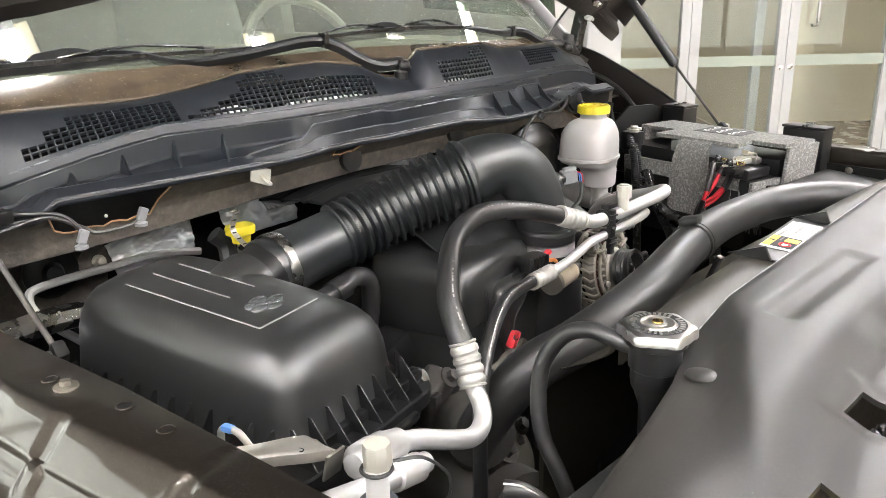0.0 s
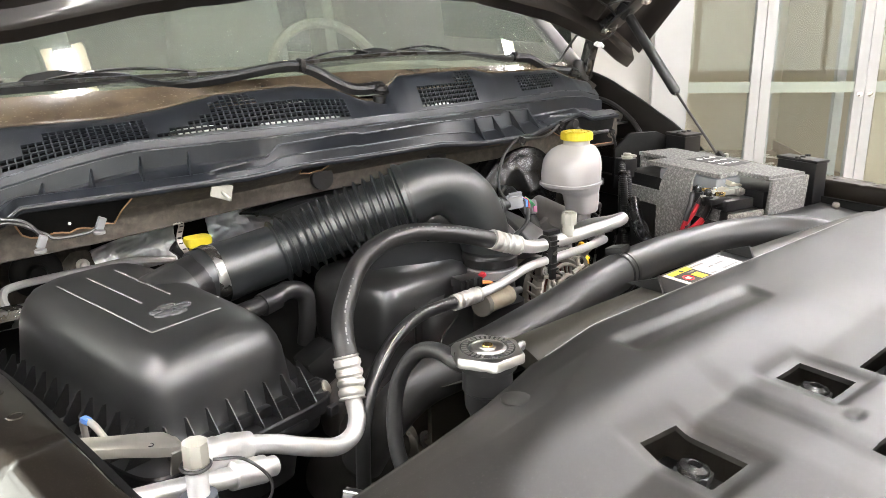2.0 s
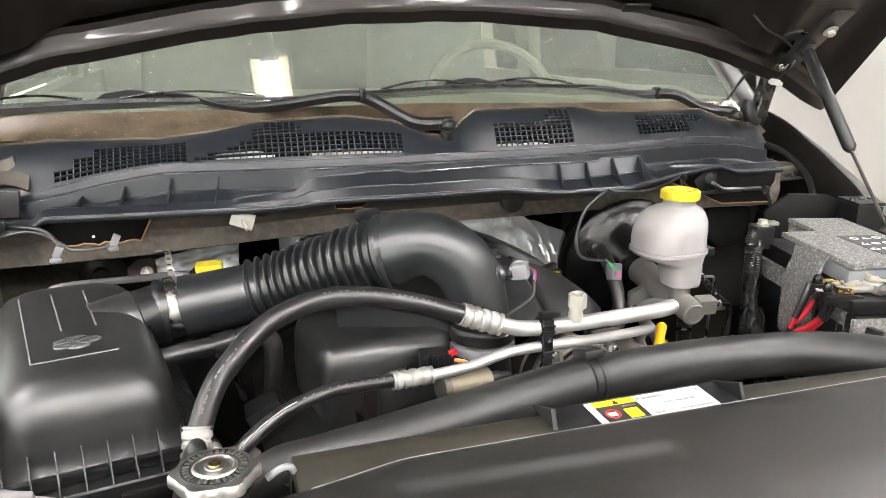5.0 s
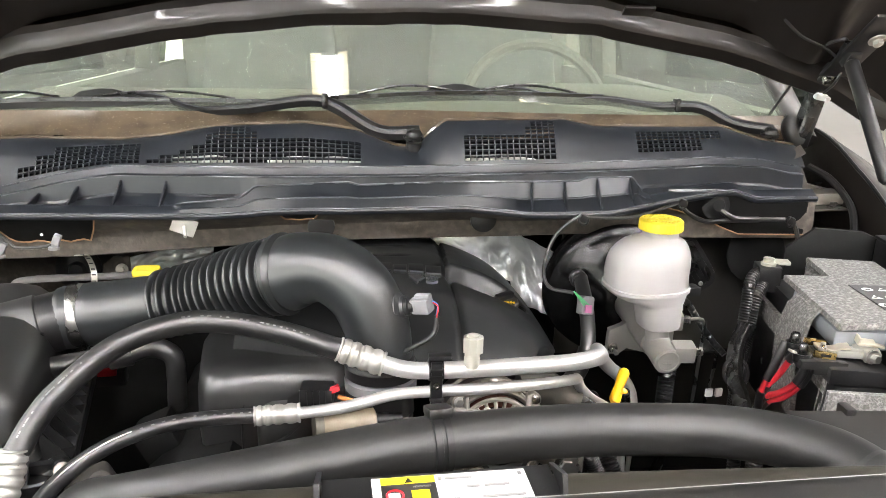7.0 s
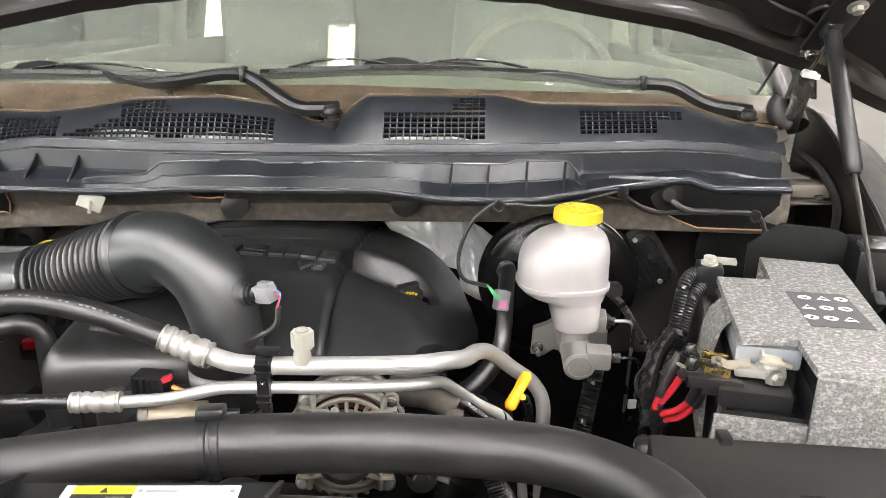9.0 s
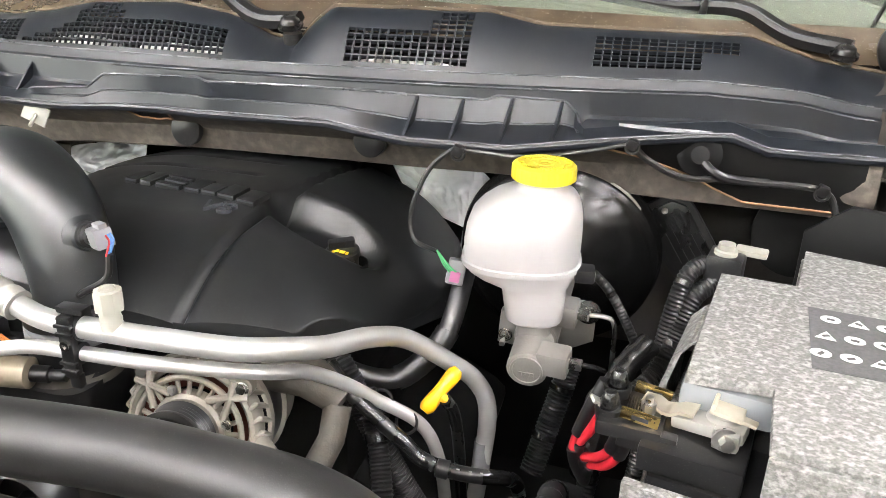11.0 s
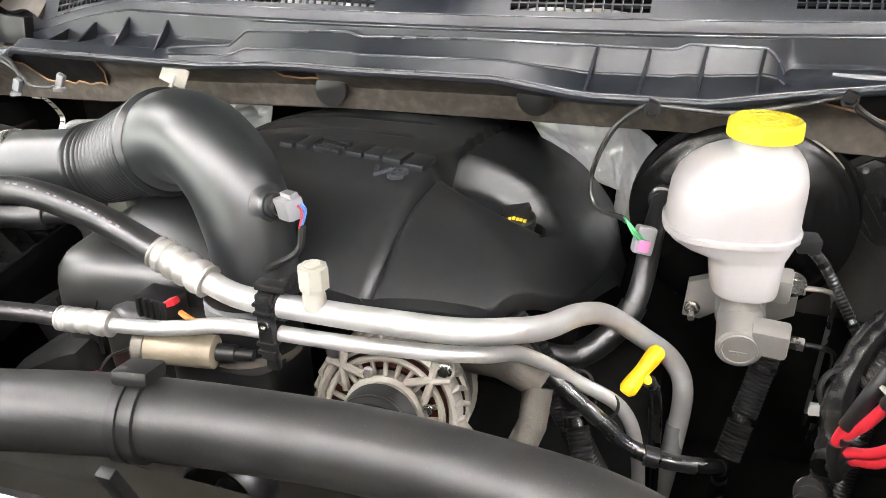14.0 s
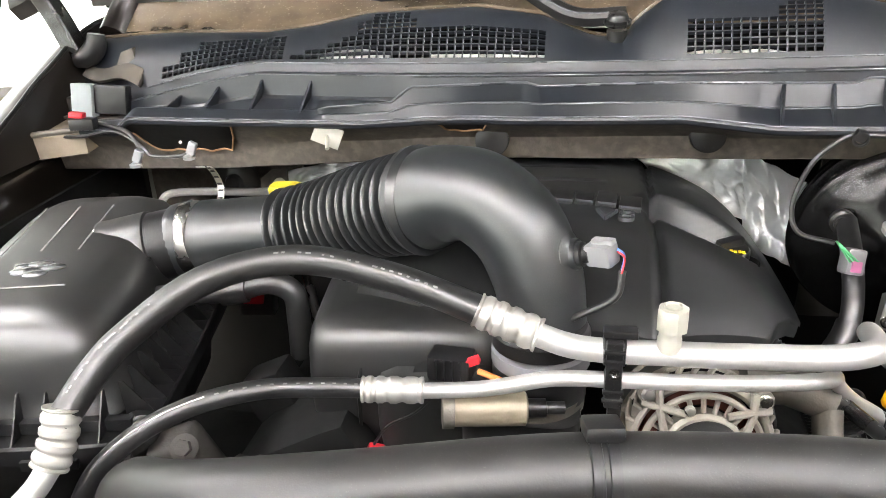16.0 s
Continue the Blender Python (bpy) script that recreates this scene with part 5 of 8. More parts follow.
def raised_text(body, at, size, turn, parent, mat, height=0.002, name="lettering", normal_tilt=0):
    cu = bpy.data.curves.new(name, "FONT")
    cu.body, cu.size, cu.extrude, cu.align_x = body, size, height / 2, "CENTER"
    tmp = bpy.data.objects.new("tmp", cu)
    dg = bpy.context.evaluated_depsgraph_get()
    me = bpy.data.meshes.new_from_object(tmp.evaluated_get(dg))
    bpy.data.objects.remove(tmp)
    bpy.data.curves.remove(cu)
    s = Shape()
    mt = Matrix.Translation(at) @ pose(0, 0, 0, normal_tilt, 0, turn)
    s.add([mt @ v.co for v in me.vertices], [list(p.vertices) for p in me.polygons])
    bpy.data.meshes.remove(me)
    return part(name, s, mat, parent)


# raised blocks of the moulded word: each is x from, x to, how far back it starts, how long it is
for x0, x1, back, long in ((0.0102, 0.0332, 0, 0.034), (-0.0139, 0.0074, 0, 0.034), (-0.0361, -0.0168, 0, 0.026), (-0.0581, -0.0384, 0, 0.034), (-0.0990, -0.0660, 0, 0.008), (-0.0960, -0.0660, 0.014, 0.007), (-0.0990, -0.0660, 0.027, 0.007), (-0.1200, -0.1050, 0, 0.034), (-0.1420, -0.1250, 0, 0.034)):
    x = (x0 + x1) / 2
    y = 0.8465 - 0.085 * x + back
    z = cover_z(x, y)
    part("letter_block", Shape().box((x, y + long / 2, z + 0.0025), (x1 - x0, long, 0.007), (0, 3, -5), 0.0010), COVER_PLASTIC, ecover)
    if back < 0.02:
        # Paler front strip paints the light that letter edges catch.
        part("letter_edge", Shape().box((x, y - 0.0004, z + 0.0045), (x1 - x0 - 0.002, 0.0016, 0.0026), (0, 3, -5), 0.0005), EDGE_PLASTIC, ecover, "pale letter edge, light on it put into the colour")
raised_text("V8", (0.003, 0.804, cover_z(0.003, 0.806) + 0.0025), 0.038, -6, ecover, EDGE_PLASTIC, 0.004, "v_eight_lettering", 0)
for x in (-0.06, 0.03):
    part("rear_tab", Shape().box((x, 1.125, cover_z(x, 1.12) + 0.002), (0.02, 0.01, 0.006), (0, 0, 0), 0.002), COVER_PLASTIC, ecover)

oil = thing("oil_filler_cap", (OILX, OILY, 1.13), "black oil filler cap with a yellow symbol", "cap")
part("cap", Shape().lathe((OILX, OILY, 1.125), (0, -0.15, 1), [(-0.01, 0.017), (0.006, 0.017), (0.008, 0.019), (0.016, 0.019), (0.018, 0.017), (0.019, 0.001)], 28), BLACK_PLASTIC, oil)
part("grip", Shape().box((OILX - 0.002, OILY, 1.147), (0.030, 0.011, 0.011), (8, -6, 25), 0.003), BLACK_PLASTIC, oil)
for k in range(5):
    part("symbol", Shape().box((OILX - 0.006 + 0.004 * k, OILY - 0.014 + (0.002 if k in (1, 2) else 0), 1.1425 + 0.0007 * (k % 2)), (0.003, 0.0045, 0.0012), (9, 0, 0)), LABEL_YELLOW, oil, "yellow printed mark")
solid("oil_cap_well", Shape().lathe((OILX + 0.008, OILY - 0.004, 1.128), (0, 0, 1), [(-0.02, 0.021), (0.0, 0.022), (0.0005, 0.0205), (-0.006, 0.020)], 26, cap=False), BAY_BLACK, "dark well round the oil filler", "well")

# ---- brake reservoir, master cylinder and booster ----
res = thing("brake_reservoir", (0.345, 0.84, 1.11), "translucent white brake fluid reservoir with a yellow cap", "reservoir")
sec = [(1.110, 0.353, 0.828, 0.026, 0.026), (1.112, 0.353, 0.828, 0.0285, 0.0285), (1.115, 0.353, 0.828, 0.0295, 0.030), (1.143, 0.351, 0.830, 0.0325, 0.034), (1.148, 0.349, 0.832, 0.0345, 0.0355), (1.151, 0.346, 0.834, 0.040, 0.0385), (1.156, 0.339, 0.838, 0.0495, 0.045), (1.161, 0.335, 0.841, 0.0555, 0.050),
       (1.166, 0.334, 0.842, 0.0575, 0.052), (1.167, 0.334, 0.842, 0.0605, 0.055), (1.172, 0.334, 0.842, 0.0605, 0.055), (1.173, 0.334, 0.842, 0.0580, 0.0525), (1.190, 0.334, 0.842, 0.0578, 0.0520), (1.205, 0.335, 0.842, 0.0572, 0.0515),
       (1.217, 0.337, 0.843, 0.0548, 0.0500), (1.226, 0.340, 0.844, 0.0500, 0.0465), (1.234, 0.344, 0.845, 0.0430, 0.0415), (1.2395, 0.348, 0.845, 0.0350, 0.0350), (1.2425, 0.350, 0.845, 0.0270, 0.0270), (1.2445, 0.350, 0.845, 0.0240, 0.0240), (1.2545, 0.350, 0.845, 0.0238, 0.0238)]


def fluted(ring, cx, cy, z):
    """Shallow upright flutes on the tank's belly."""
    a = 0.014 * smooth(1.172, 1.178, z) * smooth(1.212, 1.195, z)
    return [(cx + (p[0] - cx) * (1 + a * math.cos(7 * math.atan2(p[1] - cy, p[0] - cx))), cy + (p[1] - cy) * (1 + a * math.cos(7 * math.atan2(p[1] - cy, p[0] - cx))), p[2]) for p in ring]


part("tank", Shape().rings([fluted(rounded(cx, cy, hx, hy, z, 2.7, 84, 8), cx, cy, z) for z, cx, cy, hx, hy in sec]), WHITE_PLASTIC, res, "milky translucent tank", sharp=60)
cap = Shape().rings([[(0.350 + r * (1 + (0.02 * (k % 2) if 0 < i < 4 else 0)) * math.cos(2 * math.pi * k / 72), 0.845 + r * (1 + (0.02 * (k % 2) if 0 < i < 4 else 0)) * math.sin(2 * math.pi * k / 72), z) for k in range(72)]
                     for i, (r, z) in enumerate(((0.0295, 1.2525), (0.0312, 1.2535), (0.0312, 1.2630), (0.0308, 1.2665), (0.0290, 1.2685), (0.0262, 1.2690), (0.0257, 1.2680), (0.0205, 1.2680), (0.0200, 1.2690), (0.0150, 1.2690), (0.0146, 1.2680), (0.0105, 1.2680), (0.0100, 1.2690), (0.0055, 1.2690), (0.0050, 1.2680), (0.001, 1.2680)))])
part("cap", cap, YELLOW, res, "yellow screw cap with moulded rings", sharp=30)
for k in range(26):
    q = 2 * math.pi * k / 26
    if k % 13 in (0, 12):
        continue
    part("cap_mark", Shape().box((0.350 + 0.0228 * math.cos(q), 0.845 + 0.0228 * math.sin(q), 1.2690), (0.0040, 0.0022, 0.0012), (0, 0, math.degrees(q))), YELLOW, res)
part("level_port", Shape().box((0.400, 0.83, 1.164), (0.02, 0.022, 0.014), (0, 0, 8), 0.003), BLACK_PLASTIC, res, "black level sensor plug")

mc = thing("brake_master_cylinder", (0.356, 0.85, 1.05), "grey cast master cylinder with two ports and a mounting ear", "master cylinder")
A, Bp = V3((0.356, 0.783, 1.072)), V3((0.356, 0.965, 1.098))
d = (Bp - A).normalized()
part("barrel", Shape().lathe(A, d, [(0, 0.018), (0.0015, 0.0205), (0.05, 0.0205), (0.052, 0.023), (0.12, 0.024), (0.19, 0.026)], 30), GREY_CAST, mc)
part("end_plug", Shape().lathe(A, -d, [(0, 0.017), (0.0015, 0.0165), (0.0016, 0.0145), (0.0006, 0.014), (0.0006, 0.001)], 28), GREY_CAST, mc)
for k in range(4):
    part("cast_mark", Shape().box(A - d * 0.0008 + V3((-0.006 + 0.004 * k, 0, -0.004)), (0.0028, 0.001, 0.0045), (8, 0, 0)), GREY_CAST, mc)
part("feed_boss", Shape().lathe((0.354, 0.828, 1.085), (0, 0, 1), [(0, 0.018), (0.02, 0.017), (0.03, 0.015)], 22), GREY_CAST, mc)
for px, py, pz in ((0.381, 0.793, 1.083), (0.381, 0.845, 1.112)):
    part("port_boss", Shape().box((px, py, pz), (0.032, 0.026, 0.026), (8, 0, -6), 0.004), GREY_CAST, mc)
    part("tube_nut", Shape().prism(hexagon(0.0068), 0, 0.014, Matrix.Translation((px + 0.014, py - 0.001, pz)) @ pose(0, 0, 0, 0, 90, -6), 0.001), STEEL, mc, "steel tube nut")
ear = [(-0.052, -0.028), (-0.050, 0.012), (-0.030, 0.02), (-0.012, 0.034), (0.045, 0.034), (0.056, 0.02), (0.056, -0.01), (0.02, -0.03), (-0.02, -0.02), (-0.034, -0.030)]
part("mounting_ear", Shape().prism(ear, -0.006, 0.006, Matrix.Translation((0.356, 0.905, 1.062)) @ pose(0, 0, 0, 90, 0, 0), 0.002), GREY_CAST, mc)
part("stud_nut", bolt((0.313, 0.899, 1.045), (0, -1, 0.1), 0.0065, 0.008, 1.25), STEEL, mc)
part("stud", Shape().tube([(0.313, 0.90, 1.045), (0.313, 0.878, 1.043)], 0.0035, 10), STEEL, mc)
part("stud_nut", bolt((0.404, 0.899, 1.088), (0, -1, 0.1), 0.008, 0.010), STEEL, mc)

boost = thing("brake_booster", (0.352, 1.0, 0.97), "large round glossy black brake booster", "brake booster")
prof = [(0, 0.03), (0.004, 0.045), (0.012, 0.052), (0.02, 0.075), (0.034, 0.098), (0.042, 0.106), (0.048, 0.1125), (0.050, 0.119), (0.054, 0.121), (0.058, 0.119), (0.060, 0.1155), (0.070, 0.1155), (0.072, 0.124), (0.076, 0.126), (0.082, 0.124), (0.10, 0.118), (0.13, 0.09)]
part("shell", Shape().lathe((0.352, 0.955, 1.095), (0, 1, 0.12), prof, 64), BOOSTER, boost, sharp=50)
arc = [V3((0.352 + 0.1185 * math.cos(q), 1.005, 1.101 + 0.1185 * math.sin(q))) for q in [radians(38 + 2 * k) for k in range(24)]]
part("rim_strip", Shape().rings([[p + V3((0, -0.0015, -0.003)), p + V3((0, -0.0015, 0.003)), p + V3((0, 0.004, 0.004)), p + V3((0, 0.004, -0.003))] for p in arc]), CAP_PLASTIC, boost, "pale strip on the rim")
part("check_valve", Shape().lathe((0.268, 0.965, 1.140), (-0.2, -1, 0.1), [(0, 0.014), (0.012, 0.014), (0.014, 0.010), (0.026, 0.010)], 18), BLACK_PLASTIC, boost)

for k, pts in enumerate(([(0.402, 0.792, 1.083), (0.425, 0.79, 1.083), (0.436, 0.80, 1.070), (0.438, 0.81, 1.03), (0.438, 0.83, 0.95)],
                         [(0.402, 0.844, 1.112), (0.425, 0.845, 1.112), (0.434, 0.846, 1.104), (0.436, 0.85, 1.07), (0.436, 0.86, 0.95)])):
    solid("brake_line", Shape().tube(spline(pts, 8), 0.0026, 8), GLOSS_BLACK if k == 0 else STEEL, "thin bent brake line from the master cylinder", "brake line", "brake lines")
for x, z in ((0.432, 1.012), (0.447, 1.012)):
    solid("line_tag", Shape().box((x, 0.80, z), (0.011, 0.004, 0.012), (0, 0, 10)), PAPER, "small white tag on a brake line", "tag", "line tags")

bconn = thing("vacuum_sensor_plug", (0.257, 0.88, 1.11), "grey plug with pink lock and green wires", "plug")
part("plug", Shape().box((0.257, 0.878, 1.125), (0.020, 0.020, 0.028), (-15, 10, 10), 0.003), GREY_PLASTIC, bconn)
part("lock", Shape().box((0.2585, 0.867, 1.123), (0.011, 0.004, 0.012), (-15, 10, 10), 0.001), PINK, bconn, "pink lock")
for k in range(3):
    part("wire", Shape().tube(spline([(0.252 + 0.004 * k, 0.868, 1.128), (0.246 + 0.003 * k, 0.866, 1.136), (0.236, 0.872, 1.150)], 5), 0.0011, 6), GREEN, bconn)
vac = spline([(0.268, 0.95, 1.145), (0.264, 0.90, 1.120), (0.261, 0.866, 1.085), (0.254, 0.848, 1.058), (0.234, 0.83, 1.032), (0.205, 0.815, 1.014), (0.164, 0.80, 1.024), (0.136, 0.79, 1.050), (0.10, 0.80, 1.07)], 8)
solid("vacuum_hose", Shape().tube(vac, 0.0115, 14), RUBBER, "black vacuum hose of the brake booster", "hose")
solid("hose_sleeve", Shape().tube(vac[22:40], [0.0135 + 0.0004 * (i % 2) for i in range(18)], 14), RUBBER, "braided black sleeve on the vacuum hose", "sleeve")

# ---- air conditioning lines ----
hose_pts = [(-0.418, 0.490, 1.122), (-0.404, 0.522, 1.150), (-0.384, 0.547, 1.172), (-0.333, 0.585, 1.205), (-0.262, 0.607, 1.218), (-0.180, 0.608, 1.206), (-0.093, 0.598, 1.180)]
acline = thing("suction_line", (-0.1, 0.56, 0.95), "black rubber and bare aluminium air conditioning line", "refrigerant line")
H = spline(hose_pts, 12)
part("hose", Shape().tube(H, 0.0124, 20), RUBBER, acline, "thick black rubber hose with white print")


def crimp(pts, r):
    """A crimped sleeve along a short run of points, with squeezed rings."""
    dense = spline(pts, 16)
    n = len(dense)
    return Shape().tube(dense, [r * (1.0 - 0.13 * max(0, math.sin(2 * math.pi * (4.6 * i / n))) ** 0.7 if 0.06 < i / n < 0.93 else 0.98) for i in range(n)], 24)


part("crimp_sleeve", crimp([(-0.417, 0.497, 1.134), (-0.419, 0.487, 1.112), (-0.424, 0.476, 1.092)], 0.0150), CRIMP_METAL, acline, "crimped aluminium sleeve")
part("crimp_sleeve", crimp([(-0.108, 0.598, 1.186), (-0.085, 0.597, 1.177), (-0.058, 0.594, 1.168)], 0.0145), CRIMP_METAL, acline, "crimped aluminium sleeve")
ac_pts = [(-0.065, 0.595, 1.170), (-0.026, 0.591, 1.161), (0.037, 0.590, 1.161), (0.098, 0.586, 1.165), (0.155, 0.586, 1.168), (0.186, 0.600, 1.166), (0.206, 0.640, 1.150), (0.222, 0.700, 1.130), (0.240, 0.752, 1.104), (0.270, 0.792, 1.064), (0.300, 0.808, 1.034), (0.315, 0.806, 1.000), (0.312, 0.798, 0.93), (0.305, 0.79, 0.86)]
part("pipe", Shape().tube(spline(ac_pts, 8), 0.0098, 20), ALUMINIUM, acline, "bent bare aluminium pipe")
part("pipe_sticker", Shape().tube([V3((0.3135, 0.802, 0.965)), V3((0.312, 0.798, 0.93))], 0.0101, 20, cap=False), GREY_PLASTIC, acline, "small printed sticker")
part("service_stub", Shape().lathe((0.040, 0.588, 1.166), (0, -0.05, 1), [(0, 0.0092), (0.010, 0.0092), (0.011, 0.0085), (0.018, 0.0085)], 18), CAP_PLASTIC, acline)
low_pts = [(-0.423, 0.478, 1.094), (-0.430, 0.460, 1.080), (-0.444, 0.447, 1.070), (-0.470, 0.438, 1.070), (-0.504, 0.438, 1.083), (-0.537, 0.442, 1.097), (-0.572, 0.440, 1.108), (-0.606, 0.432, 1.115)]
part("lower_pipe", Shape().tube(spline(low_pts, 8), 0.0094, 20), ALUMINIUM, acline, "bent bare aluminium pipe")
part("joint", Shape().tube([(-0.560, 0.441, 1.104), (-0.562, 0.441, 1.105), (-0.578, 0.439, 1.110), (-0.580, 0.439, 1.110), (-0.615, 0.430, 1.116), (-0.617, 0.430, 1.117)], [0.0095, 0.0135, 0.0135, 0.0150, 0.0150, 0.010], 22), ALUMINIUM, acline)
# printed marks along the hose
for k in range(len(H) - 1):
    q = k / len(H)
    if (0.05 < q < 0.40 or 0.62 < q < 0.93) and random.random() < 0.75:
        t = (H[k + 1] - H[k]).normalized()
        out = (V3((-0.05, -0.6, 0.75)) - t * t.dot(V3((-0.05, -0.6, 0.75)))).normalized()
        s2 = t.cross(out)
        a = H[k] + out * 0.01245
        w = random.uniform(0.0018, 0.0045)
        part("print_mark", Shape().add([a - s2 * 0.0008, a + s2 * 0.0008, a + s2 * 0.0008 + t * w, a - s2 * 0.0008 + t * w, a - s2 * 0.0008 - out * 0.001, a + s2 * 0.0008 - out * 0.001, a + s2 * 0.0008 + t * w - out * 0.001, a - s2 * 0.0008 + t * w - out * 0.001],
                                       [(0, 1, 2, 3), (0, 4, 5, 1), (2, 6, 7, 3), (1, 5, 6, 2), (0, 3, 7, 4)]), GREY_INK, acline)

liq = thing("liquid_line", (-0.1, 0.55, 0.95), "slim black hose and aluminium air conditioning line", "refrigerant line")
sh = spline([(-0.190, 0.575, 1.120), (-0.233, 0.565, 1.124), (-0.281, 0.548, 1.128), (-0.330, 0.525, 1.122), (-0.372, 0.503, 1.102), (-0.402, 0.485, 1.070), (-0.415, 0.475, 1.02), (-0.42, 0.47, 0.90)], 10)
part("hose", Shape().tube(sh, 0.0083, 16), RUBBER, liq, "slim black rubber hose with a white line")
part("stripe", Shape().tube([p + V3((0.001, -0.0045, 0.0068)) for p in sh[27:54]], 0.0006, 5), WHITE_INK, liq, "white printed line")
for k in range(3, 26, 2):
    part("print_mark", Shape().tube([sh[k] + V3((0.001, -0.0045, 0.0068)), sh[k].lerp(sh[k + 1], 0.6) + V3((0.001, -0.0045, 0.0068))], 0.0006, 5), GREY_INK, liq)
part("crimp_sleeve", crimp([(-0.200, 0.573, 1.120), (-0.180, 0.575, 1.120), (-0.150, 0.578, 1.120)], 0.0112), CRIMP_METAL, liq, "crimped aluminium sleeve")
sp = [(-0.155, 0.578, 1.119), (-0.108, 0.582, 1.122), (-0.080, 0.584, 1.127), (-0.045, 0.587, 1.134), (0.002, 0.588, 1.136), (0.062, 0.593, 1.135), (0.124, 0.604, 1.133), (0.165, 0.618, 1.130), (0.182, 0.650, 1.115), (0.200, 0.690, 1.083), (0.224, 0.714, 1.054), (0.262, 0.735, 1.020), (0.28, 0.745, 0.97), (0.29, 0.75, 0.88)]
part("pipe", Shape().tube(spline(sp, 8), 0.0066, 16), ALUMINIUM, liq, "slim bare aluminium pipe")

clip = thing("line_clip", (0.0, 0.588, 1.12), "black plastic clip holding the two aluminium pipes", "clip")
part("upper_loop", Shape().tube([(-0.009, 0.592, 1.161), (-0.008, 0.592, 1.161), (0.008, 0.592, 1.161), (0.009, 0.592, 1.161)], [0.0100, 0.0130, 0.0130, 0.0100], 20), BLACK_PLASTIC, clip)
part("lower_loop", Shape().tube([(-0.007, 0.588, 1.136), (-0.006, 0.588, 1.136), (0.006, 0.588, 1.136), (0.007, 0.588, 1.136)], [0.0067, 0.0098, 0.0098, 0.0067], 18), BLACK_PLASTIC, clip)
part("spine", Shape().box((0.0, 0.581, 1.145), (0.013, 0.008, 0.058), (0, 0, 0), 0.002), BLACK_PLASTIC, clip)
part("top_tab", Shape().box((0.004, 0.588, 1.178), (0.026, 0.012, 0.006), (0, 0, 0), 0.0015), BLACK_PLASTIC, clip)
part("foot", Shape().box((0.002, 0.582, 1.113), (0.011, 0.007, 0.014), (0, 0, 0), 0.002), BLACK_PLASTIC, clip)
for z in (1.1235, 1.131, 1.158, 1.166):
    part("grip_ring", Shape().box((0.0, 0.5775, z), (0.016, 0.005, 0.0032), (0, 0, 0), 0.001), BLACK_PLASTIC, clip)
part("rivet", Shape().lathe((0.0, 0.577, 1.148), (0, -1, 0), [(0, 0.0045), (0.002, 0.0045), (0.002, 0.0025), (0.0005, 0.0024), (0.0005, 0.0003)], 14), STEEL, clip)

scap = part("service_cap", Shape().prism([(0.0118 * math.cos(radians(45 * k + 12)), 0.0118 * math.sin(radians(45 * k + 12))) for k in range(8)], 0, 0.018, Matrix.Translation((0.041, 0.587, 1.184)), 0.0022), CAP_PLASTIC, acline, "ivory hexagonal plastic cap")
part("crown", Shape().lathe((0.041, 0.587, 1.2015), (0, 0, 1), [(0, 0.0072), (0.002, 0.007), (0.0025, 0.006), (0.001, 0.0052), (0.001, 0.001)], 16), CAP_PLASTIC, scap)

# connector block by the fender
blk = thing("line_block", (-0.62, 0.415, 1.09), "aluminium joint block and bracket of the air conditioning lines", "joint block")

def plate_point(u, v):
    """A pressed strip from the fender to the joint, v across it: rolled rear edge, flat web, front edge turned down."""
    a, b = V3((-0.690, 0.490, 1.134)), V3((-0.606, 0.492, 1.1115))
    prof = [(0.013, -0.005), (0.013, 0.0015), (0.0105, 0.0035), (0.007, 0.0015), (0.003, 0.0), (-0.010, -0.001), (-0.0135, -0.003), (-0.0145, -0.010)]
    k = v * 7
    i = min(int(k), 6)
    across = prof[i][0] * (1 - k + i) + prof[i + 1][0] * (k - i)
    lift = prof[i][1] * (1 - k + i) + prof[i + 1][1] * (k - i)
    wide = 0.72 + 0.38 * smooth(0.25, 0.7, u)
    p = a.lerp(b, u)
    return (p.x - 0.25 * across * wide, p.y + across * wide - 0.010 * u, p.z + lift - 0.006 * smooth(0.85, 1.0, u))


part("bracket", Shape().grid(plate_point, 24, 14, (0, 0, -0.002)), BRACKET_METAL, blk, "pressed metal bracket with a rolled edge", sharp=40)
part("bracket_leg", Shape().box((-0.617, 0.461, 1.103), (0.022, 0.0028, 0.026), (14, 0, 10), 0.001), BRACKET_METAL, blk, "leg bent down from the bracket")
part("bracket_hole", Shape().lathe((-0.6385, 0.4765, 1.1190), (0.1, 0, 1), [(-0.002, 0.0034), (0.0008, 0.0034), (0.0008, 0.0026), (0.0002, 0.0024), (0.0002, 0.0002)], 16), BAY_BLACK, blk)
part("heavy_sleeve", Shape().tube([(-0.594, 0.436, 1.112), (-0.595, 0.436, 1.112), (-0.614, 0.430, 1.1155), (-0.622, 0.428, 1.117)], [0.013, 0.0160, 0.0160, 0.0100], 26), ALUMINIUM, blk, "thick aluminium sleeve")
part("second_pipe", Shape().tube(spline([(-0.545, 0.425, 1.085), (-0.60, 0.415, 1.098), (-0.66, 0.42, 1.105), (-0.72, 0.44, 1.10)], 6), 0.0095, 18), ALUMINIUM, blk)
part("front_pipe", Shape().tube(spline([(-0.63, 0.40, 1.085), (-0.60, 0.372, 1.082), (-0.56, 0.355, 1.070), (-0.53, 0.345, 1.04)], 6), 0.0088, 18), ALUMINIUM, blk)
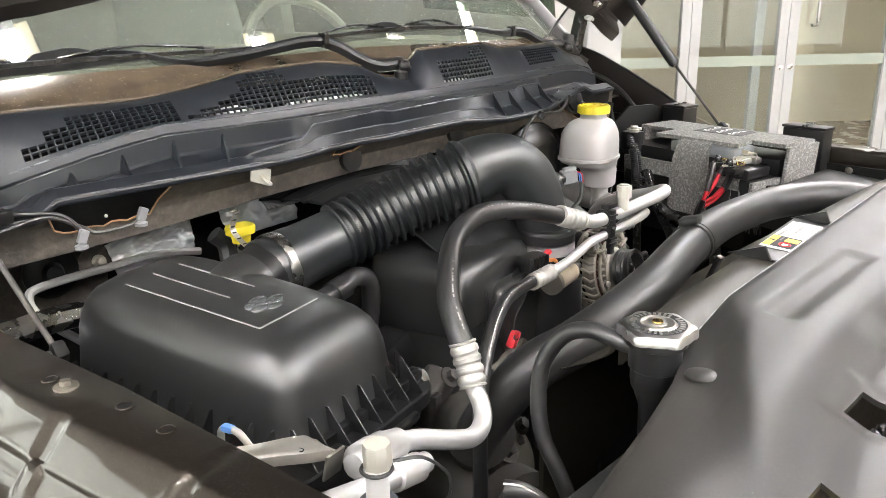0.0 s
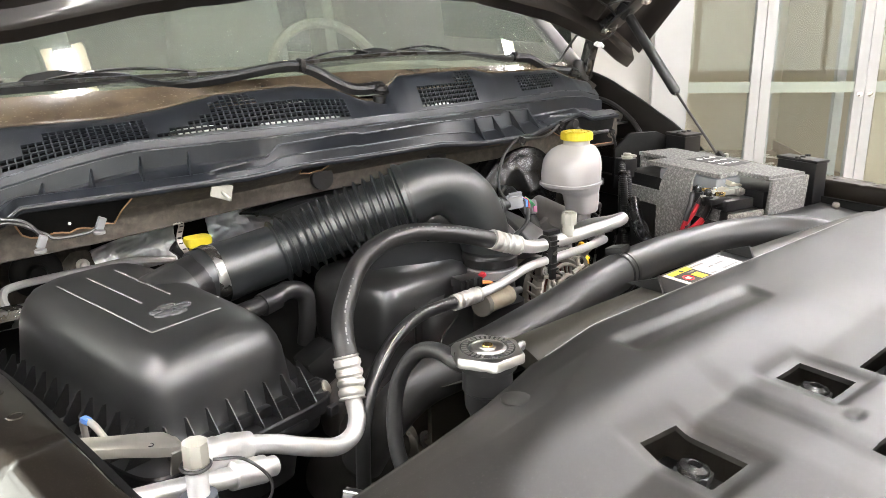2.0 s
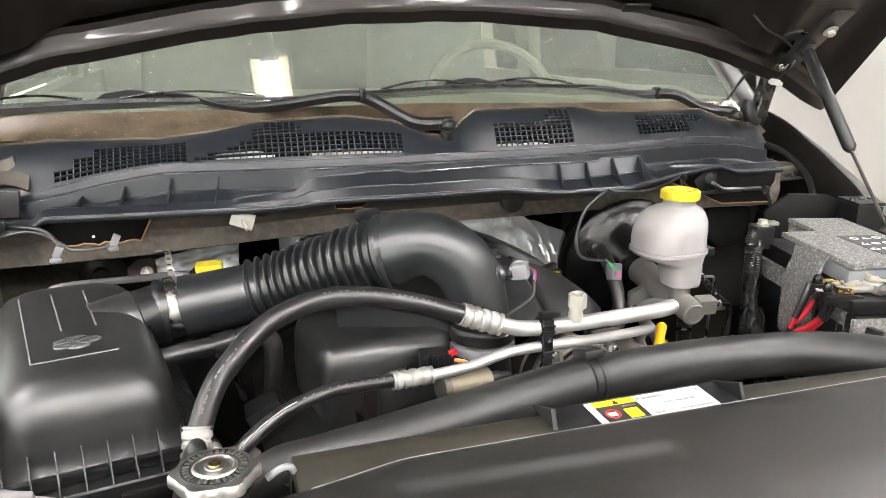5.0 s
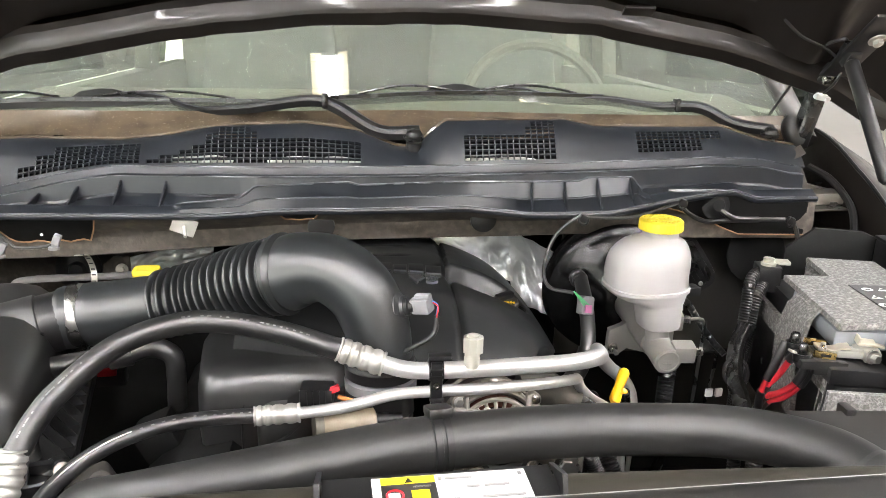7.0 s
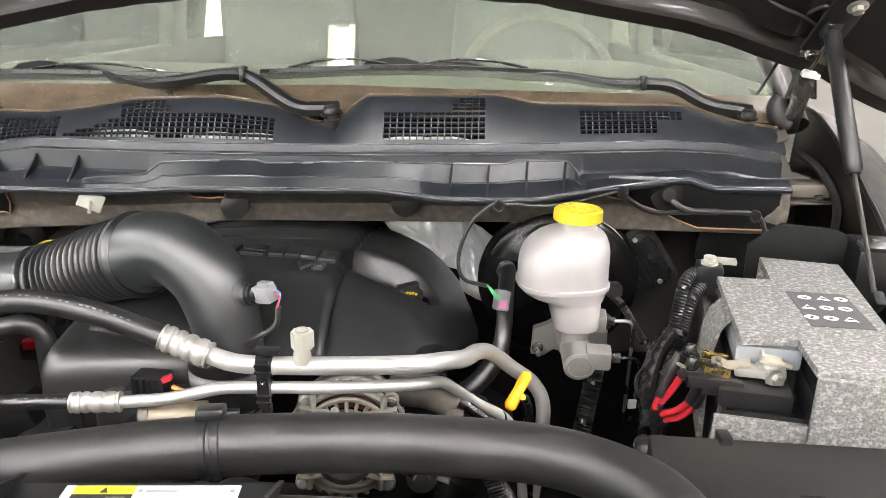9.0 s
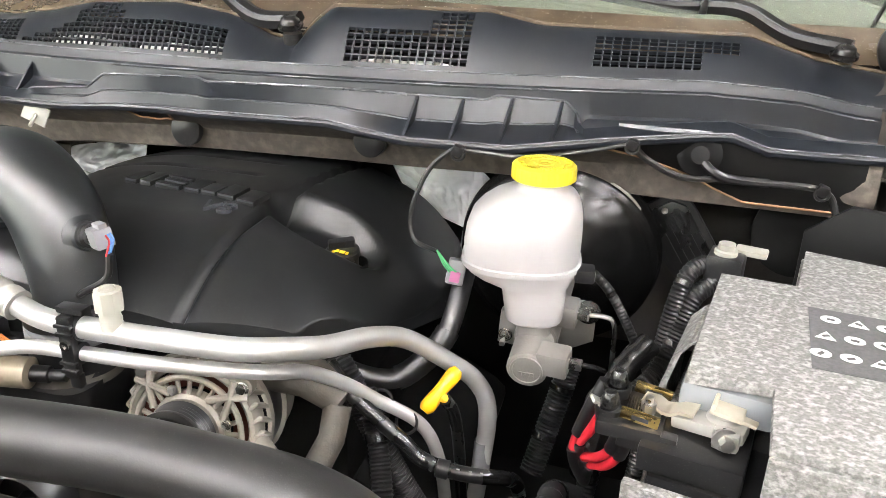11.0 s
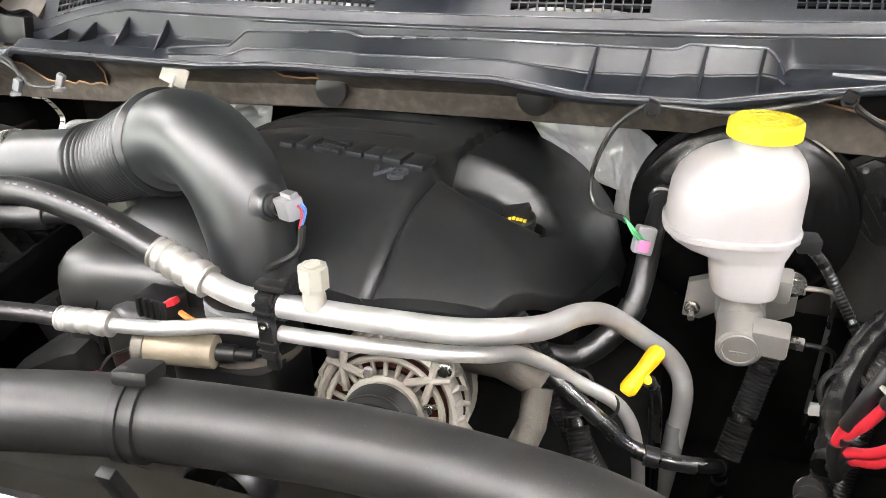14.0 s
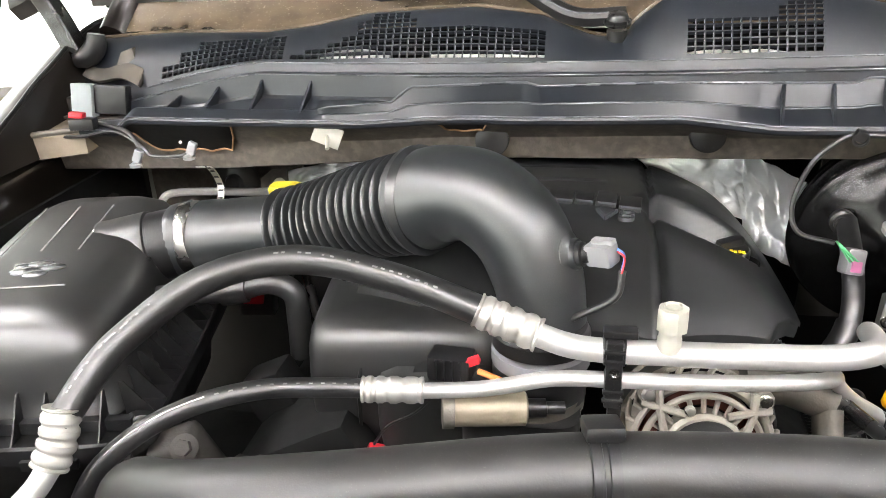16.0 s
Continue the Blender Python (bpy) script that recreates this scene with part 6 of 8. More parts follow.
part("union", Shape().tube([(-0.556, 0.423, 1.087), (-0.557, 0.423, 1.087), (-0.590, 0.417, 1.096), (-0.591, 0.417, 1.096)], [0.0095, 0.013, 0.013, 0.0095], 20), ALUMINIUM, blk)
lc = part("service_cap", Shape().prism([(0.0110 * math.cos(radians(45 * k)), 0.0110 * math.sin(radians(45 * k))) for k in range(8)], 0, 0.020, Matrix.Translation((-0.629, 0.390, 1.138)), 0.0025), CAP_PLASTIC, blk, "ivory plastic service cap")
part("neck", Shape().lathe((-0.630, 0.390, 1.105), (0, 0, 1), [(0, 0.0090), (0.04, 0.0090)], 20), PAPER, lc)
part("tether_ring", Shape().tube([V3((-0.630 + 0.0118 * math.cos(q), 0.390 + 0.0118 * math.sin(q), 1.136)) for q in [2 * math.pi * k / 24 for k in range(24)]], 0.0016, 6, wrap=True), RUBBER, lc)
part("collar", Shape().lathe((-0.630, 0.390, 1.100), (0, 0, 1), [(0, 0.0150), (0.008, 0.0150), (0.009, 0.0125)], 20), SLATE_PLASTIC, lc)
part("tether", Shape().tube(spline([(-0.617, 0.386, 1.138), (-0.595, 0.375, 1.135), (-0.578, 0.365, 1.115), (-0.580, 0.365, 1.095), (-0.595, 0.375, 1.085)], 8), 0.0014, 6), RUBBER, lc)
solid("blue_cap_ring", Shape().tube(spline([(-0.678, 0.532, 1.118), (-0.680, 0.523, 1.139), (-0.676, 0.506, 1.141), (-0.668, 0.500, 1.124)], 8), 0.0032, 10), CAP_PLASTIC, "pale plastic loop with a blue tag by the fender", "loop")
solid("blue_tag", Shape().box((-0.679, 0.515, 1.1425), (0.007, 0.012, 0.006), (0, 0, 15), 0.002), BLUE, "small blue plastic tag beside the fender", "tag")


# ---- battery, rotated a little in the bay ----
BAT = Matrix.Translation((0.59, 0.70, 0)) @ pose(0, 0, 0, 0, 0, -11.5)


def bat(s):
    s.v = [tuple(BAT @ V3(p)) for p in s.v]
    return s


battery = thing("battery", (0.59, 0.70, 1.0), "black car battery wrapped in a grey felt cover", "battery")
part("case", bat(Shape().box((-0.006, 0.009, 1.062), (0.172, 0.312, 0.142), (0, 0, 0), 0.006)), BLACK_PLASTIC, battery)
part("case_top", bat(Shape().prism([(-0.080, -0.078), (-0.016, -0.082), (-0.016, -0.156), (0.080, -0.156), (0.080, 0.165), (-0.080, 0.165)], 1.132, 1.164, None, 0.003)), BLACK_PLASTIC, battery)
part("grey_top", bat(Shape().box((-0.050, -0.026, 1.174), (0.066, 0.152, 0.024), (0, 0, 0), 0.005)), LID_GREY, battery, "blue-grey battery lid")
part("terminal_shelf", bat(Shape().box((-0.064, -0.113, 1.144), (0.070, 0.066, 0.020), (0, 0, 0), 0.003)), BLACK_PLASTIC, battery)
cover_poly = [(-0.022, 0.182), (0.076, 0.176), (0.078, -0.168), (-0.018, -0.166), (-0.023, -0.097), (-0.080, -0.107), (-0.086, 0.085), (-0.022, 0.090)]
felt = thing("battery_felt_cover", (0.59, 0.70, 1.19), "grey fibrous felt cover over the battery", "felt cover")


part("top_sheet", bat(Shape().prism(cover_poly[::-1], 1.188, 1.196, None, 0.002)), FELT, felt, "speckled felt top with a cut-out")
part("front_flap", bat(Shape().box((0.032, -0.1665, 1.112), (0.100, 0.008, 0.158), (4, 0, 0), 0.002)), FELT, felt)
part("front_band", bat(Shape().box((-0.060, -0.1555, 1.086), (0.088, 0.008, 0.092), (3, 0, 0), 0.002)), FELT, felt)
part("side_band", bat(Shape().box((-0.087, 0.020, 1.090), (0.008, 0.29, 0.100), (0, -3, 0), 0.002)), FELT, felt)
part("back_flap", bat(Shape().box((0.026, 0.172, 1.12), (0.10, 0.008, 0.14), (0, 0, 0), 0.002)), FELT, felt)
tongue = Shape()
tongue.rings([[V3((x, -0.050 - 0.012 * q, z)), V3((x, 0.020 + 0.01 * q, z + 0.002)), V3((x - 0.006, 0.020 + 0.01 * q, z - 0.003)), V3((x - 0.006, -0.050 - 0.012 * q, z - 0.005))]
              for x, z, q in ((-0.070, 1.196, 0), (-0.082, 1.193, 0.1), (-0.092, 1.180, 0.3), (-0.098, 1.155, 0.6), (-0.100, 1.12, 0.9), (-0.099, 1.05, 1.0))])
part("side_tongue", bat(tongue), FELT, felt, "felt tongue folded down over the side")
for k in range(26):
    x = -0.095 + random.uniform(-0.004, 0.004)
    y = random.uniform(-0.175, -0.10)
    q = bat(Shape().tube([(x, y, 1.10 + random.uniform(-0.01, 0.02)), (x - 0.005, y - 0.004, 1.07), (x - 0.004, y - random.uniform(0, 0.012), 1.035)], 0.0007, 4))
    part("fibre_tuft", q, FELT, felt)
lab = bat(Shape().box((0.026, -0.001, 1.1964), (0.066, 0.104, 0.001), (0, 0, 5)))
sign = thing("battery_sign", BAT @ V3((0.028, -0.012, 1.196)), "grey warning label with nine white pictogram shapes", "label")
part("panel", lab, SIGN_FELT, sign)
for i in range(3):
    for j in range(3):
        c = (0.006 + 0.020 * j - 0.002 * i, 0.030 - 0.031 * i + 0.0018 * j)
        if (i + j) % 3 == 1:
            pic = bat(Shape().prism([(c[0] - 0.0075, c[1] - 0.006), (c[0] + 0.0075, c[1] - 0.006), (c[0], c[1] + 0.007)], 1.1974, 1.1978))
        else:
            pic = bat(Shape().prism([(c[0] + 0.0075 * math.cos(radians(20 * k)), c[1] + 0.0062 * math.sin(radians(20 * k))) for k in range(18)], 1.1974, 1.1978))
        part("pictogram", pic, WHITE_INK, sign)
        part("pictogram_mark", bat(Shape().box((c[0], c[1] - 0.001, 1.1979), (0.006, 0.003, 0.0006), (0, 0, 30 * (i - j)))), SIGN_FELT, sign)

term = thing("battery_terminal", (0.51, 0.60, 1.152), "dull cast metal terminal clamp with a bolt", "terminal")
TM = Matrix.Translation((0.509, 0.603, 1.163)) @ pose(0, 0, 0, 0, 0, -18)


def at_clamp(s, m=TM):
    s.v = [tuple(m @ V3(p)) for p in s.v]
    return s


part("clamp", at_clamp(Shape().box((0.002, 0, 0), (0.050, 0.019, 0.010), (0, -4, 0), 0.003)), CRIMP_METAL, term)
part("clamp_jaw", at_clamp(Shape().box((0.016, -0.010, 0.000), (0.018, 0.012, 0.014), (0, 0, 4), 0.003)), CRIMP_METAL, term)
part("clamp_ring", at_clamp(Shape().lathe((0.010, 0.006, -0.006), (0, 0, 1), [(0, 0.0125), (0.012, 0.0125), (0.0135, 0.0105)], 24)), CRIMP_METAL, term)
part("post", at_clamp(Shape().lathe((0.010, 0.006, 0.004), (0, 0, 1), [(0, 0.0085), (0.006, 0.0080), (0.0065, 0.003)], 22)), GREY_CAST, term)
part("flag", at_clamp(Shape().box((0.012, 0.006, 0.0125), (0.021, 0.017, 0.0035), (10, 6, 6), 0.0012)), TIN, term, "square tinned flag")
part("flag_lip", at_clamp(Shape().box((0.002, 0.005, 0.0155), (0.003, 0.016, 0.009), (6, 10, 6), 0.001)), TIN, term)
part("flag_tab", at_clamp(Shape().box((0.026, 0.003, 0.010), (0.012, 0.007, 0.003), (4, 8, 0), 0.001)), TIN, term)
part("lug_bend", at_clamp(Shape().rings([[(x, y0, z), (x, y1, z), (x, y1, z + 0.0025), (x, y0, z + 0.0025)] for x, z, y0, y1 in ((-0.046, 0.003, -0.007, 0.007), (-0.036, 0.003, -0.008, 0.008), (-0.030, 0.000, -0.008, 0.008), (-0.024, 0.001, -0.009, 0.009), (-0.018, 0.005, -0.009, 0.009), (-0.008, 0.006, -0.009, 0.009))])), TIN, term, "bent tinned cable lug")
part("bolt", bolt((0.520, 0.586, 1.164), (0.15, -1, 0), 0.0052, 0.009), STEEL, term)

fuse = thing("fuse_link_block", (0.458, 0.612, 1.148), "black fusible link block with gold strips and two capped studs", "fuse block")
part("base", Shape().box((0.459, 0.611, 1.154), (0.046, 0.050, 0.012), (0, 0, -6), 0.003), BLACK_PLASTIC, fuse)
part("skirt", Shape().box((0.470, 0.590, 1.150), (0.040, 0.010, 0.018), (0, 4, -6), 0.002), BLACK_PLASTIC, fuse)
for k in range(8):
    part("fin", Shape().box((0.4545 + 0.0018 * k, 0.6125 - 0.0003 * k, 1.1625), (0.0008, 0.020, 0.004), (0, 0, -6)), BLACK_PLASTIC, fuse)
for x, y, z in ((0.446, 0.628, 1.166), (0.442, 0.604, 1.162)):
    part("cup", Shape().lathe((x, y, z - 0.008), (0, 0, 1), [(0, 0.0095), (0.007, 0.0105), (0.010, 0.0102), (0.010, 0.0085), (0.004, 0.008)], 22), BLACK_PLASTIC, fuse)
    part("stud_cap", Shape().lathe((x, y, z - 0.004), (0, 0, 1), [(0, 0.0068), (0.010, 0.0068), (0.015, 0.0060), (0.018, 0.0042), (0.0185, 0.0005)], 16), GLOSS_BLACK, fuse)
for x, y, z in ((0.472, 0.6285, 1.1665), (0.4635, 0.5925, 1.1655)):
    part("gold_strip", Shape().box((x, y, z), (0.027, 0.0045, 0.008), (0, 8, -5), 0.0008), GOLD, fuse, "gold-plated fuse strip")
    part("strip_mark", Shape().box((x, y - 0.0024, z), (0.012, 0.0006, 0.0030), (0, 8, -5)), DARK_INK, fuse)
part("nut", bolt((0.469, 0.607, 1.160), (0, 0, 1), 0.0055, 0.010), STEEL, fuse)
part("stud_end", Shape().lathe((0.469, 0.607, 1.170), (0, 0, 1), [(0, 0.003), (0.005, 0.003), (0.006, 0.001)], 12), STEEL, fuse)
part("wire_tag", Shape().box((0.434, 0.608, 1.163), (0.012, 0.010, 0.003), (0, 30, 20), 0.001), CAP_PLASTIC, fuse, "pale crimp tag")

for pts, cut in (([(0.437, 0.633, 1.166), (0.429, 0.631, 1.145), (0.422, 0.633, 1.120), (0.418, 0.637, 1.100), (0.420, 0.644, 1.080), (0.428, 0.655, 1.055)], 17),
                 [[(0.440, 0.612, 1.160), (0.437, 0.619, 1.147), (0.430, 0.626, 1.125), (0.422, 0.636, 1.104), (0.422, 0.646, 1.085), (0.430, 0.658, 1.06)], 7],
                 [[(0.444, 0.602, 1.164), (0.450, 0.606, 1.142), (0.447, 0.614, 1.120), (0.438, 0.628, 1.100), (0.426, 0.642, 1.086), (0.424, 0.656, 1.06)], 15],
                 [[(0.449, 0.601, 1.162), (0.456, 0.606, 1.140), (0.453, 0.615, 1.115), (0.444, 0.631, 1.091), (0.431, 0.646, 1.077), (0.428, 0.66, 1.05)], 15]):
    c = spline(pts, 8)
    cable = thing("battery_cable", pts[-1], "red battery cable with a black boot", "cable", "battery cables")
    part("red_sheath", Shape().tube(c[cut:cut + (9 if cut == 17 else 17)], 0.0040, 12), RED_RUBBER, cable)
    part("boot", Shape().tube(c[:cut + 2], 0.0056, 12), RUBBER, cable, "black rubber boot")
    part("tape_wrap", Shape().tube(c[cut + (8 if cut == 17 else 16):], 0.0052, 12), RUBBER, cable, "black tape wrap")

plate = thing("battery_front_panel", (0.6, 0.45, 1.1), "broad black plastic panel in front of the battery", "panel")
part("panel", Shape().grid(lambda u, v: (0.385 + 0.33 * u - 0.02 * v * (1 - u), 0.530 - 0.20 * v - 0.02 * u, 1.128 - 0.012 * v - 0.01 * (1 - u) * v), 16, 12, 0.05), SHIELD_PLASTIC, plate)
for k in range(3):
    part("moulded_mark", Shape().box((0.505, 0.445 - 0.014 * k, 1.1245 - 0.0009 * k), (0.022 - 0.004 * (k % 2), 0.0022, 0.0012), (4, 0, 0)), SHIELD_PLASTIC, plate)
part("notch_lip", Shape().box((0.455, 0.526, 1.128), (0.012, 0.02, 0.012), (0, 0, 0), 0.002), BLACK_PLASTIC, plate)

hsens = thing("harness_plug", (0.528, 0.86, 1.16), "black harness plug with a pale clip on top", "plug")
part("housing", Shape().box((0.532, 0.862, 1.172), (0.034, 0.036, 0.040), (0, 0, -12), 0.004), BLACK_PLASTIC, hsens)
part("clip", Shape().lathe((0.530, 0.858, 1.192), (0, 0, 1), [(0, 0.011), (0.004, 0.011), (0.005, 0.008), (0.011, 0.008), (0.012, 0.001)], 14), CAP_PLASTIC, hsens, "pale plastic clip")
part("tail", Shape().box((0.555, 0.872, 1.192), (0.03, 0.018, 0.006), (0, 0, -12), 0.002), CAP_PLASTIC, hsens)


def corrugated(pts, r, pitch=0.004, n=12):
    """A split corrugated wire loom."""
    c = spline(pts, 4)
    L = [0.0]
    for a, b in zip(c, c[1:]):
        L.append(L[-1] + (b - a).length)
    k = max(6, int(L[-1] / pitch * 2))
    out = []
    for i in range(k + 1):
        d = L[-1] * i / k
        j = min(max(int(np.searchsorted(L, d)) - 1, 0), len(c) - 2)
        f = (d - L[j]) / max(1e-9, L[j + 1] - L[j])
        out.append(c[j].lerp(c[j + 1], f))
    return Shape().tube(out, [r * (1.0 if i % 2 else 0.86) for i in range(k + 1)], n)


for pts, r in (([(0.526, 0.855, 1.165), (0.505, 0.835, 1.150), (0.492, 0.82, 1.11), (0.478, 0.80, 1.08), (0.452, 0.765, 1.065), (0.438, 0.735, 1.05), (0.428, 0.70, 1.00), (0.42, 0.68, 0.93)], 0.0095),
               ([(0.515, 0.86, 1.18), (0.498, 0.845, 1.172), (0.488, 0.83, 1.14), (0.482, 0.82, 1.09), (0.478, 0.81, 1.02), (0.47, 0.80, 0.92)], 0.009),
               ([(0.405, 0.90, 1.135), (0.425, 0.89, 1.120), (0.445, 0.885, 1.09), (0.462, 0.87, 1.065), (0.475, 0.85, 1.05)], 0.0055),
               ([(0.21, 0.72, 1.06), (0.23, 0.70, 1.01), (0.25, 0.66, 0.96), (0.27, 0.62, 0.90)], 0.011),
               ([(0.392, 0.86, 1.04), (0.386, 0.85, 1.01), (0.376, 0.83, 0.97), (0.366, 0.81, 0.93)], 0.0135),
               ([(0.42, 0.66, 1.03), (0.408, 0.63, 1.055), (0.405, 0.61, 1.06), (0.40, 0.60, 1.02), (0.40, 0.59, 0.93)], 0.011)):
    loom = thing("wire_loom", pts[-1], "black corrugated wire loom with tape bands", "wire loom", "wire looms")
    part("conduit", corrugated(pts, r), BLACK_PLASTIC, loom)
    c = spline(pts, 4)
    for q in (0.3, 0.75):
        j = int(q * (len(c) - 2))
        part("tape_band", Shape().tube([c[j], c[j].lerp(c[j + 1], 0.6)], r * 1.06, 14), GLOSS_BLACK, loom, "shiny black tape band")
solid("taped_harness", Shape().tube(spline([(0.470, 0.79, 1.12), (0.45, 0.77, 1.10), (0.435, 0.74, 1.07), (0.432, 0.71, 1.05), (0.425, 0.68, 1.04)], 8), [0.0120 + 0.0005 * math.sin(i * 1.7) for i in range(33)], 12), GLOSS_BLACK, "harness bundle wrapped in shiny black tape", "harness")
ring = [V3((0.438 + 0.018 * math.cos(q), 0.742 + 0.008 * math.sin(q), 1.072 + 0.018 * math.sin(q))) for q in [2 * math.pi * k / 20 for k in range(20)]]
solid("cable_tie", Shape().tube(ring, 0.0026, 6, wrap=True), BLACK_PLASTIC, "black cable tie round the harness", "cable tie")

# ---- radiator cover, cap, upper hose ----
def shield_back(x):
    return lerp(x, [(-0.70, 0.205), (-0.60, 0.226), (-0.50, 0.243), (-0.43, 0.258), (-0.385, 0.272), (-0.35, 0.284), (-0.25, 0.291), (0, 0.300), (0.35, 0.312), (0.6, 0.300), (0.7, 0.26)])


# openings: centre x, y, half width, half length
HOLES = ((-0.346, 0.115, 0.024, 0.032), (-0.158, 0.112, 0.022, 0.026), (-0.205, 0.012, 0.030, 0.018), (-0.070, 0.072, 0.042, 0.022), (-0.505, 0.104, 0.032, 0.024))


def shield_z(x, y):
    d = shield_back(x) - y
    z = 1.191 - 0.06 * max(0, d - 0.02) - 0.02 * max(0, abs(x) - 0.3) ** 2
    # the bend towards the front, then the raised plateau that carries the openings
    bend = lerp(x, [(-0.45, 0.178), (-0.35, 0.188), (-0.24, 0.197), (-0.14, 0.196), (0.1, 0.190)])
    fade = lerp(x, [(-0.60, 0.85), (-0.452, 1.0), (-0.245, 1.0), (-0.222, 0.80), (-0.15, 0.70), (0.0, 0.25)])
    edge = lerp(x, [(-0.50, 0.105), (-0.40, 0.122), (-0.33, 0.134), (-0.29, 0.145), (-0.235, 0.147), (-0.17, 0.140), (0.3, 0.135)])
    z -= fade * (0.42 * 0.5 * (math.sqrt((bend - y) ** 2 + 0.00012) + (bend - y) - math.sqrt((edge - y) ** 2 + 0.00001) - (edge - y)))
    # the plateau lies nearly level and falls again towards the front
    z += 0.045 * 0.5 * (math.sqrt((edge - y) ** 2 + 0.00001) + (edge - y)) - 0.055 * (math.sqrt((0.065 - y) ** 2 + 0.0001) + (0.065 - y))
    # long moulded channel behind the bend, with a gentle rear wall
    z -= 0.0045 * smooth(0.214, 0.236, y) * smooth(0.262, 0.246, y) * smooth(-0.275, -0.262, x) * smooth(-0.03, -0.045, x)
    # the shoulder falls away towards the side
    side = lerp(y, [(0.0, -0.62), (0.154, -0.495), (0.174, -0.459), (0.209, -0.405), (0.254, -0.30), (0.29, -0.26)])
    q = side - x
    z -= 0.06 * 0.5 * (math.sqrt(q * q + 0.0001) + q)
    z -= 0.12 * 0.5 * (math.sqrt(q * q + 0.0001) + q - math.sqrt((q - 0.06) ** 2 + 0.0001) - (q - 0.06))
    for hx, hy, hw, hl in HOLES[:2]:
        r = max(abs(x - hx) / (hw + 0.014), abs(y - hy) / (hl + 0.014))
        z -= 0.003 * smooth(1.1, 0.8, r)
    z -= 0.004 * smooth(0.012, 0.006, math.hypot(x + 0.197, (y - 0.06) * 1.4))
    z -= 0.0015 * smooth(0.0, 0.006, 0.006 - d) if d < 0.006 else 0
    return z


def shield_y(x, v):
    """v from 0 at the rear edge to 1 at the bend line, then on to 2 at the front edge."""
    b = shield_back(x)
    return b + (0.19 - b) * v if v < 1 else 0.19 - 0.52 * (v - 1)


def shield_point(x, v):
    y = shield_y(x, v)
    return (x, y, shield_z(x, y))


def shield_keep(x, v):
    y = shield_y(x, v)
    return not any(abs(x - hx) < hw and abs(y - hy) < hl for hx, hy, hw, hl in HOLES)


shield_us = sorted({round(-0.72 + 1.42 * i / 260, 4) for i in range(261)} | {round(hx + d * hw, 4) for hx, hy, hw, hl in HOLES for d in (-1, 1)})
shield_vs = sorted({round(j / 34, 4) for j in range(34)} | {round(1 + j / 110, 4) for j in range(111)} | {round(1 + (0.19 - hy + d * hl) / 0.52, 4) for hx, hy, hw, hl in HOLES for d in (-1, 1)})
shield = thing("radiator_cover", (0, 0.0, 1.1), "broad satin black plastic cover over the radiator", "radiator cover")
part("sheet", Shape().grid(shield_point, 0, 0, 0.005, shield_keep, shield_us, shield_vs), SHIELD_PLASTIC, shield, "moulded sheet with rectangular openings and dents", sharp=45)
part("rear_edge_line", Shape().tube([V3((x, shield_back(x) + 0.0005, shield_z(x, shield_back(x)) - 0.0005)) for x in [-0.33 + 0.68 * k / 60 for k in range(61)]], 0.0009, 6), GREY_INK, shield, "pale line along the rear edge")
disc = Shape().lathe((-0.410, 0.243, shield_z(-0.410, 0.243) - 0.001), (0, 0, 1), [(0, 0.013), (0.002, 0.013), (0.003, 0.011), (0.003, 0.001)], 22)
part("push_rivet", disc, SHIELD_PLASTIC, shield)
for hx, hy, hw, hl in HOLES:
    z = shield_z(hx, hy) - 0.013
    well = thing("cover_fastener", (hx, hy, z - 0.01), "black nut and stamped bracket seen through the cover opening", "fastener", "cover fasteners")
    part("floor_plate", Shape().box((hx, hy, z - 0.020), (hw * 2.8, hl * 2.8, 0.006), (0, 0, 0), 0.002), BLACK_PLASTIC, well)
    part("foot", Shape().box((hx + 0.003, hy - 0.008, z - 0.010), (hw * 1.35, hl * 1.7, 0.006), (8, 4, 6), 0.002), BLACK_PLASTIC, well)
    part("lip", Shape().box((hx + 0.003, hy - 0.008 - hl * 0.8, z - 0.008), (hw * 1.35, 0.006, 0.012), (8, 4, 6), 0.002), BLACK_PLASTIC, well)
    part("nut", Shape().prism(hexagon(0.0155), 0, 0.010, Matrix.Translation((hx + 0.004, hy + 0.002, z - 0.008)) @ pose(0, 0, 0, 8, 4, 12), 0.0012), BOX_PLASTIC, well)
    part("collar", Shape().lathe((hx + 0.004, hy + 0.001, z + 0.001), (0.06, -0.12, 1), [(0, 0.0135), (0.004, 0.0115), (0.006, 0.006), (0.0055, 0.0052), (-0.006, 0.005), (-0.006, 0.0005)], 22), GLOSS_BLACK, well)

solid("yellow_tag", Shape().box((-0.512, 0.100, shield_z(-0.505, 0.1) - 0.004), (0.075, 0.044, 0.003), (0, -6, 6), 0.001), YELLOW, "yellow plastic tag under the radiator cover opening", "tag")

radcap = thing("pressure_cap", (-0.399, 0.290, 1.17), "worn bright metal pressure cap with printed ring", "pressure cap")
C = V3((-0.399, 0.290, 1.196))
lobes = []
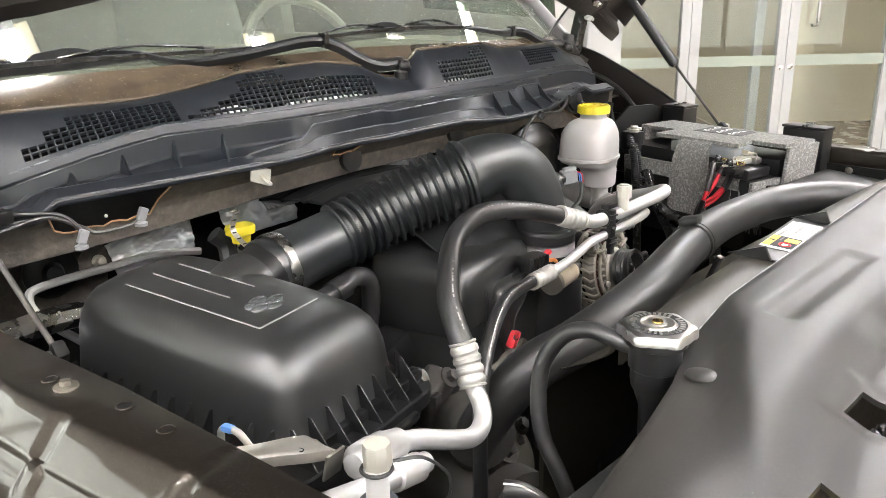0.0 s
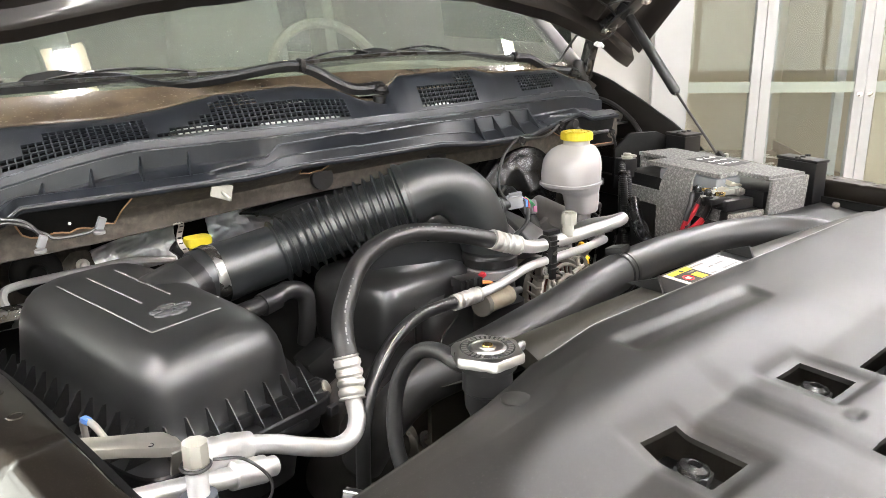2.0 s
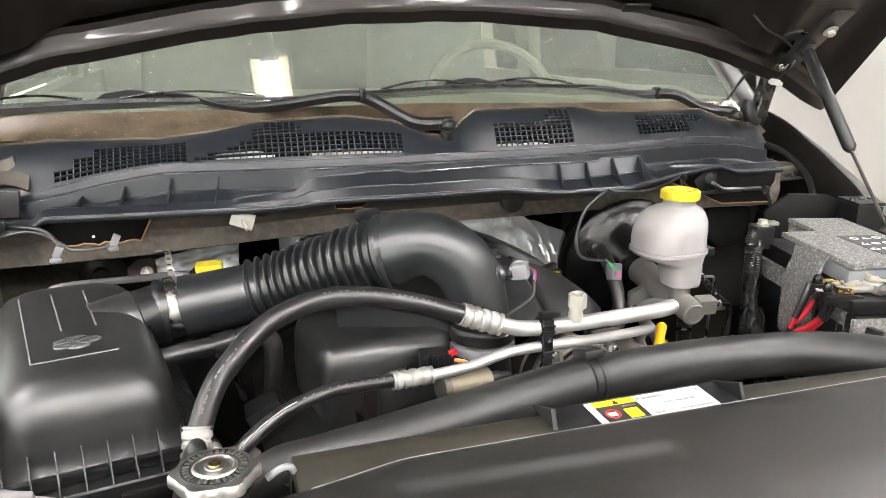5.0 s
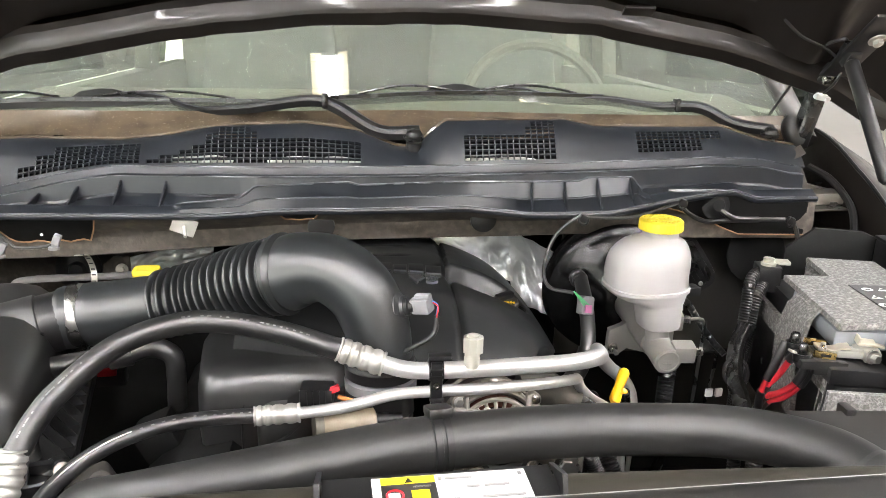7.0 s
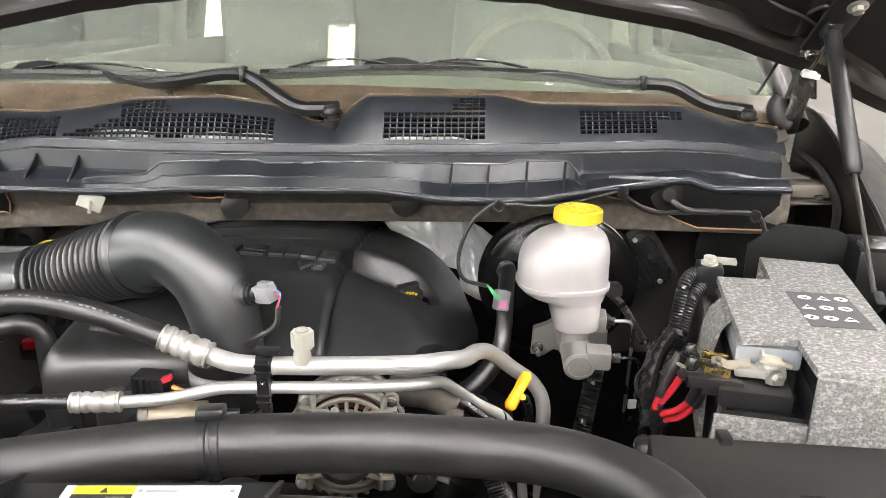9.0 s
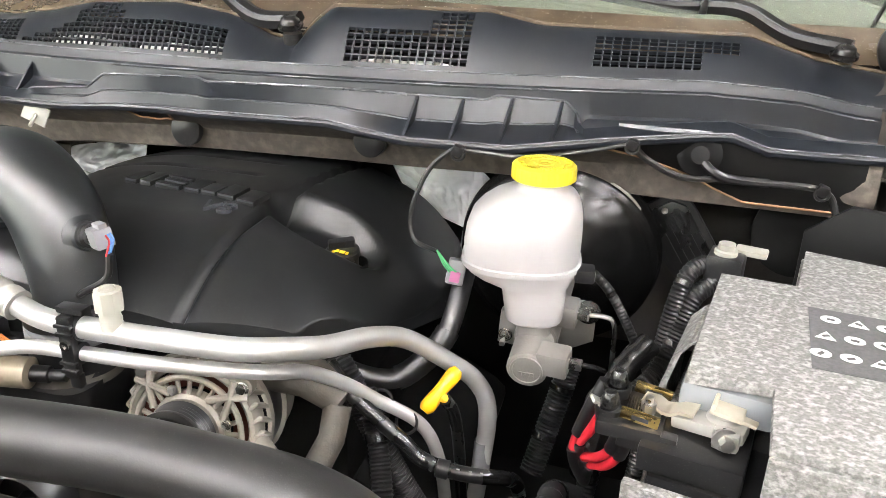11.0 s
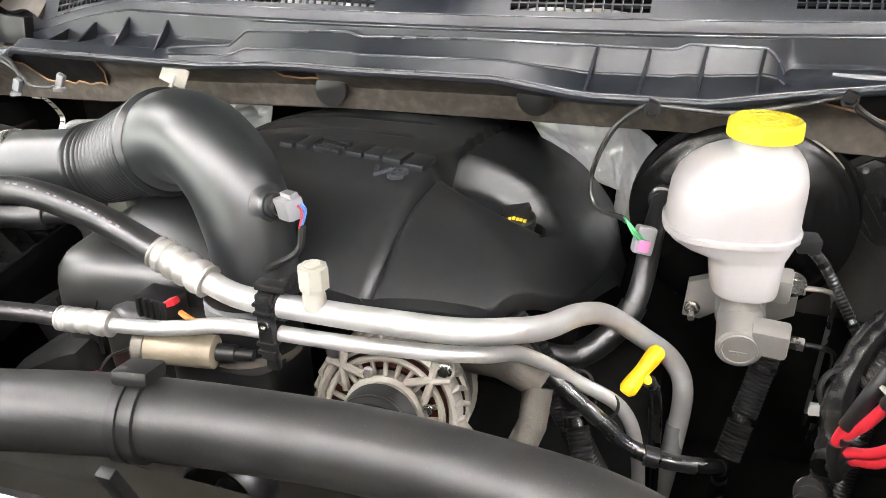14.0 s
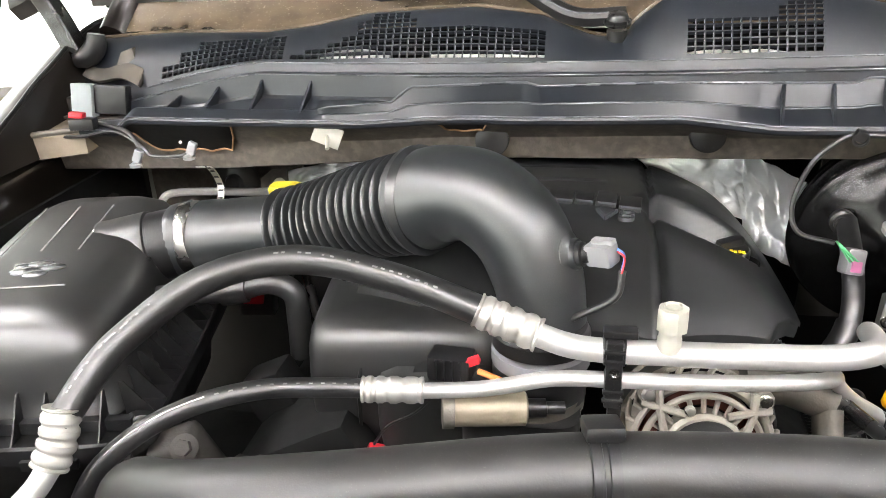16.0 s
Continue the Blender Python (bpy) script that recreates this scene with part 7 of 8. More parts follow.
for r, z, lob in ((0.0270, 0.0, 0.10), (0.0300, 0.001, 0.12), (0.0300, 0.007, 0.12), (0.0285, 0.0095, 0.11), (0.0255, 0.0105, 0.05), (0.0165, 0.0105, 0), (0.0155, 0.0118, 0), (0.0140, 0.0122, 0), (0.0128, 0.0112, 0), (0.0075, 0.0112, 0), (0.0070, 0.0122, 0), (0.0045, 0.0126, 0), (0.0005, 0.0127, 0)):
    ring = []
    for k in range(64):
        q = 2 * math.pi * k / 64
        f = 1 + lob * max(0, math.cos(6 * q)) ** 0.8
        ring.append(C + V3((r * f * math.cos(q), r * f * math.sin(q), z)))
    lobes.append(ring)
part("cap", Shape().rings(lobes), CHROME, radcap, sharp=40)
part("centre_rivet", Shape().lathe(C + V3((0, 0, 0.0122)), (0, 0, 1), [(0, 0.005), (0.0014, 0.0045), (0.002, 0.0005)], 16), GOLD, radcap, "brass centre rivet")
part("print_ring", Shape().lathe(C, (0, 0, 1), [(0.0103, 0.0170), (0.0109, 0.0170), (0.0109, 0.0245), (0.0103, 0.0245)], 48, cap=False), DARK_INK, radcap, "worn dark printed ring")
for k in range(30):
    if k % 10 == 9:
        continue
    q = 2 * math.pi * k / 30
    part("print_bar", Shape().box(C + V3((0.0208 * math.cos(q), 0.0208 * math.sin(q), 0.0111)), (0.0045, 0.0022, 0.0006), (0, 0, math.degrees(q))), CHROME, radcap)
fill = thing("filler_neck", (-0.399, 0.290, 1.10), "black plastic radiator filler neck", "filler neck")
part("neck", Shape().lathe((-0.399, 0.290, 1.10), (0, 0, 1), [(0, 0.011), (0.030, 0.012), (0.045, 0.017), (0.050, 0.0195), (0.056, 0.0205), (0.066, 0.0205), (0.068, 0.0225), (0.088, 0.0225), (0.09, 0.0265), (0.097, 0.0265)], 30), BLACK_PLASTIC, fill)
part("clip_tab", Shape().tube(spline([(-0.362, 0.297, 1.186), (-0.352, 0.298, 1.192), (-0.344, 0.301, 1.191), (-0.341, 0.305, 1.184)], 4), 0.0028, 8), GREY_PLASTIC, fill)
bl = spline([(-0.404, 0.296, 1.182), (-0.409, 0.318, 1.185), (-0.412, 0.345, 1.189), (-0.415, 0.372, 1.178), (-0.424, 0.388, 1.150), (-0.432, 0.388, 1.115), (-0.437, 0.378, 1.080), (-0.436, 0.358, 1.045), (-0.43, 0.34, 1.0)], 8)
solid("overflow_hose", Shape().tube(bl, 0.0078, 14), RUBBER, "thin black rubber overflow hose from the filler neck", "hose")

up = spline([(-0.392, 0.515, 0.985), (-0.372, 0.488, 1.045), (-0.343, 0.462, 1.088), (-0.300, 0.437, 1.110), (-0.245, 0.423, 1.128), (-0.153, 0.423, 1.145), (-0.025, 0.446, 1.153), (0.115, 0.468, 1.149), (0.215, 0.468, 1.147), (0.275, 0.460, 1.147), (0.320, 0.436, 1.150), (0.357, 0.398, 1.153), (0.376, 0.355, 1.150), (0.385, 0.31, 1.142)], 10)
uh = thing("upper_radiator_hose", (0.0, 0.45, 1.11), "thick satin black upper radiator hose", "radiator hose")
part("hose", Shape().tube(up, 0.0262, 28), HOSE_RUBBER, uh)
part("end_print", Shape().tube([up[-14] , up[-13]], 0.0265, 24, cap=False), RUBBER, uh)
hc = thing("hose_strap", (-0.014, 0.462, 1.12), "black plastic strap holding the radiator hose", "strap")
i0 = min(range(len(up)), key=lambda i: abs(up[i].x + 0.014))
t = (up[i0 + 1] - up[i0 - 1]).normalized()
part("band", Shape().tube([up[i0] - t * 0.009, up[i0] - t * 0.0085, up[i0] - t * 0.002, up[i0] - t * 0.0015, up[i0] + t * 0.0015, up[i0] + t * 0.002, up[i0] + t * 0.0085, up[i0] + t * 0.009], [0.026, 0.0288, 0.0288, 0.0272, 0.0272, 0.0288, 0.0288, 0.026], 32), BLACK_PLASTIC, hc)
part("buckle", Shape().box(up[i0] + V3((0.0, 0.006, 0.030)), (0.024, 0.026, 0.010), (-14, 0, 10), 0.003), BLACK_PLASTIC, hc)
part("stem", Shape().box(up[i0] + V3((0.002, -0.03, -0.035)), (0.012, 0.008, 0.05), (20, 0, 0), 0.002), BLACK_PLASTIC, hc)

tank = thing("radiator", (0.0, 0.33, 1.1), "olive-black plastic radiator tank with its fan shroud", "radiator")
part("top_plate", Shape().grid(lambda u, v: (-0.34 + 0.78 * u, 0.285 + 0.075 * v + 0.012 * math.sin(math.pi * u), 1.178 + 0.008 * math.sin(math.pi * min(1, v * 1.3)) - 0.035 * smooth(0.6, 1.0, v)), 50, 14, 0.02), TANK_PLASTIC, tank)
part("shroud_wall", Shape().grid(lambda u, v: (-0.34 + 0.78 * u, 0.362 + 0.012 * math.sin(math.pi * u) + 0.085 * smooth(0, 0.45, v), 1.144 - 0.046 * min(1, v / 0.3) - 0.30 * max(0, v - 0.4)), 40, 20, (0, 0.006, -0.003)), TANK_PLASTIC, tank)
part("label_recess", Shape().box((-0.022, 0.3215, 1.1855), (0.185, 0.046, 0.003), (3, 0, 3), 0.001), BLACK_PLASTIC, tank)
for x in (-0.118, 0.073):
    part("gusset", Shape().prism([(0.0, 0.0), (0.05, 0.0), (0.008, 0.016)], -0.002, 0.002, Matrix.Translation((x, 0.305, 1.186)) @ pose(0, 0, 0, 90, 0, 90)), BLACK_PLASTIC, tank)

label = thing("refrigerant_label", (-0.012, 0.320, 1.187), "white and yellow refrigerant service label on the radiator top", "label")
LM = Matrix.Translation((-0.014, 0.3215, 1.1880)) @ pose(0, 0, 0, 3, 0, 3)


def on_label(x0, x1, y0, y1, h=0.0005):
    s = Shape().box(((x0 + x1) / 2, (y0 + y1) / 2, h), (x1 - x0, y1 - y0, 0.0005))
    s.v = [tuple(LM @ V3(p)) for p in s.v]
    return s


part("sheet", on_label(-0.062, 0.062, -0.018, 0.018, 0.0), PAPER, label)
part("yellow_field", on_label(-0.055, -0.012, 0.008, 0.017), LABEL_YELLOW, label)
part("black_field", on_label(-0.055, -0.012, -0.017, 0.008), DARK_INK, label)
part("yellow_field", on_label(-0.032, -0.018, -0.016, -0.001, 0.001), LABEL_YELLOW, label)
warn = Shape().prism([(-0.036, 0.0095), (-0.030, 0.0095), (-0.033, 0.0155)], 0.0007, 0.0012)
warn.v = [tuple(LM @ V3(p)) for p in warn.v]
part("warning_triangle", warn, DARK_INK, label)
circ = Shape().tube([V3((-0.045 + 0.0065 * math.cos(q), -0.006 + 0.0065 * math.sin(q), 0.0012)) for q in [2 * math.pi * k / 20 for k in range(20)]], 0.0009, 5, wrap=True)
circ.v = [tuple(LM @ V3(p)) for p in circ.v]
part("red_ring", circ, RED, label)
part("white_blot", on_label(-0.050, -0.041, -0.009, -0.003, 0.001), PAPER, label)
for x0, x1, y in ((-0.004, 0.018, 0.012), (0.012, 0.022, 0.0), (0.026, 0.046, 0.0), (0.022, 0.056, -0.014), (-0.006, 0.004, -0.014), (-0.030, -0.016, 0.004)):
    part("print_bar", on_label(x0, x1, y - 0.0012, y + 0.0012), GREY_INK, label)
for x in (-0.008, 0.057):
    part("print_dot", on_label(x - 0.0015, x + 0.0015, 0.011, 0.014), GREY_INK, label)

# ---- alternator ----
alt = thing("alternator", (0.078, 0.66, 0.98), "cast aluminium alternator with slotted end frame and pulley", "alternator")
AC_, AX = V3((0.078, 0.622, 1.052)), V3((0.10, -0.97, 0.20)).normalized()
sd = AX.cross(V3((0, 0, 1))).normalized()
uu = sd.cross(AX).normalized()


AS = 1.10  # overall size


def alt_at(r, q, d):
    return AC_ + AX * d + sd * (AS * r * math.cos(q)) + uu * (AS * r * math.sin(q))


def rim(r, d, w, n=56):
    return Shape().tube([alt_at(r, 2 * math.pi * k / n, d) for k in range(n)], w, 8, wrap=True)


def rib(ends, w):
    """A cast rib through points given as radius, angle, depth."""
    return Shape().tube([alt_at(*e) for e in ends], w, 8)


part("front_frame", Shape().lathe(AC_, AX, [(-0.020, AS * 0.0575), (-0.006, AS * 0.0575), (-0.001, AS * 0.056), (0.001, AS * 0.053), (-0.002, AS * 0.050), (-0.012, AS * 0.049)], 56, cap=False), ALT_METAL, alt, "cast end frame ring")
part("middle_rim", rim(0.0455, 0.003, 0.0030), ALT_METAL, alt)
part("hub_ring", Shape().lathe(AC_, AX, [(-0.006, AS * 0.0330), (0.006, AS * 0.0320), (0.009, AS * 0.029), (0.009, AS * 0.018)], 40), ALT_METAL, alt)
for k in range(24):
    q = 2 * math.pi * k / 24
    part("spoke", rib([(0.031, q, 0.003), (0.0455, q, 0.000)], 0.0023), ALT_METAL, alt)
for k in range(4):
    q = math.pi / 4 + k * math.pi / 2 + 0.05
    part("cross_rib", rib([(0.034, q - 0.30, 0.006), (0.047, q - 0.04, 0.006), (0.060, q + 0.14, 0.001)], [0.0036, 0.0034, 0.0040]), ALT_METAL, alt)
    part("cross_rib", rib([(0.034, q + 0.30, 0.006), (0.047, q + 0.04, 0.006), (0.060, q - 0.14, 0.001)], [0.0036, 0.0034, 0.0040]), ALT_METAL, alt)
    part("lug", Shape().lathe(alt_at(0.0605, q, -0.012), AX, [(0, 0.009), (0.012, 0.009), (0.0135, 0.007)], 16), ALT_METAL, alt)
    part("screw", bolt(alt_at(0.0605, q, 0.001), AX, 0.0052, 0.004, 1.3), STEEL, alt)
    part("small_screw", bolt(alt_at(0.037, q + 0.42, 0.009), AX, 0.0036, 0.0034, 1.3), STEEL, alt)
for k in range(30):
    q = 2 * math.pi * k / 30
    part("fin", rib([(0.0545, q, -0.001), (0.0595, q - 0.02, -0.007), (0.0600, q + 0.05, -0.016), (0.0595, q + 0.14, -0.028)], [0.0020, 0.0027, 0.0027, 0.0020]), ALT_METAL, alt)
part("winding", Shape().lathe(AC_ - AX * 0.013, AX, [(-0.02, AS * 0.048), (0.002, AS * 0.047), (0.004, AS * 0.034), (-0.02, AS * 0.034)], 40, cap=False), COPPER, alt, "dull copper winding behind the slots")
part("inner_core", Shape().lathe(AC_ - AX * 0.028, AX, [(-0.002, AS * 0.050), (0.004, AS * 0.050), (0.005, AS * 0.03)], 40), BAY_BLACK, alt)
part("barrel_ring", Shape().lathe(AC_ - AX * 0.036, AX, [(0, AS * 0.0585), (0.002, AS * 0.0610), (0.010, AS * 0.0610), (0.012, AS * 0.0585)], 48, cap=False), ALT_METAL, alt)
part("stator", Shape().lathe(AC_ - AX * 0.066, AX, [(0, AS * 0.057), (0.031, AS * 0.057)], 48), BLACK_PLASTIC, alt, "black laminated stator band")
part("rear_frame", Shape().lathe(AC_ - AX * 0.115, AX, [(0, AS * 0.045), (0.006, AS * 0.054), (0.044, AS * 0.059), (0.049, AS * 0.061), (0.050, AS * 0.057)], 48), ALT_METAL, alt, "cast rear frame")
part("pulley", Shape().lathe(AC_ + AX * 0.010, AX, [(0, 0.012), (0.004, 0.012), (0.005, 0.0325)] + [(0.007 + 0.0022 * i, 0.0315 - 0.0012 * (i % 2)) for i in range(9)] + [(0.028, 0.0325), (0.030, 0.0325), (0.031, 0.027), (0.014, 0.024), (0.014, 0.010)], 44), RUBBER, alt, "grooved black pulley")
part("nut", bolt(AC_ + AX * 0.024, AX, 0.0105, 0.010, 1.3), STEEL, alt)
ear_c = alt_at(0.082, math.pi - (-0.42), 0.006)
part("mount_ear", Shape().tube([alt_at(0.050, math.pi - (-0.30), -0.012), alt_at(0.066, math.pi - (-0.36), -0.006), ear_c], [0.018, 0.016, 0.0135], 14), ALT_METAL, alt)
part("mount_bolt", bolt(ear_c + AX * 0.012, AX, 0.010, 0.008), STEEL, alt)
post = [alt_at(0.112, math.pi - (0.14), -0.052), alt_at(0.110, math.pi - (-0.10), -0.040), alt_at(0.106, math.pi - (-0.50), -0.016)]
part("mount_post", Shape().tube(post, [0.0135, 0.0128, 0.0135], 18), DUSTY_CAST, alt)
part("bracket", Shape().tube([alt_at(0.058, math.pi - (0.72), -0.060), alt_at(0.090, math.pi - (0.42), -0.060), alt_at(0.116, math.pi - (0.16), -0.056)], [0.020, 0.022, 0.016], 18), DUSTY_CAST, alt)

# purge valve, plug, dipsticks
sol = thing("purge_valve", (-0.1, 0.595, 1.075), "tan and grey cylindrical solenoid valve", "valve")
a, b = V3((-0.130, 0.590, 1.096)), V3((-0.068, 0.604, 1.093))
part("cylinder", Shape().tube([a, a + (b - a) * 0.02, b - (b - a) * 0.03, b], [0.013, 0.0148, 0.0148, 0.012], 22), TAN_METAL, sol)
part("end_clamp", Shape().tube([a - (b - a) * 0.12, a - (b - a) * 0.11, a + (b - a) * 0.04, a + (b - a) * 0.05], [0.013, 0.0165, 0.0165, 0.013], 20), CAST_METAL, sol)
part("nose", Shape().tube([b, b + (b - a) * 0.25, b + (b - a) * 0.26, b + (b - a) * 0.5], [0.008, 0.008, 0.0055, 0.0055], 14), BLACK_PLASTIC, sol)
plug = thing("throttle_plug", (-0.13, 0.62, 1.1), "black ribbed electrical plug with a red lock tab", "plug")
part("housing", Shape().box((-0.134, 0.622, 1.120), (0.038, 0.026, 0.022), (0, 0, -6), 0.003), BLACK_PLASTIC, plug)
for k in range(5):
    part("rib", Shape().box((-0.146 + 0.007 * k, 0.6085, 1.121), (0.002, 0.004, 0.018), (0, 0, -6)), BLACK_PLASTIC, plug)
part("lock_tab", Shape().box((-0.114, 0.612, 1.130), (0.012, 0.008, 0.006), (0, -25, 0), 0.001), RED, plug, "red lock tab")
part("wire", Shape().tube(spline([(-0.110, 0.616, 1.118), (-0.098, 0.612, 1.116), (-0.088, 0.615, 1.110)], 5), 0.0028, 6), ORANGE, plug, "orange wire")
THROTTLE = Shape().rings([rounded(-0.075, 0.65, 0.052, 0.048, z, 5, 28) for z in (1.0, 1.075)])

dip = thing("transmission_dipstick", (0.277, 0.75, 1.02), "yellow T-shaped dipstick handle", "dipstick")
part("bar", Shape().tube(spline([(0.264, 0.738, 1.034), (0.276, 0.755, 1.050), (0.289, 0.772, 1.067)], 6), [0.0070 + 0.0012 * smooth(0, 0.3, abs(i / 12 - 0.5)) - 0.003 * (i in (0, 12)) for i in range(13)], 12), AMBER, dip)
part("knob", Shape().lathe((0.278, 0.752, 1.046), (0.75, -0.3, -0.6), [(0, 0.005), (0.010, 0.0055), (0.012, 0.0045), (0.0125, 0.0005)], 16), AMBER, dip)
part("tube", Shape().tube(spline([(0.283, 0.748, 1.045), (0.29, 0.76, 1.02), (0.295, 0.77, 0.96), (0.30, 0.78, 0.85)], 6), 0.0065, 12), GLOSS_BLACK, dip)
dip2 = thing("oil_dipstick", (-0.398, 0.937, 1.12), "yellow ring-pull engine oil dipstick handle", "dipstick")
part("handle", Shape().rings([rounded(-0.398, 0.935, r, r * 0.8, z, 3, 24) for r, z in ((0.012, 1.150), (0.013, 1.160), (0.020, 1.163), (0.021, 1.171), (0.019, 1.175), (0.004, 1.176))]), YELLOW, dip2)
part("tube", Shape().tube(spline([(-0.398, 0.936, 1.153), (-0.395, 0.938, 1.12), (-0.38, 0.93, 1.05), (-0.36, 0.92, 0.95)], 6), 0.006, 10), STEEL, dip2)


# ---- crinkled foil heat shields behind the engine ----
def foil(name, corners, seed, amp=0.007, label="crinkled silver foil heat shield"):
    a, b, c, d = [V3(p) for p in corners]

    def f(u, v):
        p = a.lerp(b, u).lerp(d.lerp(c, u), v)
        n = 1.5 * abs(noise.noise((u * 3 + seed, v * 2, seed))) + 0.9 * abs(noise.noise((u * 5 + v * 3, v * 3.5 - u * 3 + seed, 1))) + 0.25 * abs(noise.noise((u * 10 - v * 5, v * 7 + seed, 2)))
        return p + V3((0.3, -1, 0.5)) * amp * n
    return solid(name, Shape().grid(f, 70, 50, (0, 0.001, -0.001)), FOIL, label, "heat shield", "foil heat shields", sharp=60)


foil("heat_shield", [(0.045, 1.255, 1.136), (0.203, 1.215, 1.154), (0.200, 1.150, 1.070), (0.105, 1.190, 1.085)], 1, 0.007)
foil("heat_shield", [(0.196, 1.212, 1.156), (0.272, 1.090, 1.136), (0.270, 1.080, 1.020), (0.196, 1.140, 1.040)], 3, 0.007)
foil("heat_shield", [(-0.492, 1.178, 1.118), (-0.345, 1.185, 1.148), (-0.350, 1.165, 1.075), (-0.486, 1.160, 1.070)], 4, 0.006)
foil("heat_shield", [(-0.225, 1.17, 1.162), (-0.120, 1.17, 1.160), (-0.125, 1.16, 1.120), (-0.205, 1.16, 1.118)], 7, 0.004)
foil("heat_shield", [(-0.272, 1.222, 1.142), (-0.110, 1.232, 1.156), (-0.112, 1.205, 1.075), (-0.268, 1.20, 1.070)], 9, 0.006)


# ---- engine block shapes, the bay's shade put into their dark colours ----
block = thing("engine_block", (0, 0.75, 0.7), "cast engine front with covers and pulleys, bay shade in its colours", "engine")
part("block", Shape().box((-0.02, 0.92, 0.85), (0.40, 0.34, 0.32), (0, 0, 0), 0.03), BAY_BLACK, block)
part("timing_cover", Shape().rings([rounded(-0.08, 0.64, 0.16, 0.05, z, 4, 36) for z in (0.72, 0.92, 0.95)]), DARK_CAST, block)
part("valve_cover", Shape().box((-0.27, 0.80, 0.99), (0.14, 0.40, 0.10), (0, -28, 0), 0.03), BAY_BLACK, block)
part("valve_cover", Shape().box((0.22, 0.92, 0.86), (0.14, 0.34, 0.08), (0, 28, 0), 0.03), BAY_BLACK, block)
part("thermostat_housing", Shape().tube(spline([(-0.29, 0.62, 0.98), (-0.32, 0.58, 0.99), (-0.36, 0.54, 1.0), (-0.38, 0.50, 1.0)], 6), [0.034 + 0.006 * (i % 6 == 0) for i in range(19)], 18), DARK_CAST, block, "cast metal housing")
part("compressor", Shape().lathe((-0.36, 0.49, 0.90), (-0.1, -1, 0.05), [(-0.16, 0.05), (-0.02, 0.052), (0, 0.048), (0.002, 0.06), (0.03, 0.06), (0.032, 0.045), (0.018, 0.03)], 30), DARK_CAST, block, "air conditioning compressor")
for x, y, z, r in ((-0.16, 0.56, 0.93, 0.065), (0.02, 0.55, 0.88, 0.08), (0.16, 0.57, 0.93, 0.045), (-0.02, 0.55, 1.02, 0.036)):
    part("pulley", Shape().lathe((x, y, z), (0, -1, 0), [(0, r * 0.3), (0.004, r), (0.03, r), (0.034, r * 0.92), (0.022, r * 0.8), (0.02, r * 0.3), (0.03, r * 0.25), (0.03, 0.001)], 34), BLACK_PLASTIC, block, "dark belt pulley")
part("cast_bracket", Shape().rings([rounded(-0.333, 0.53, 0.026 * g, 0.020 * g, z, 4, 24) for z, g in ((0.90, 0.8), (0.925, 1.0), (0.965, 1.05), (0.985, 0.95), (0.992, 0.7))]), CAST_METAL, block, "small bare cast bracket")
part("coil_pack", Shape().box((-0.335, 0.70, 1.03), (0.05, 0.045, 0.05), (0, -25, 0), 0.008), BAY_BLACK, block)
for p in ((-0.27, 0.565, 1.0), (-0.215, 0.585, 0.985), (-0.34, 0.50, 0.965), (-0.30, 0.52, 0.95)):
    part("bolt", bolt(p, (0.1, -0.6, 0.8), 0.008, 0.012), DARK_CAST, block)
throttle = part("throttle_body", THROTTLE, BLACK_PLASTIC, block)
part("flange", Shape().lathe((-0.068, 0.655, 1.070), (0, 0, 1), [(0, 0.048), (0.014, 0.048)], 30), CAST_METAL, throttle)
fan = thing("cooling_fan", (-0.02, 0.46, 0.86), "black plastic engine cooling fan", "fan")
for k in range(9):
    q = 2 * math.pi * k / 9
    r0, r1 = 0.05, 0.20
    s = Shape()
    s.rings([[V3((-0.02 + r * math.cos(q + dq), 0.46 + dy, 0.86 + r * math.sin(q + dq))) for dq, dy in ((-0.14, 0.012), (0.14, -0.012), (0.14, -0.008), (-0.14, 0.016))] for r in (r0, 0.12, r1)])
    part("blade", s, BLACK_PLASTIC, fan)
part("hub", Shape().lathe((-0.02, 0.48, 0.86), (0, -1, 0), [(0, 0.055), (0.04, 0.055), (0.045, 0.04), (0.045, 0.001)], 26), BLACK_PLASTIC, fan)
redclip = thing("red_clip", (-0.200, 0.600, 1.022), "red plastic lock clip hanging from a wire", "clip")
part("clip", Shape().box((-0.203, 0.600, 1.033), (0.016, 0.012, 0.024), (15, 20, 20), 0.003), RED, redclip)
part("hole", Shape().lathe((-0.206, 0.594, 1.038), (-0.3, -1, 0.3), [(0.0, 0.004), (0.001, 0.004), (0.001, 0.0003)], 12), DARK_INK, redclip)
part("wire", Shape().tube(spline([(-0.203, 0.600, 1.044), (-0.19, 0.606, 1.062), (-0.165, 0.612, 1.075), (-0.14, 0.62, 1.10)], 5), 0.0014, 6), RUBBER, redclip)
stub = thing("heater_hose", (-0.51, 0.345, 1.05), "black hose end with white stripes and a grey clamp", "hose")
st = spline([(-0.502, 0.372, 1.060), (-0.492, 0.358, 1.058), (-0.482, 0.342, 1.045), (-0.475, 0.33, 1.02), (-0.47, 0.32, 0.97)], 6)
part("hose", Shape().tube(st, 0.0085, 16), RUBBER, stub)
part("stripe", Shape().tube([p + V3((-0.003, -0.002, 0.0078)) for p in st[:14]], 0.0010, 5), WHITE_INK, stub)
part("end", Shape().tube([st[-8], st[-5]], 0.0095, 14), SLATE_PLASTIC, stub)

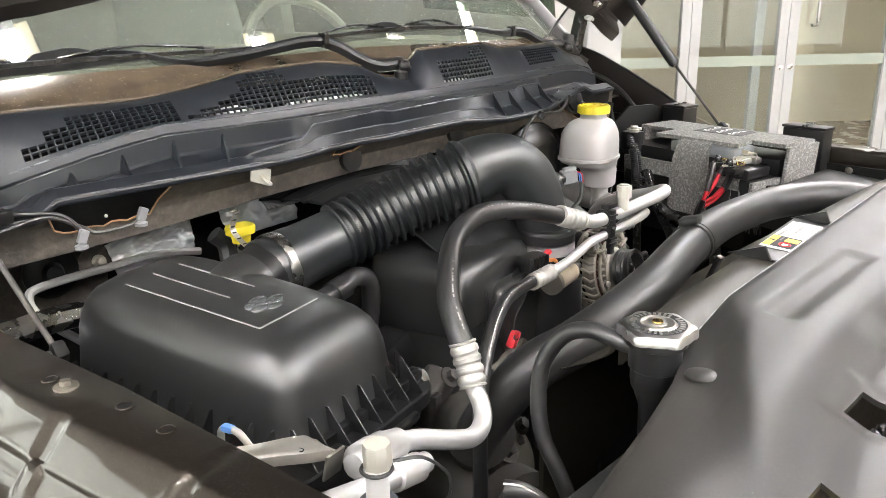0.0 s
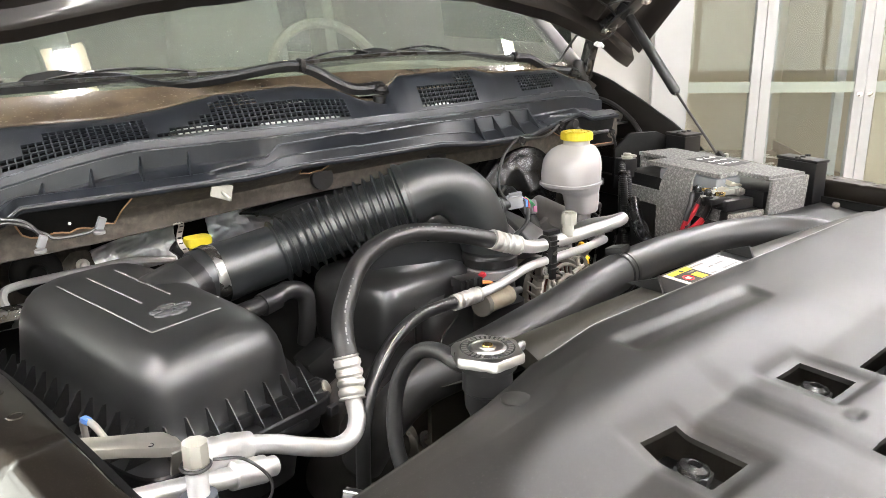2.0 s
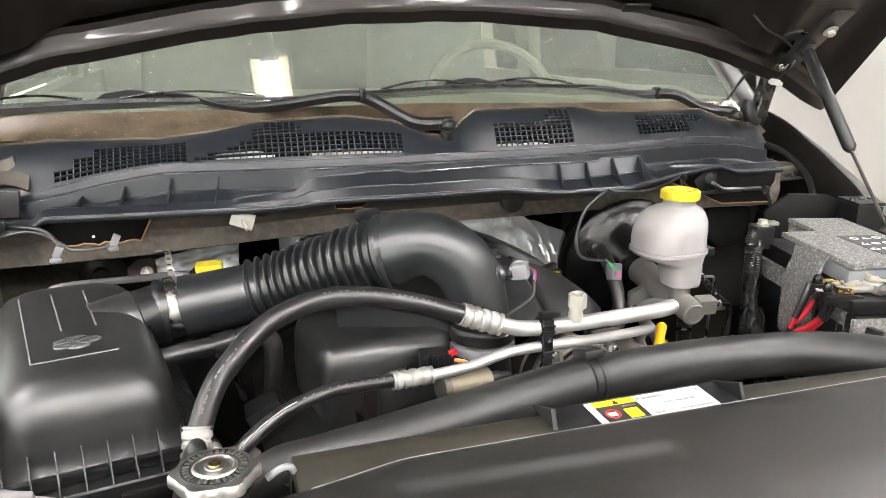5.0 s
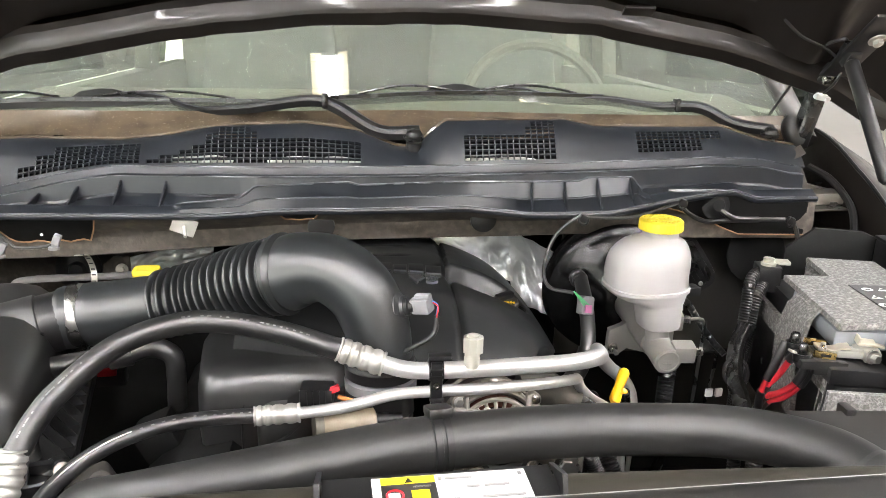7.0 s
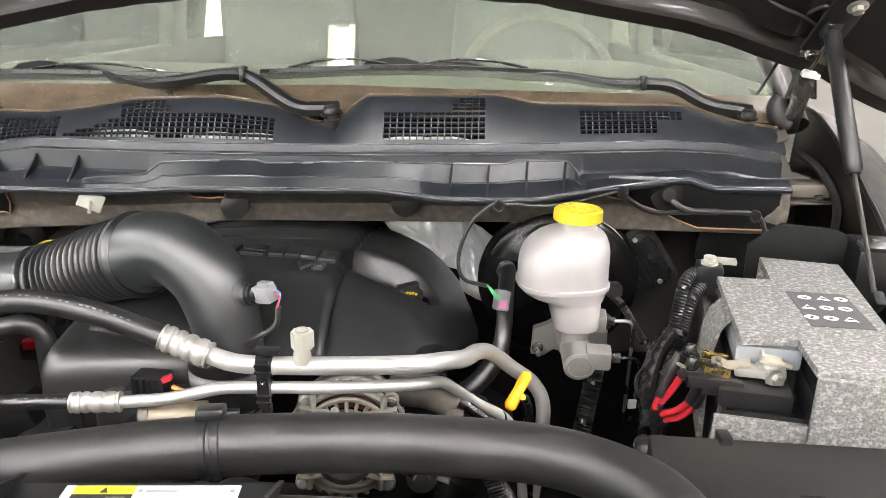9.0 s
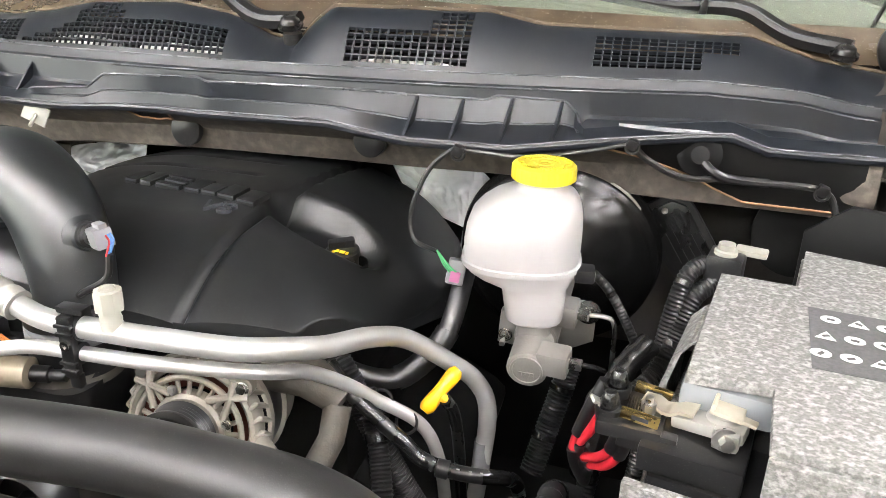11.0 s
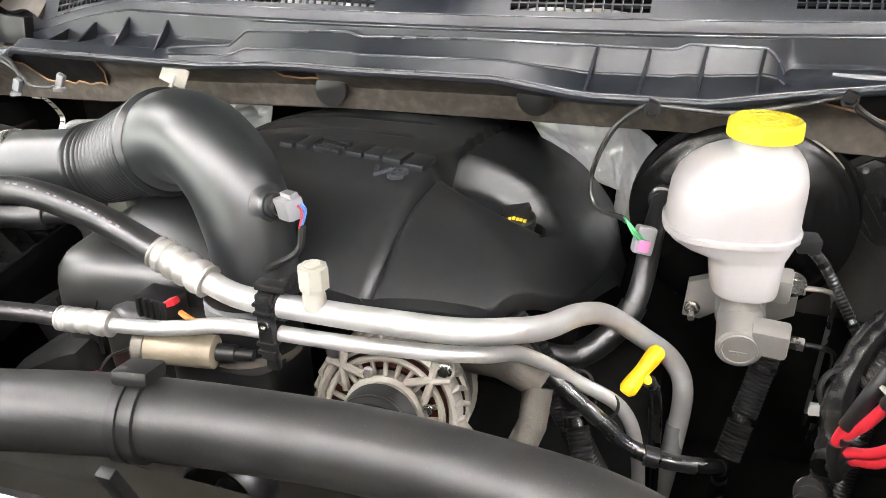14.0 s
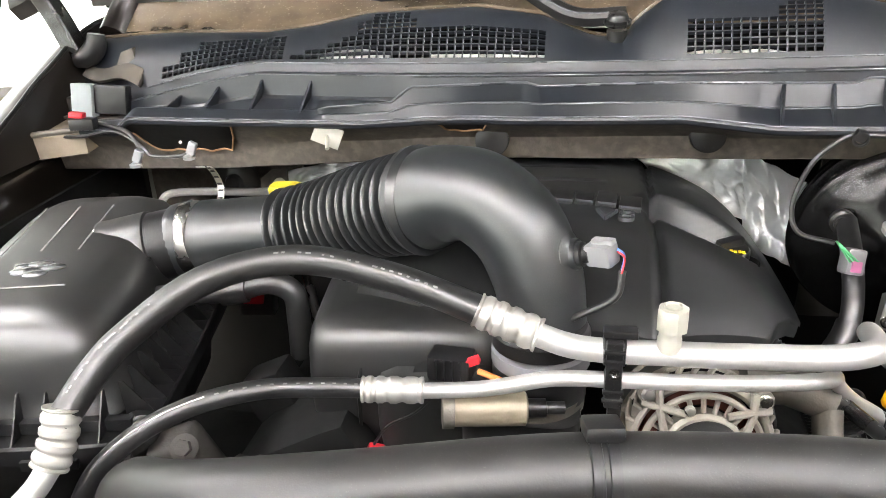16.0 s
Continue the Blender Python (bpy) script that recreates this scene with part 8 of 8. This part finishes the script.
# ---- loose wires along the bulkhead ----
def wire(pts, r=0.003, mat=None, label="dark sheathed wire along the bulkhead"):
    return solid("wire", Shape().tube(spline(pts, 8), r, 8), mat or RUBBER, label, "wire", "wires")


wire([(0.428, 0.962, 1.266), (0.374, 0.930, 1.259), (0.320, 0.908, 1.254), (0.262, 0.902, 1.257), (0.240, 0.905, 1.254), (0.212, 0.910, 1.225), (0.196, 0.905, 1.180), (0.203, 0.895, 1.150), (0.236, 0.876, 1.146)], 0.0028)
wire([(0.428, 0.964, 1.264), (0.445, 0.975, 1.246), (0.480, 0.985, 1.228), (0.516, 0.985, 1.228), (0.581, 0.985, 1.230), (0.629, 0.986, 1.227), (0.646, 0.985, 1.205), (0.655, 0.98, 1.15), (0.66, 0.97, 1.08)], 0.0038)
wire([(0.500, 0.985, 1.252), (0.515, 0.975, 1.240), (0.535, 0.98, 1.232), (0.575, 0.985, 1.230)], 0.005)
solid("grommet", Shape().lathe((0.500, 0.992, 1.253), (0, -1, 0.2), [(0, 0.024), (0.003, 0.024), (0.006, 0.016), (0.014, 0.010), (0.015, 0.004)], 24), BAY_BLACK, "black rubber wiring grommet in the bulkhead", "grommet")
wire([(-0.80, 1.00, 1.215), (-0.70, 0.975, 1.222), (-0.64, 0.965, 1.232), (-0.60, 0.960, 1.212), (-0.585, 0.955, 1.203), (-0.54, 0.955, 1.205), (-0.525, 0.955, 1.222)], 0.0026)
wire([(-0.70, 1.0, 1.238), (-0.655, 0.975, 1.238), (-0.62, 0.965, 1.230), (-0.60, 0.957, 1.205)], 0.0030)
for x, z in ((-0.605, 1.203), (-0.527, 1.215)):
    c = thing("wire_clip", (x, 0.95, z - 0.01), "translucent plastic wire clip", "clip", "wire clips")
    part("body", Shape().box((x, 0.952, z), (0.011, 0.008, 0.018), (0, 25, 0), 0.002), GREY_PLASTIC, c)
    part("foot", Shape().lathe((x - 0.004, 0.950, z - 0.014), (0, 0, 1), [(0, 0.008), (0.004, 0.008), (0.006, 0.004)], 14), GREY_PLASTIC, c)
cc = thing("corner_plug", (-0.655, 0.985, 1.235), "grey and red electrical plug at the cowl corner", "plug")
part("housing", Shape().box((-0.690, 0.974, 1.240), (0.034, 0.018, 0.016), (0, 0, 8), 0.003), BLACK_PLASTIC, cc)
part("lock_tab", Shape().box((-0.697, 0.974, 1.2515), (0.020, 0.012, 0.008), (0, 8, 8), 0.002), RED, cc, "red lock tab")
wire([(0.745, 1.14, 1.29), (0.76, 1.09, 1.275), (0.765, 1.03, 1.24), (0.745, 0.98, 1.20), (0.72, 0.95, 1.16), (0.66, 0.96, 1.12)], 0.0065, None, "thick dark hose curving down from the hinge")
wire([(0.725, 1.06, 1.50), (0.705, 1.03, 1.52), (0.69, 1.08, 1.50), (0.70, 1.16, 1.44), (0.69, 1.21, 1.37), (0.70, 1.22, 1.32)], 0.0030, None, "thin washer hose beside the hood hinge")

# silver pipe behind the filter box, and small box by the fender
wire([(-0.60, 1.00, 1.04), (-0.640, 1.04, 1.08), (-0.646, 1.062, 1.106), (-0.62, 1.075, 1.113), (-0.516, 1.098, 1.109), (-0.45, 1.10, 1.110), (-0.38, 1.09, 1.10)], 0.0060, ALUMINIUM, "thin silver pipe behind the air filter box")
wire([(-0.80, 0.915, 1.118), (-0.72, 0.935, 1.112), (-0.655, 0.975, 1.100), (-0.58, 1.00, 1.085), (-0.53, 1.01, 1.07)], 0.017, STEEL, "silver pipe behind the air filter box")
wire([(-0.42, 0.97, 1.16), (-0.405, 0.965, 1.14), (-0.41, 0.955, 1.10), (-0.42, 0.95, 1.04)], 0.013, None, "thick dark hose behind the intake duct")
solid("lifting_eye", Shape().prism([(-0.03, -0.02), (0.03, -0.02), (0.03, 0.01), (0.012, 0.024), (-0.012, 0.024), (-0.03, 0.01)], -0.002, 0.002, Matrix.Translation((-0.508, 1.176, 1.096)) @ pose(0, 0, 0, 75, 0, 8), 0.001), DIRTY_METAL, "dusty metal lug with a bolt", "bracket")
solid("lug_bolt", bolt((-0.506, 1.172, 1.097), (0, -1, 0.25), 0.0065, 0.012), BRACKET_METAL, "steel bolt on the lug", "bolt")

# blocks along the driver's side rail, and bulkhead details by the booster
for p, s in (((0.692, 0.556, 1.150), (0.036, 0.088, 0.112)), ((0.745, 0.865, 1.185), (0.05, 0.06, 0.07))):
    bx = thing("rail_bracket", (p[0], p[1], p[2] - s[2] / 2), "black plastic bracket box on the fender rail", "bracket", "rail brackets")
    part("body", Shape().box(p, s, (0, 0, -10), 0.004), BLACK_PLASTIC, bx)
    part("lip", Shape().box((p[0], p[1], p[2] + s[2] / 2 + 0.003), (s[0] * 1.06, s[1] * 1.06, 0.006), (0, 0, -10), 0.002), BLACK_PLASTIC, bx)
    for k in (-1, 0, 1):
        part("stud", Shape().lathe((p[0] + 0.02 * k, p[1], p[2] + s[2] / 2 + 0.006), (0, 0, 1), [(0, 0.006), (0.003, 0.005), (0.0035, 0.001)], 12), GLOSS_BLACK, bx)
solid("side_shield", Shape().prism([(-0.09, -0.06), (0.07, -0.06), (0.07, 0.045), (0.02, 0.065), (-0.05, 0.065), (-0.09, 0.03)], -0.004, 0.004, Matrix.Translation((0.70, 0.93, 1.16)) @ pose(0, 0, 0, 90, 0, -20), 0.002), BAY_BLACK, "black plastic shield beside the battery", "shield")
solid("rail_bolt", bolt((0.613, 0.4465, 1.1457), (-0.8, -0.5, 0.2), 0.0045, 0.007, 1.5), CAST_METAL, "zinc bolt on the fender rail", "bolt")
vent = thing("bulkhead_vent", (0.494, 1.0, 1.08), "black plastic access cover on the bulkhead", "vent cover")
VENT = Matrix.Translation((0.497, 1.062, 1.130)) @ pose(0, 0, 0, 90, 0, -6) @ pose(0, 0, 0, 0, 0, 34)
part("backing_plate", Shape().prism([p[:2] for p in rounded(0, 0, 0.033, 0.056, 0, 4.0, 40)], 0, 0.006, VENT, 0.002), BLACK_PLASTIC, vent, "smooth rounded backing plate")
part("cover", Shape().prism([(-0.025, -0.034), (-0.013, -0.047), (0.013, -0.047), (0.025, -0.034), (0.025, 0.034), (0.013, 0.047), (-0.013, 0.047), (-0.025, 0.034)], 0.006, 0.011, VENT, 0.002), GLOSS_BLACK, vent)
for k in range(4):
    part("slat", Shape().prism([(-0.015 + 0.009 * k, -0.030), (-0.012 + 0.009 * k, -0.030), (-0.012 + 0.009 * k, 0.030), (-0.015 + 0.009 * k, 0.030)], 0.011, 0.0125, VENT), GLOSS_BLACK, vent)
for ly in (-0.040, 0.040):
    part("screw", Shape().lathe(VENT @ V3((0, ly, 0.011)), (0, -1, 0), [(0, 0.004), (0.002, 0.004), (0.0025, 0.003), (0.0015, 0.001)], 14), STEEL, vent, "bright screw head")
solid("bulkhead_grommet", Shape().lathe((0.635, 1.09, 1.14), (0, -1, 0.1), [(0, 0.055), (0.004, 0.055), (0.008, 0.045), (0.010, 0.02), (0.010, 0.001)], 30), BAY_BLACK, "large round black bulkhead grommet", "grommet")

clipred = thing("injector_clip", (-0.493, 1.006, 0.965), "red plastic lock clip on a black plug behind the filter box", "clip")
part("housing", Shape().box((-0.493, 1.016, 0.965), (0.05, 0.03, 0.03), (0, 0, 6), 0.004), BLACK_PLASTIC, clipred)
part("clip", Shape().box((-0.493, 1.000, 0.980), (0.030, 0.012, 0.016), (10, 0, 6), 0.003), RED, clipred, "red lock clip")

lower_loom = thing("wire_loom", (0.24, 0.74, 0.88), "black corrugated conduit running down beside the alternator", "wire loom")
part("conduit", corrugated([(0.150, 0.760, 1.085), (0.182, 0.742, 1.057), (0.209, 0.738, 1.004), (0.244, 0.738, 0.937), (0.268, 0.742, 0.893), (0.285, 0.75, 0.84)], 0.0135), RUBBER, lower_loom)
heater = thing("heater_hose", (0.27, 0.70, 0.99), "thin glossy black printed hose crossing the pipes", "hose")
low_hose = spline([(0.175, 0.715, 1.085), (0.205, 0.702, 1.062), (0.234, 0.700, 1.039), (0.256, 0.700, 1.022), (0.271, 0.700, 1.008), (0.300, 0.702, 0.998), (0.330, 0.706, 0.995), (0.350, 0.722, 0.985), (0.358, 0.76, 0.95), (0.36, 0.80, 0.88)], 8)
part("hose", Shape().tube(low_hose, 0.0075, 14), GLOSS_BLACK, heater)
for k in range(6, len(low_hose) - 4, 3):
    a, b = low_hose[k], low_hose[k + 1]
    part("print_mark", Shape().tube([a + V3((0.001, -0.0035, 0.0066)), a.lerp(b, 0.8) + V3((0.001, -0.0035, 0.0066))], 0.0007, 5), GREY_INK, heater)
part("collar", Shape().tube([(0.2885, 0.7005, 1.000), (0.289, 0.7005, 1.000), (0.300, 0.702, 0.998), (0.3005, 0.702, 0.998)], [0.0075, 0.0092, 0.0092, 0.0075], 16), BLACK_PLASTIC, heater)
for p in ((0.250, 0.726, 1.026), (0.226, 0.722, 1.048)):
    solid("cable_tie", Shape().tube([V3(p) + V3((0.0105 * math.cos(q), 0.004 * math.sin(q), 0.0105 * math.sin(q))) for q in [2 * math.pi * k / 20 for k in range(20)]], 0.0016, 6, wrap=True), BLACK_PLASTIC, "black cable tie round the aluminium pipe", "cable tie", "cable ties")

hood_wire = wire([(0.600, 1.035, 1.548), (0.640, 1.045, 1.522), (0.690, 1.050, 1.502), (0.720, 1.052, 1.476), (0.718, 1.06, 1.448), (0.726, 1.10, 1.428)], 0.0024, None, "thin dark wire from the hood to the hinge arm")
hinge_clip = thing("hinge_clip", (0.731, 1.118, 1.412), "white plastic wire clip on the hinge arm", "clip")
part("body", Shape().box((0.731, 1.116, 1.420), (0.022, 0.012, 0.012), (20, 10, 0), 0.003), PAPER, hinge_clip)
part("tab", Shape().box((0.742, 1.113, 1.416), (0.010, 0.008, 0.008), (20, 10, 0), 0.002), PAPER, hinge_clip)

# ---- dusty panels and clips at the ends of the cowl ----
part("right_wall", Shape().grid(lambda u, v: (0.29 + 0.47 * u, 1.150 + 0.02 * v + 0.010 * noise.noise((u * 6, v * 4, 6)), 1.215 - 0.30 * v), 30, 16, (0, 0.006, 0)), DASH_MAT, wall, "dark textured sheet beside the brake booster")
part("left_wall", Shape().grid(lambda u, v: (-0.75 + 0.27 * u, 1.205 + 0.012 * v + 0.006 * noise.noise((u * 7, v * 4, 2)), 1.20 - 0.20 * v), 30, 12, (0, 0.006, 0)), DIRTY_METAL, wall, "dusty brown sheet metal behind the air filter box")
solid("wall_grommet", Shape().lathe((-0.578, 1.172, 1.100), (0, -1, 0.05), [(0, 0.040), (0.004, 0.040), (0.009, 0.033), (0.011, 0.016), (0.020, 0.012), (0.021, 0.001)], 30), BLACK_PLASTIC, "round black rubber grommet behind the air filter box", "grommet")
sleeve = thing("cowl_end_block", (-0.727, 1.04, 1.235), "pale grey foam block at the end of the cowl", "foam block")
part("foam", Shape().box((-0.727, 1.040, 1.258), (0.030, 0.022, 0.046), (-8, 4, 6), 0.002), FOAM_GREY, sleeve)
part("backing", Shape().box((-0.690, 1.050, 1.257), (0.046, 0.020, 0.040), (-8, 4, 6), 0.002), BLACK_PLASTIC, sleeve, "black plastic backing")
for sx in (-1, 1):
    flap = thing("cowl_end_flap", (sx * 0.66, 1.10, 1.30), "dusty grey foam flap folded over the cowl end", "foam flap", "cowl end flaps")
    out, drop = (0.0, 0.0) if sx > 0 else (0.055, 0.030)
    part("flap", Shape().grid(lambda u, v, sx=sx: (sx * (0.600 + out + 0.108 * u), 1.062 + 0.034 * u + 0.022 * v, 1.304 - drop + (0.020 - drop * 0.3) * u + 0.006 * math.sin(6 * u) + 0.020 * v * (1 - 0.4 * u)), 14, 6, (0, 0.006, -0.004)), CORNER_METAL, flap)
ledge = thing("cowl_side_ledge", (-0.79, 1.05, 1.19), "dust-filmed tan body ledge beside the cowl", "ledge")
part("ledge", Shape().grid(lambda u, v: (-0.70 - 0.15 * u, 0.985 + 0.11 * v - 0.03 * u, 1.226 - 0.016 * u + 0.012 * v), 12, 8, 0.03), LEDGE_DUST, ledge)
part("seam_strip", Shape().tube(spline([(-0.705, 0.985, 1.229), (-0.76, 0.975, 1.224), (-0.82, 0.965, 1.216)], 6), 0.0045, 10), CORNER_METAL, ledge)
for at in ((-0.504, 0.990, 1.229), (-0.173, 0.991, 1.252), (-0.560, 0.985, 1.214)):
    solid("panel_pin", Shape().lathe(at, (0, -1, 0.2), [(0, 0.0022), (0.001, 0.0022), (0.0016, 0.0014), (0.0017, 0.0003)], 14), PAPER, "small white push pin in the bulkhead", "pin", "panel pins")

# cast housings of the engine front, below the intake
front_cast = thing("engine_front_casting", (-0.26, 0.60, 0.90), "dusty bare aluminium castings at the engine front", "casting")
part("upper_lobe", Shape().rings([rounded(-0.235 + 0.01 * k, 0.625, 0.060 * g, 0.040 * g, z, 3.2, 32, 20) for k, (z, g) in enumerate(((0.93, 0.85), (0.965, 1.0), (0.995, 0.98), (1.010, 0.88), (1.016, 0.6)))]), CAST_METAL, front_cast)
part("lower_lobe", Shape().tube(spline([(-0.335, 0.555, 0.985), (-0.325, 0.545, 0.955), (-0.318, 0.54, 0.915), (-0.32, 0.545, 0.86)], 5), [0.030 + 0.008 * math.sin(i * 0.5) for i in range(16)], 22), CAST_METAL, front_cast)
part("flange", Shape().lathe((-0.318, 0.515, 0.945), (0.25, -0.8, 0.5), [(0, 0.040), (0.010, 0.040), (0.013, 0.034), (0.013, 0.02)], 28), CAST_METAL, front_cast)
# Bracket and bolts use the darker copy, coloured as if in shade.
part("bracket", Shape().box((-0.375, 0.585, 1.020), (0.050, 0.035, 0.070), (10, -20, 12), 0.010, 3), DARK_CAST, front_cast)
for p in ((-0.290, 0.520, 0.972), (-0.345, 0.512, 0.930), (-0.215, 0.590, 1.006), (-0.265, 0.592, 1.004), (-0.365, 0.566, 1.050)):
    part("bolt", bolt(p, (0.2, -0.75, 0.6), 0.0075, 0.010), DARK_CAST, front_cast)
solid("box_grommet", Shape().lathe((-0.408, 0.572, 1.062), (0.6, -0.6, 0.5), [(-0.01, 0.017), (0.0, 0.017), (0.004, 0.013), (0.006, 0.012), (0.0065, 0.001)], 22), BLACK_PLASTIC, "rubber mount with a metal core at the box corner", "mount")
solid("mount_core", Shape().lathe((-0.4045, 0.5685, 1.065), (0.6, -0.6, 0.5), [(-0.002, 0.009), (0.003, 0.009), (0.004, 0.007), (0.0041, 0.001)], 20), BRACKET_METAL, "metal core of the rubber mount", "mount core")
for at, name in (((0.428, 0.958, 1.266), "wire_clip"), ((0.250, 0.897, 1.257), "wire_clip"), ((0.628, 0.980, 1.229), "wire_clip")):
    pin = thing(name, at, "small black wire clip under the cowl lip", "clip", "lip wire clips")
    part("body", Shape().box(at, (0.012, 0.009, 0.012), (10, 20, 0), 0.002), BLACK_PLASTIC, pin)
    part("loop", Shape().tube([V3(at) + V3((0.007 * math.cos(q), -0.002, 0.007 * math.sin(q) - 0.003)) for q in [2 * math.pi * k / 16 for k in range(16)]], 0.0018, 6, wrap=True), BLACK_PLASTIC, pin)
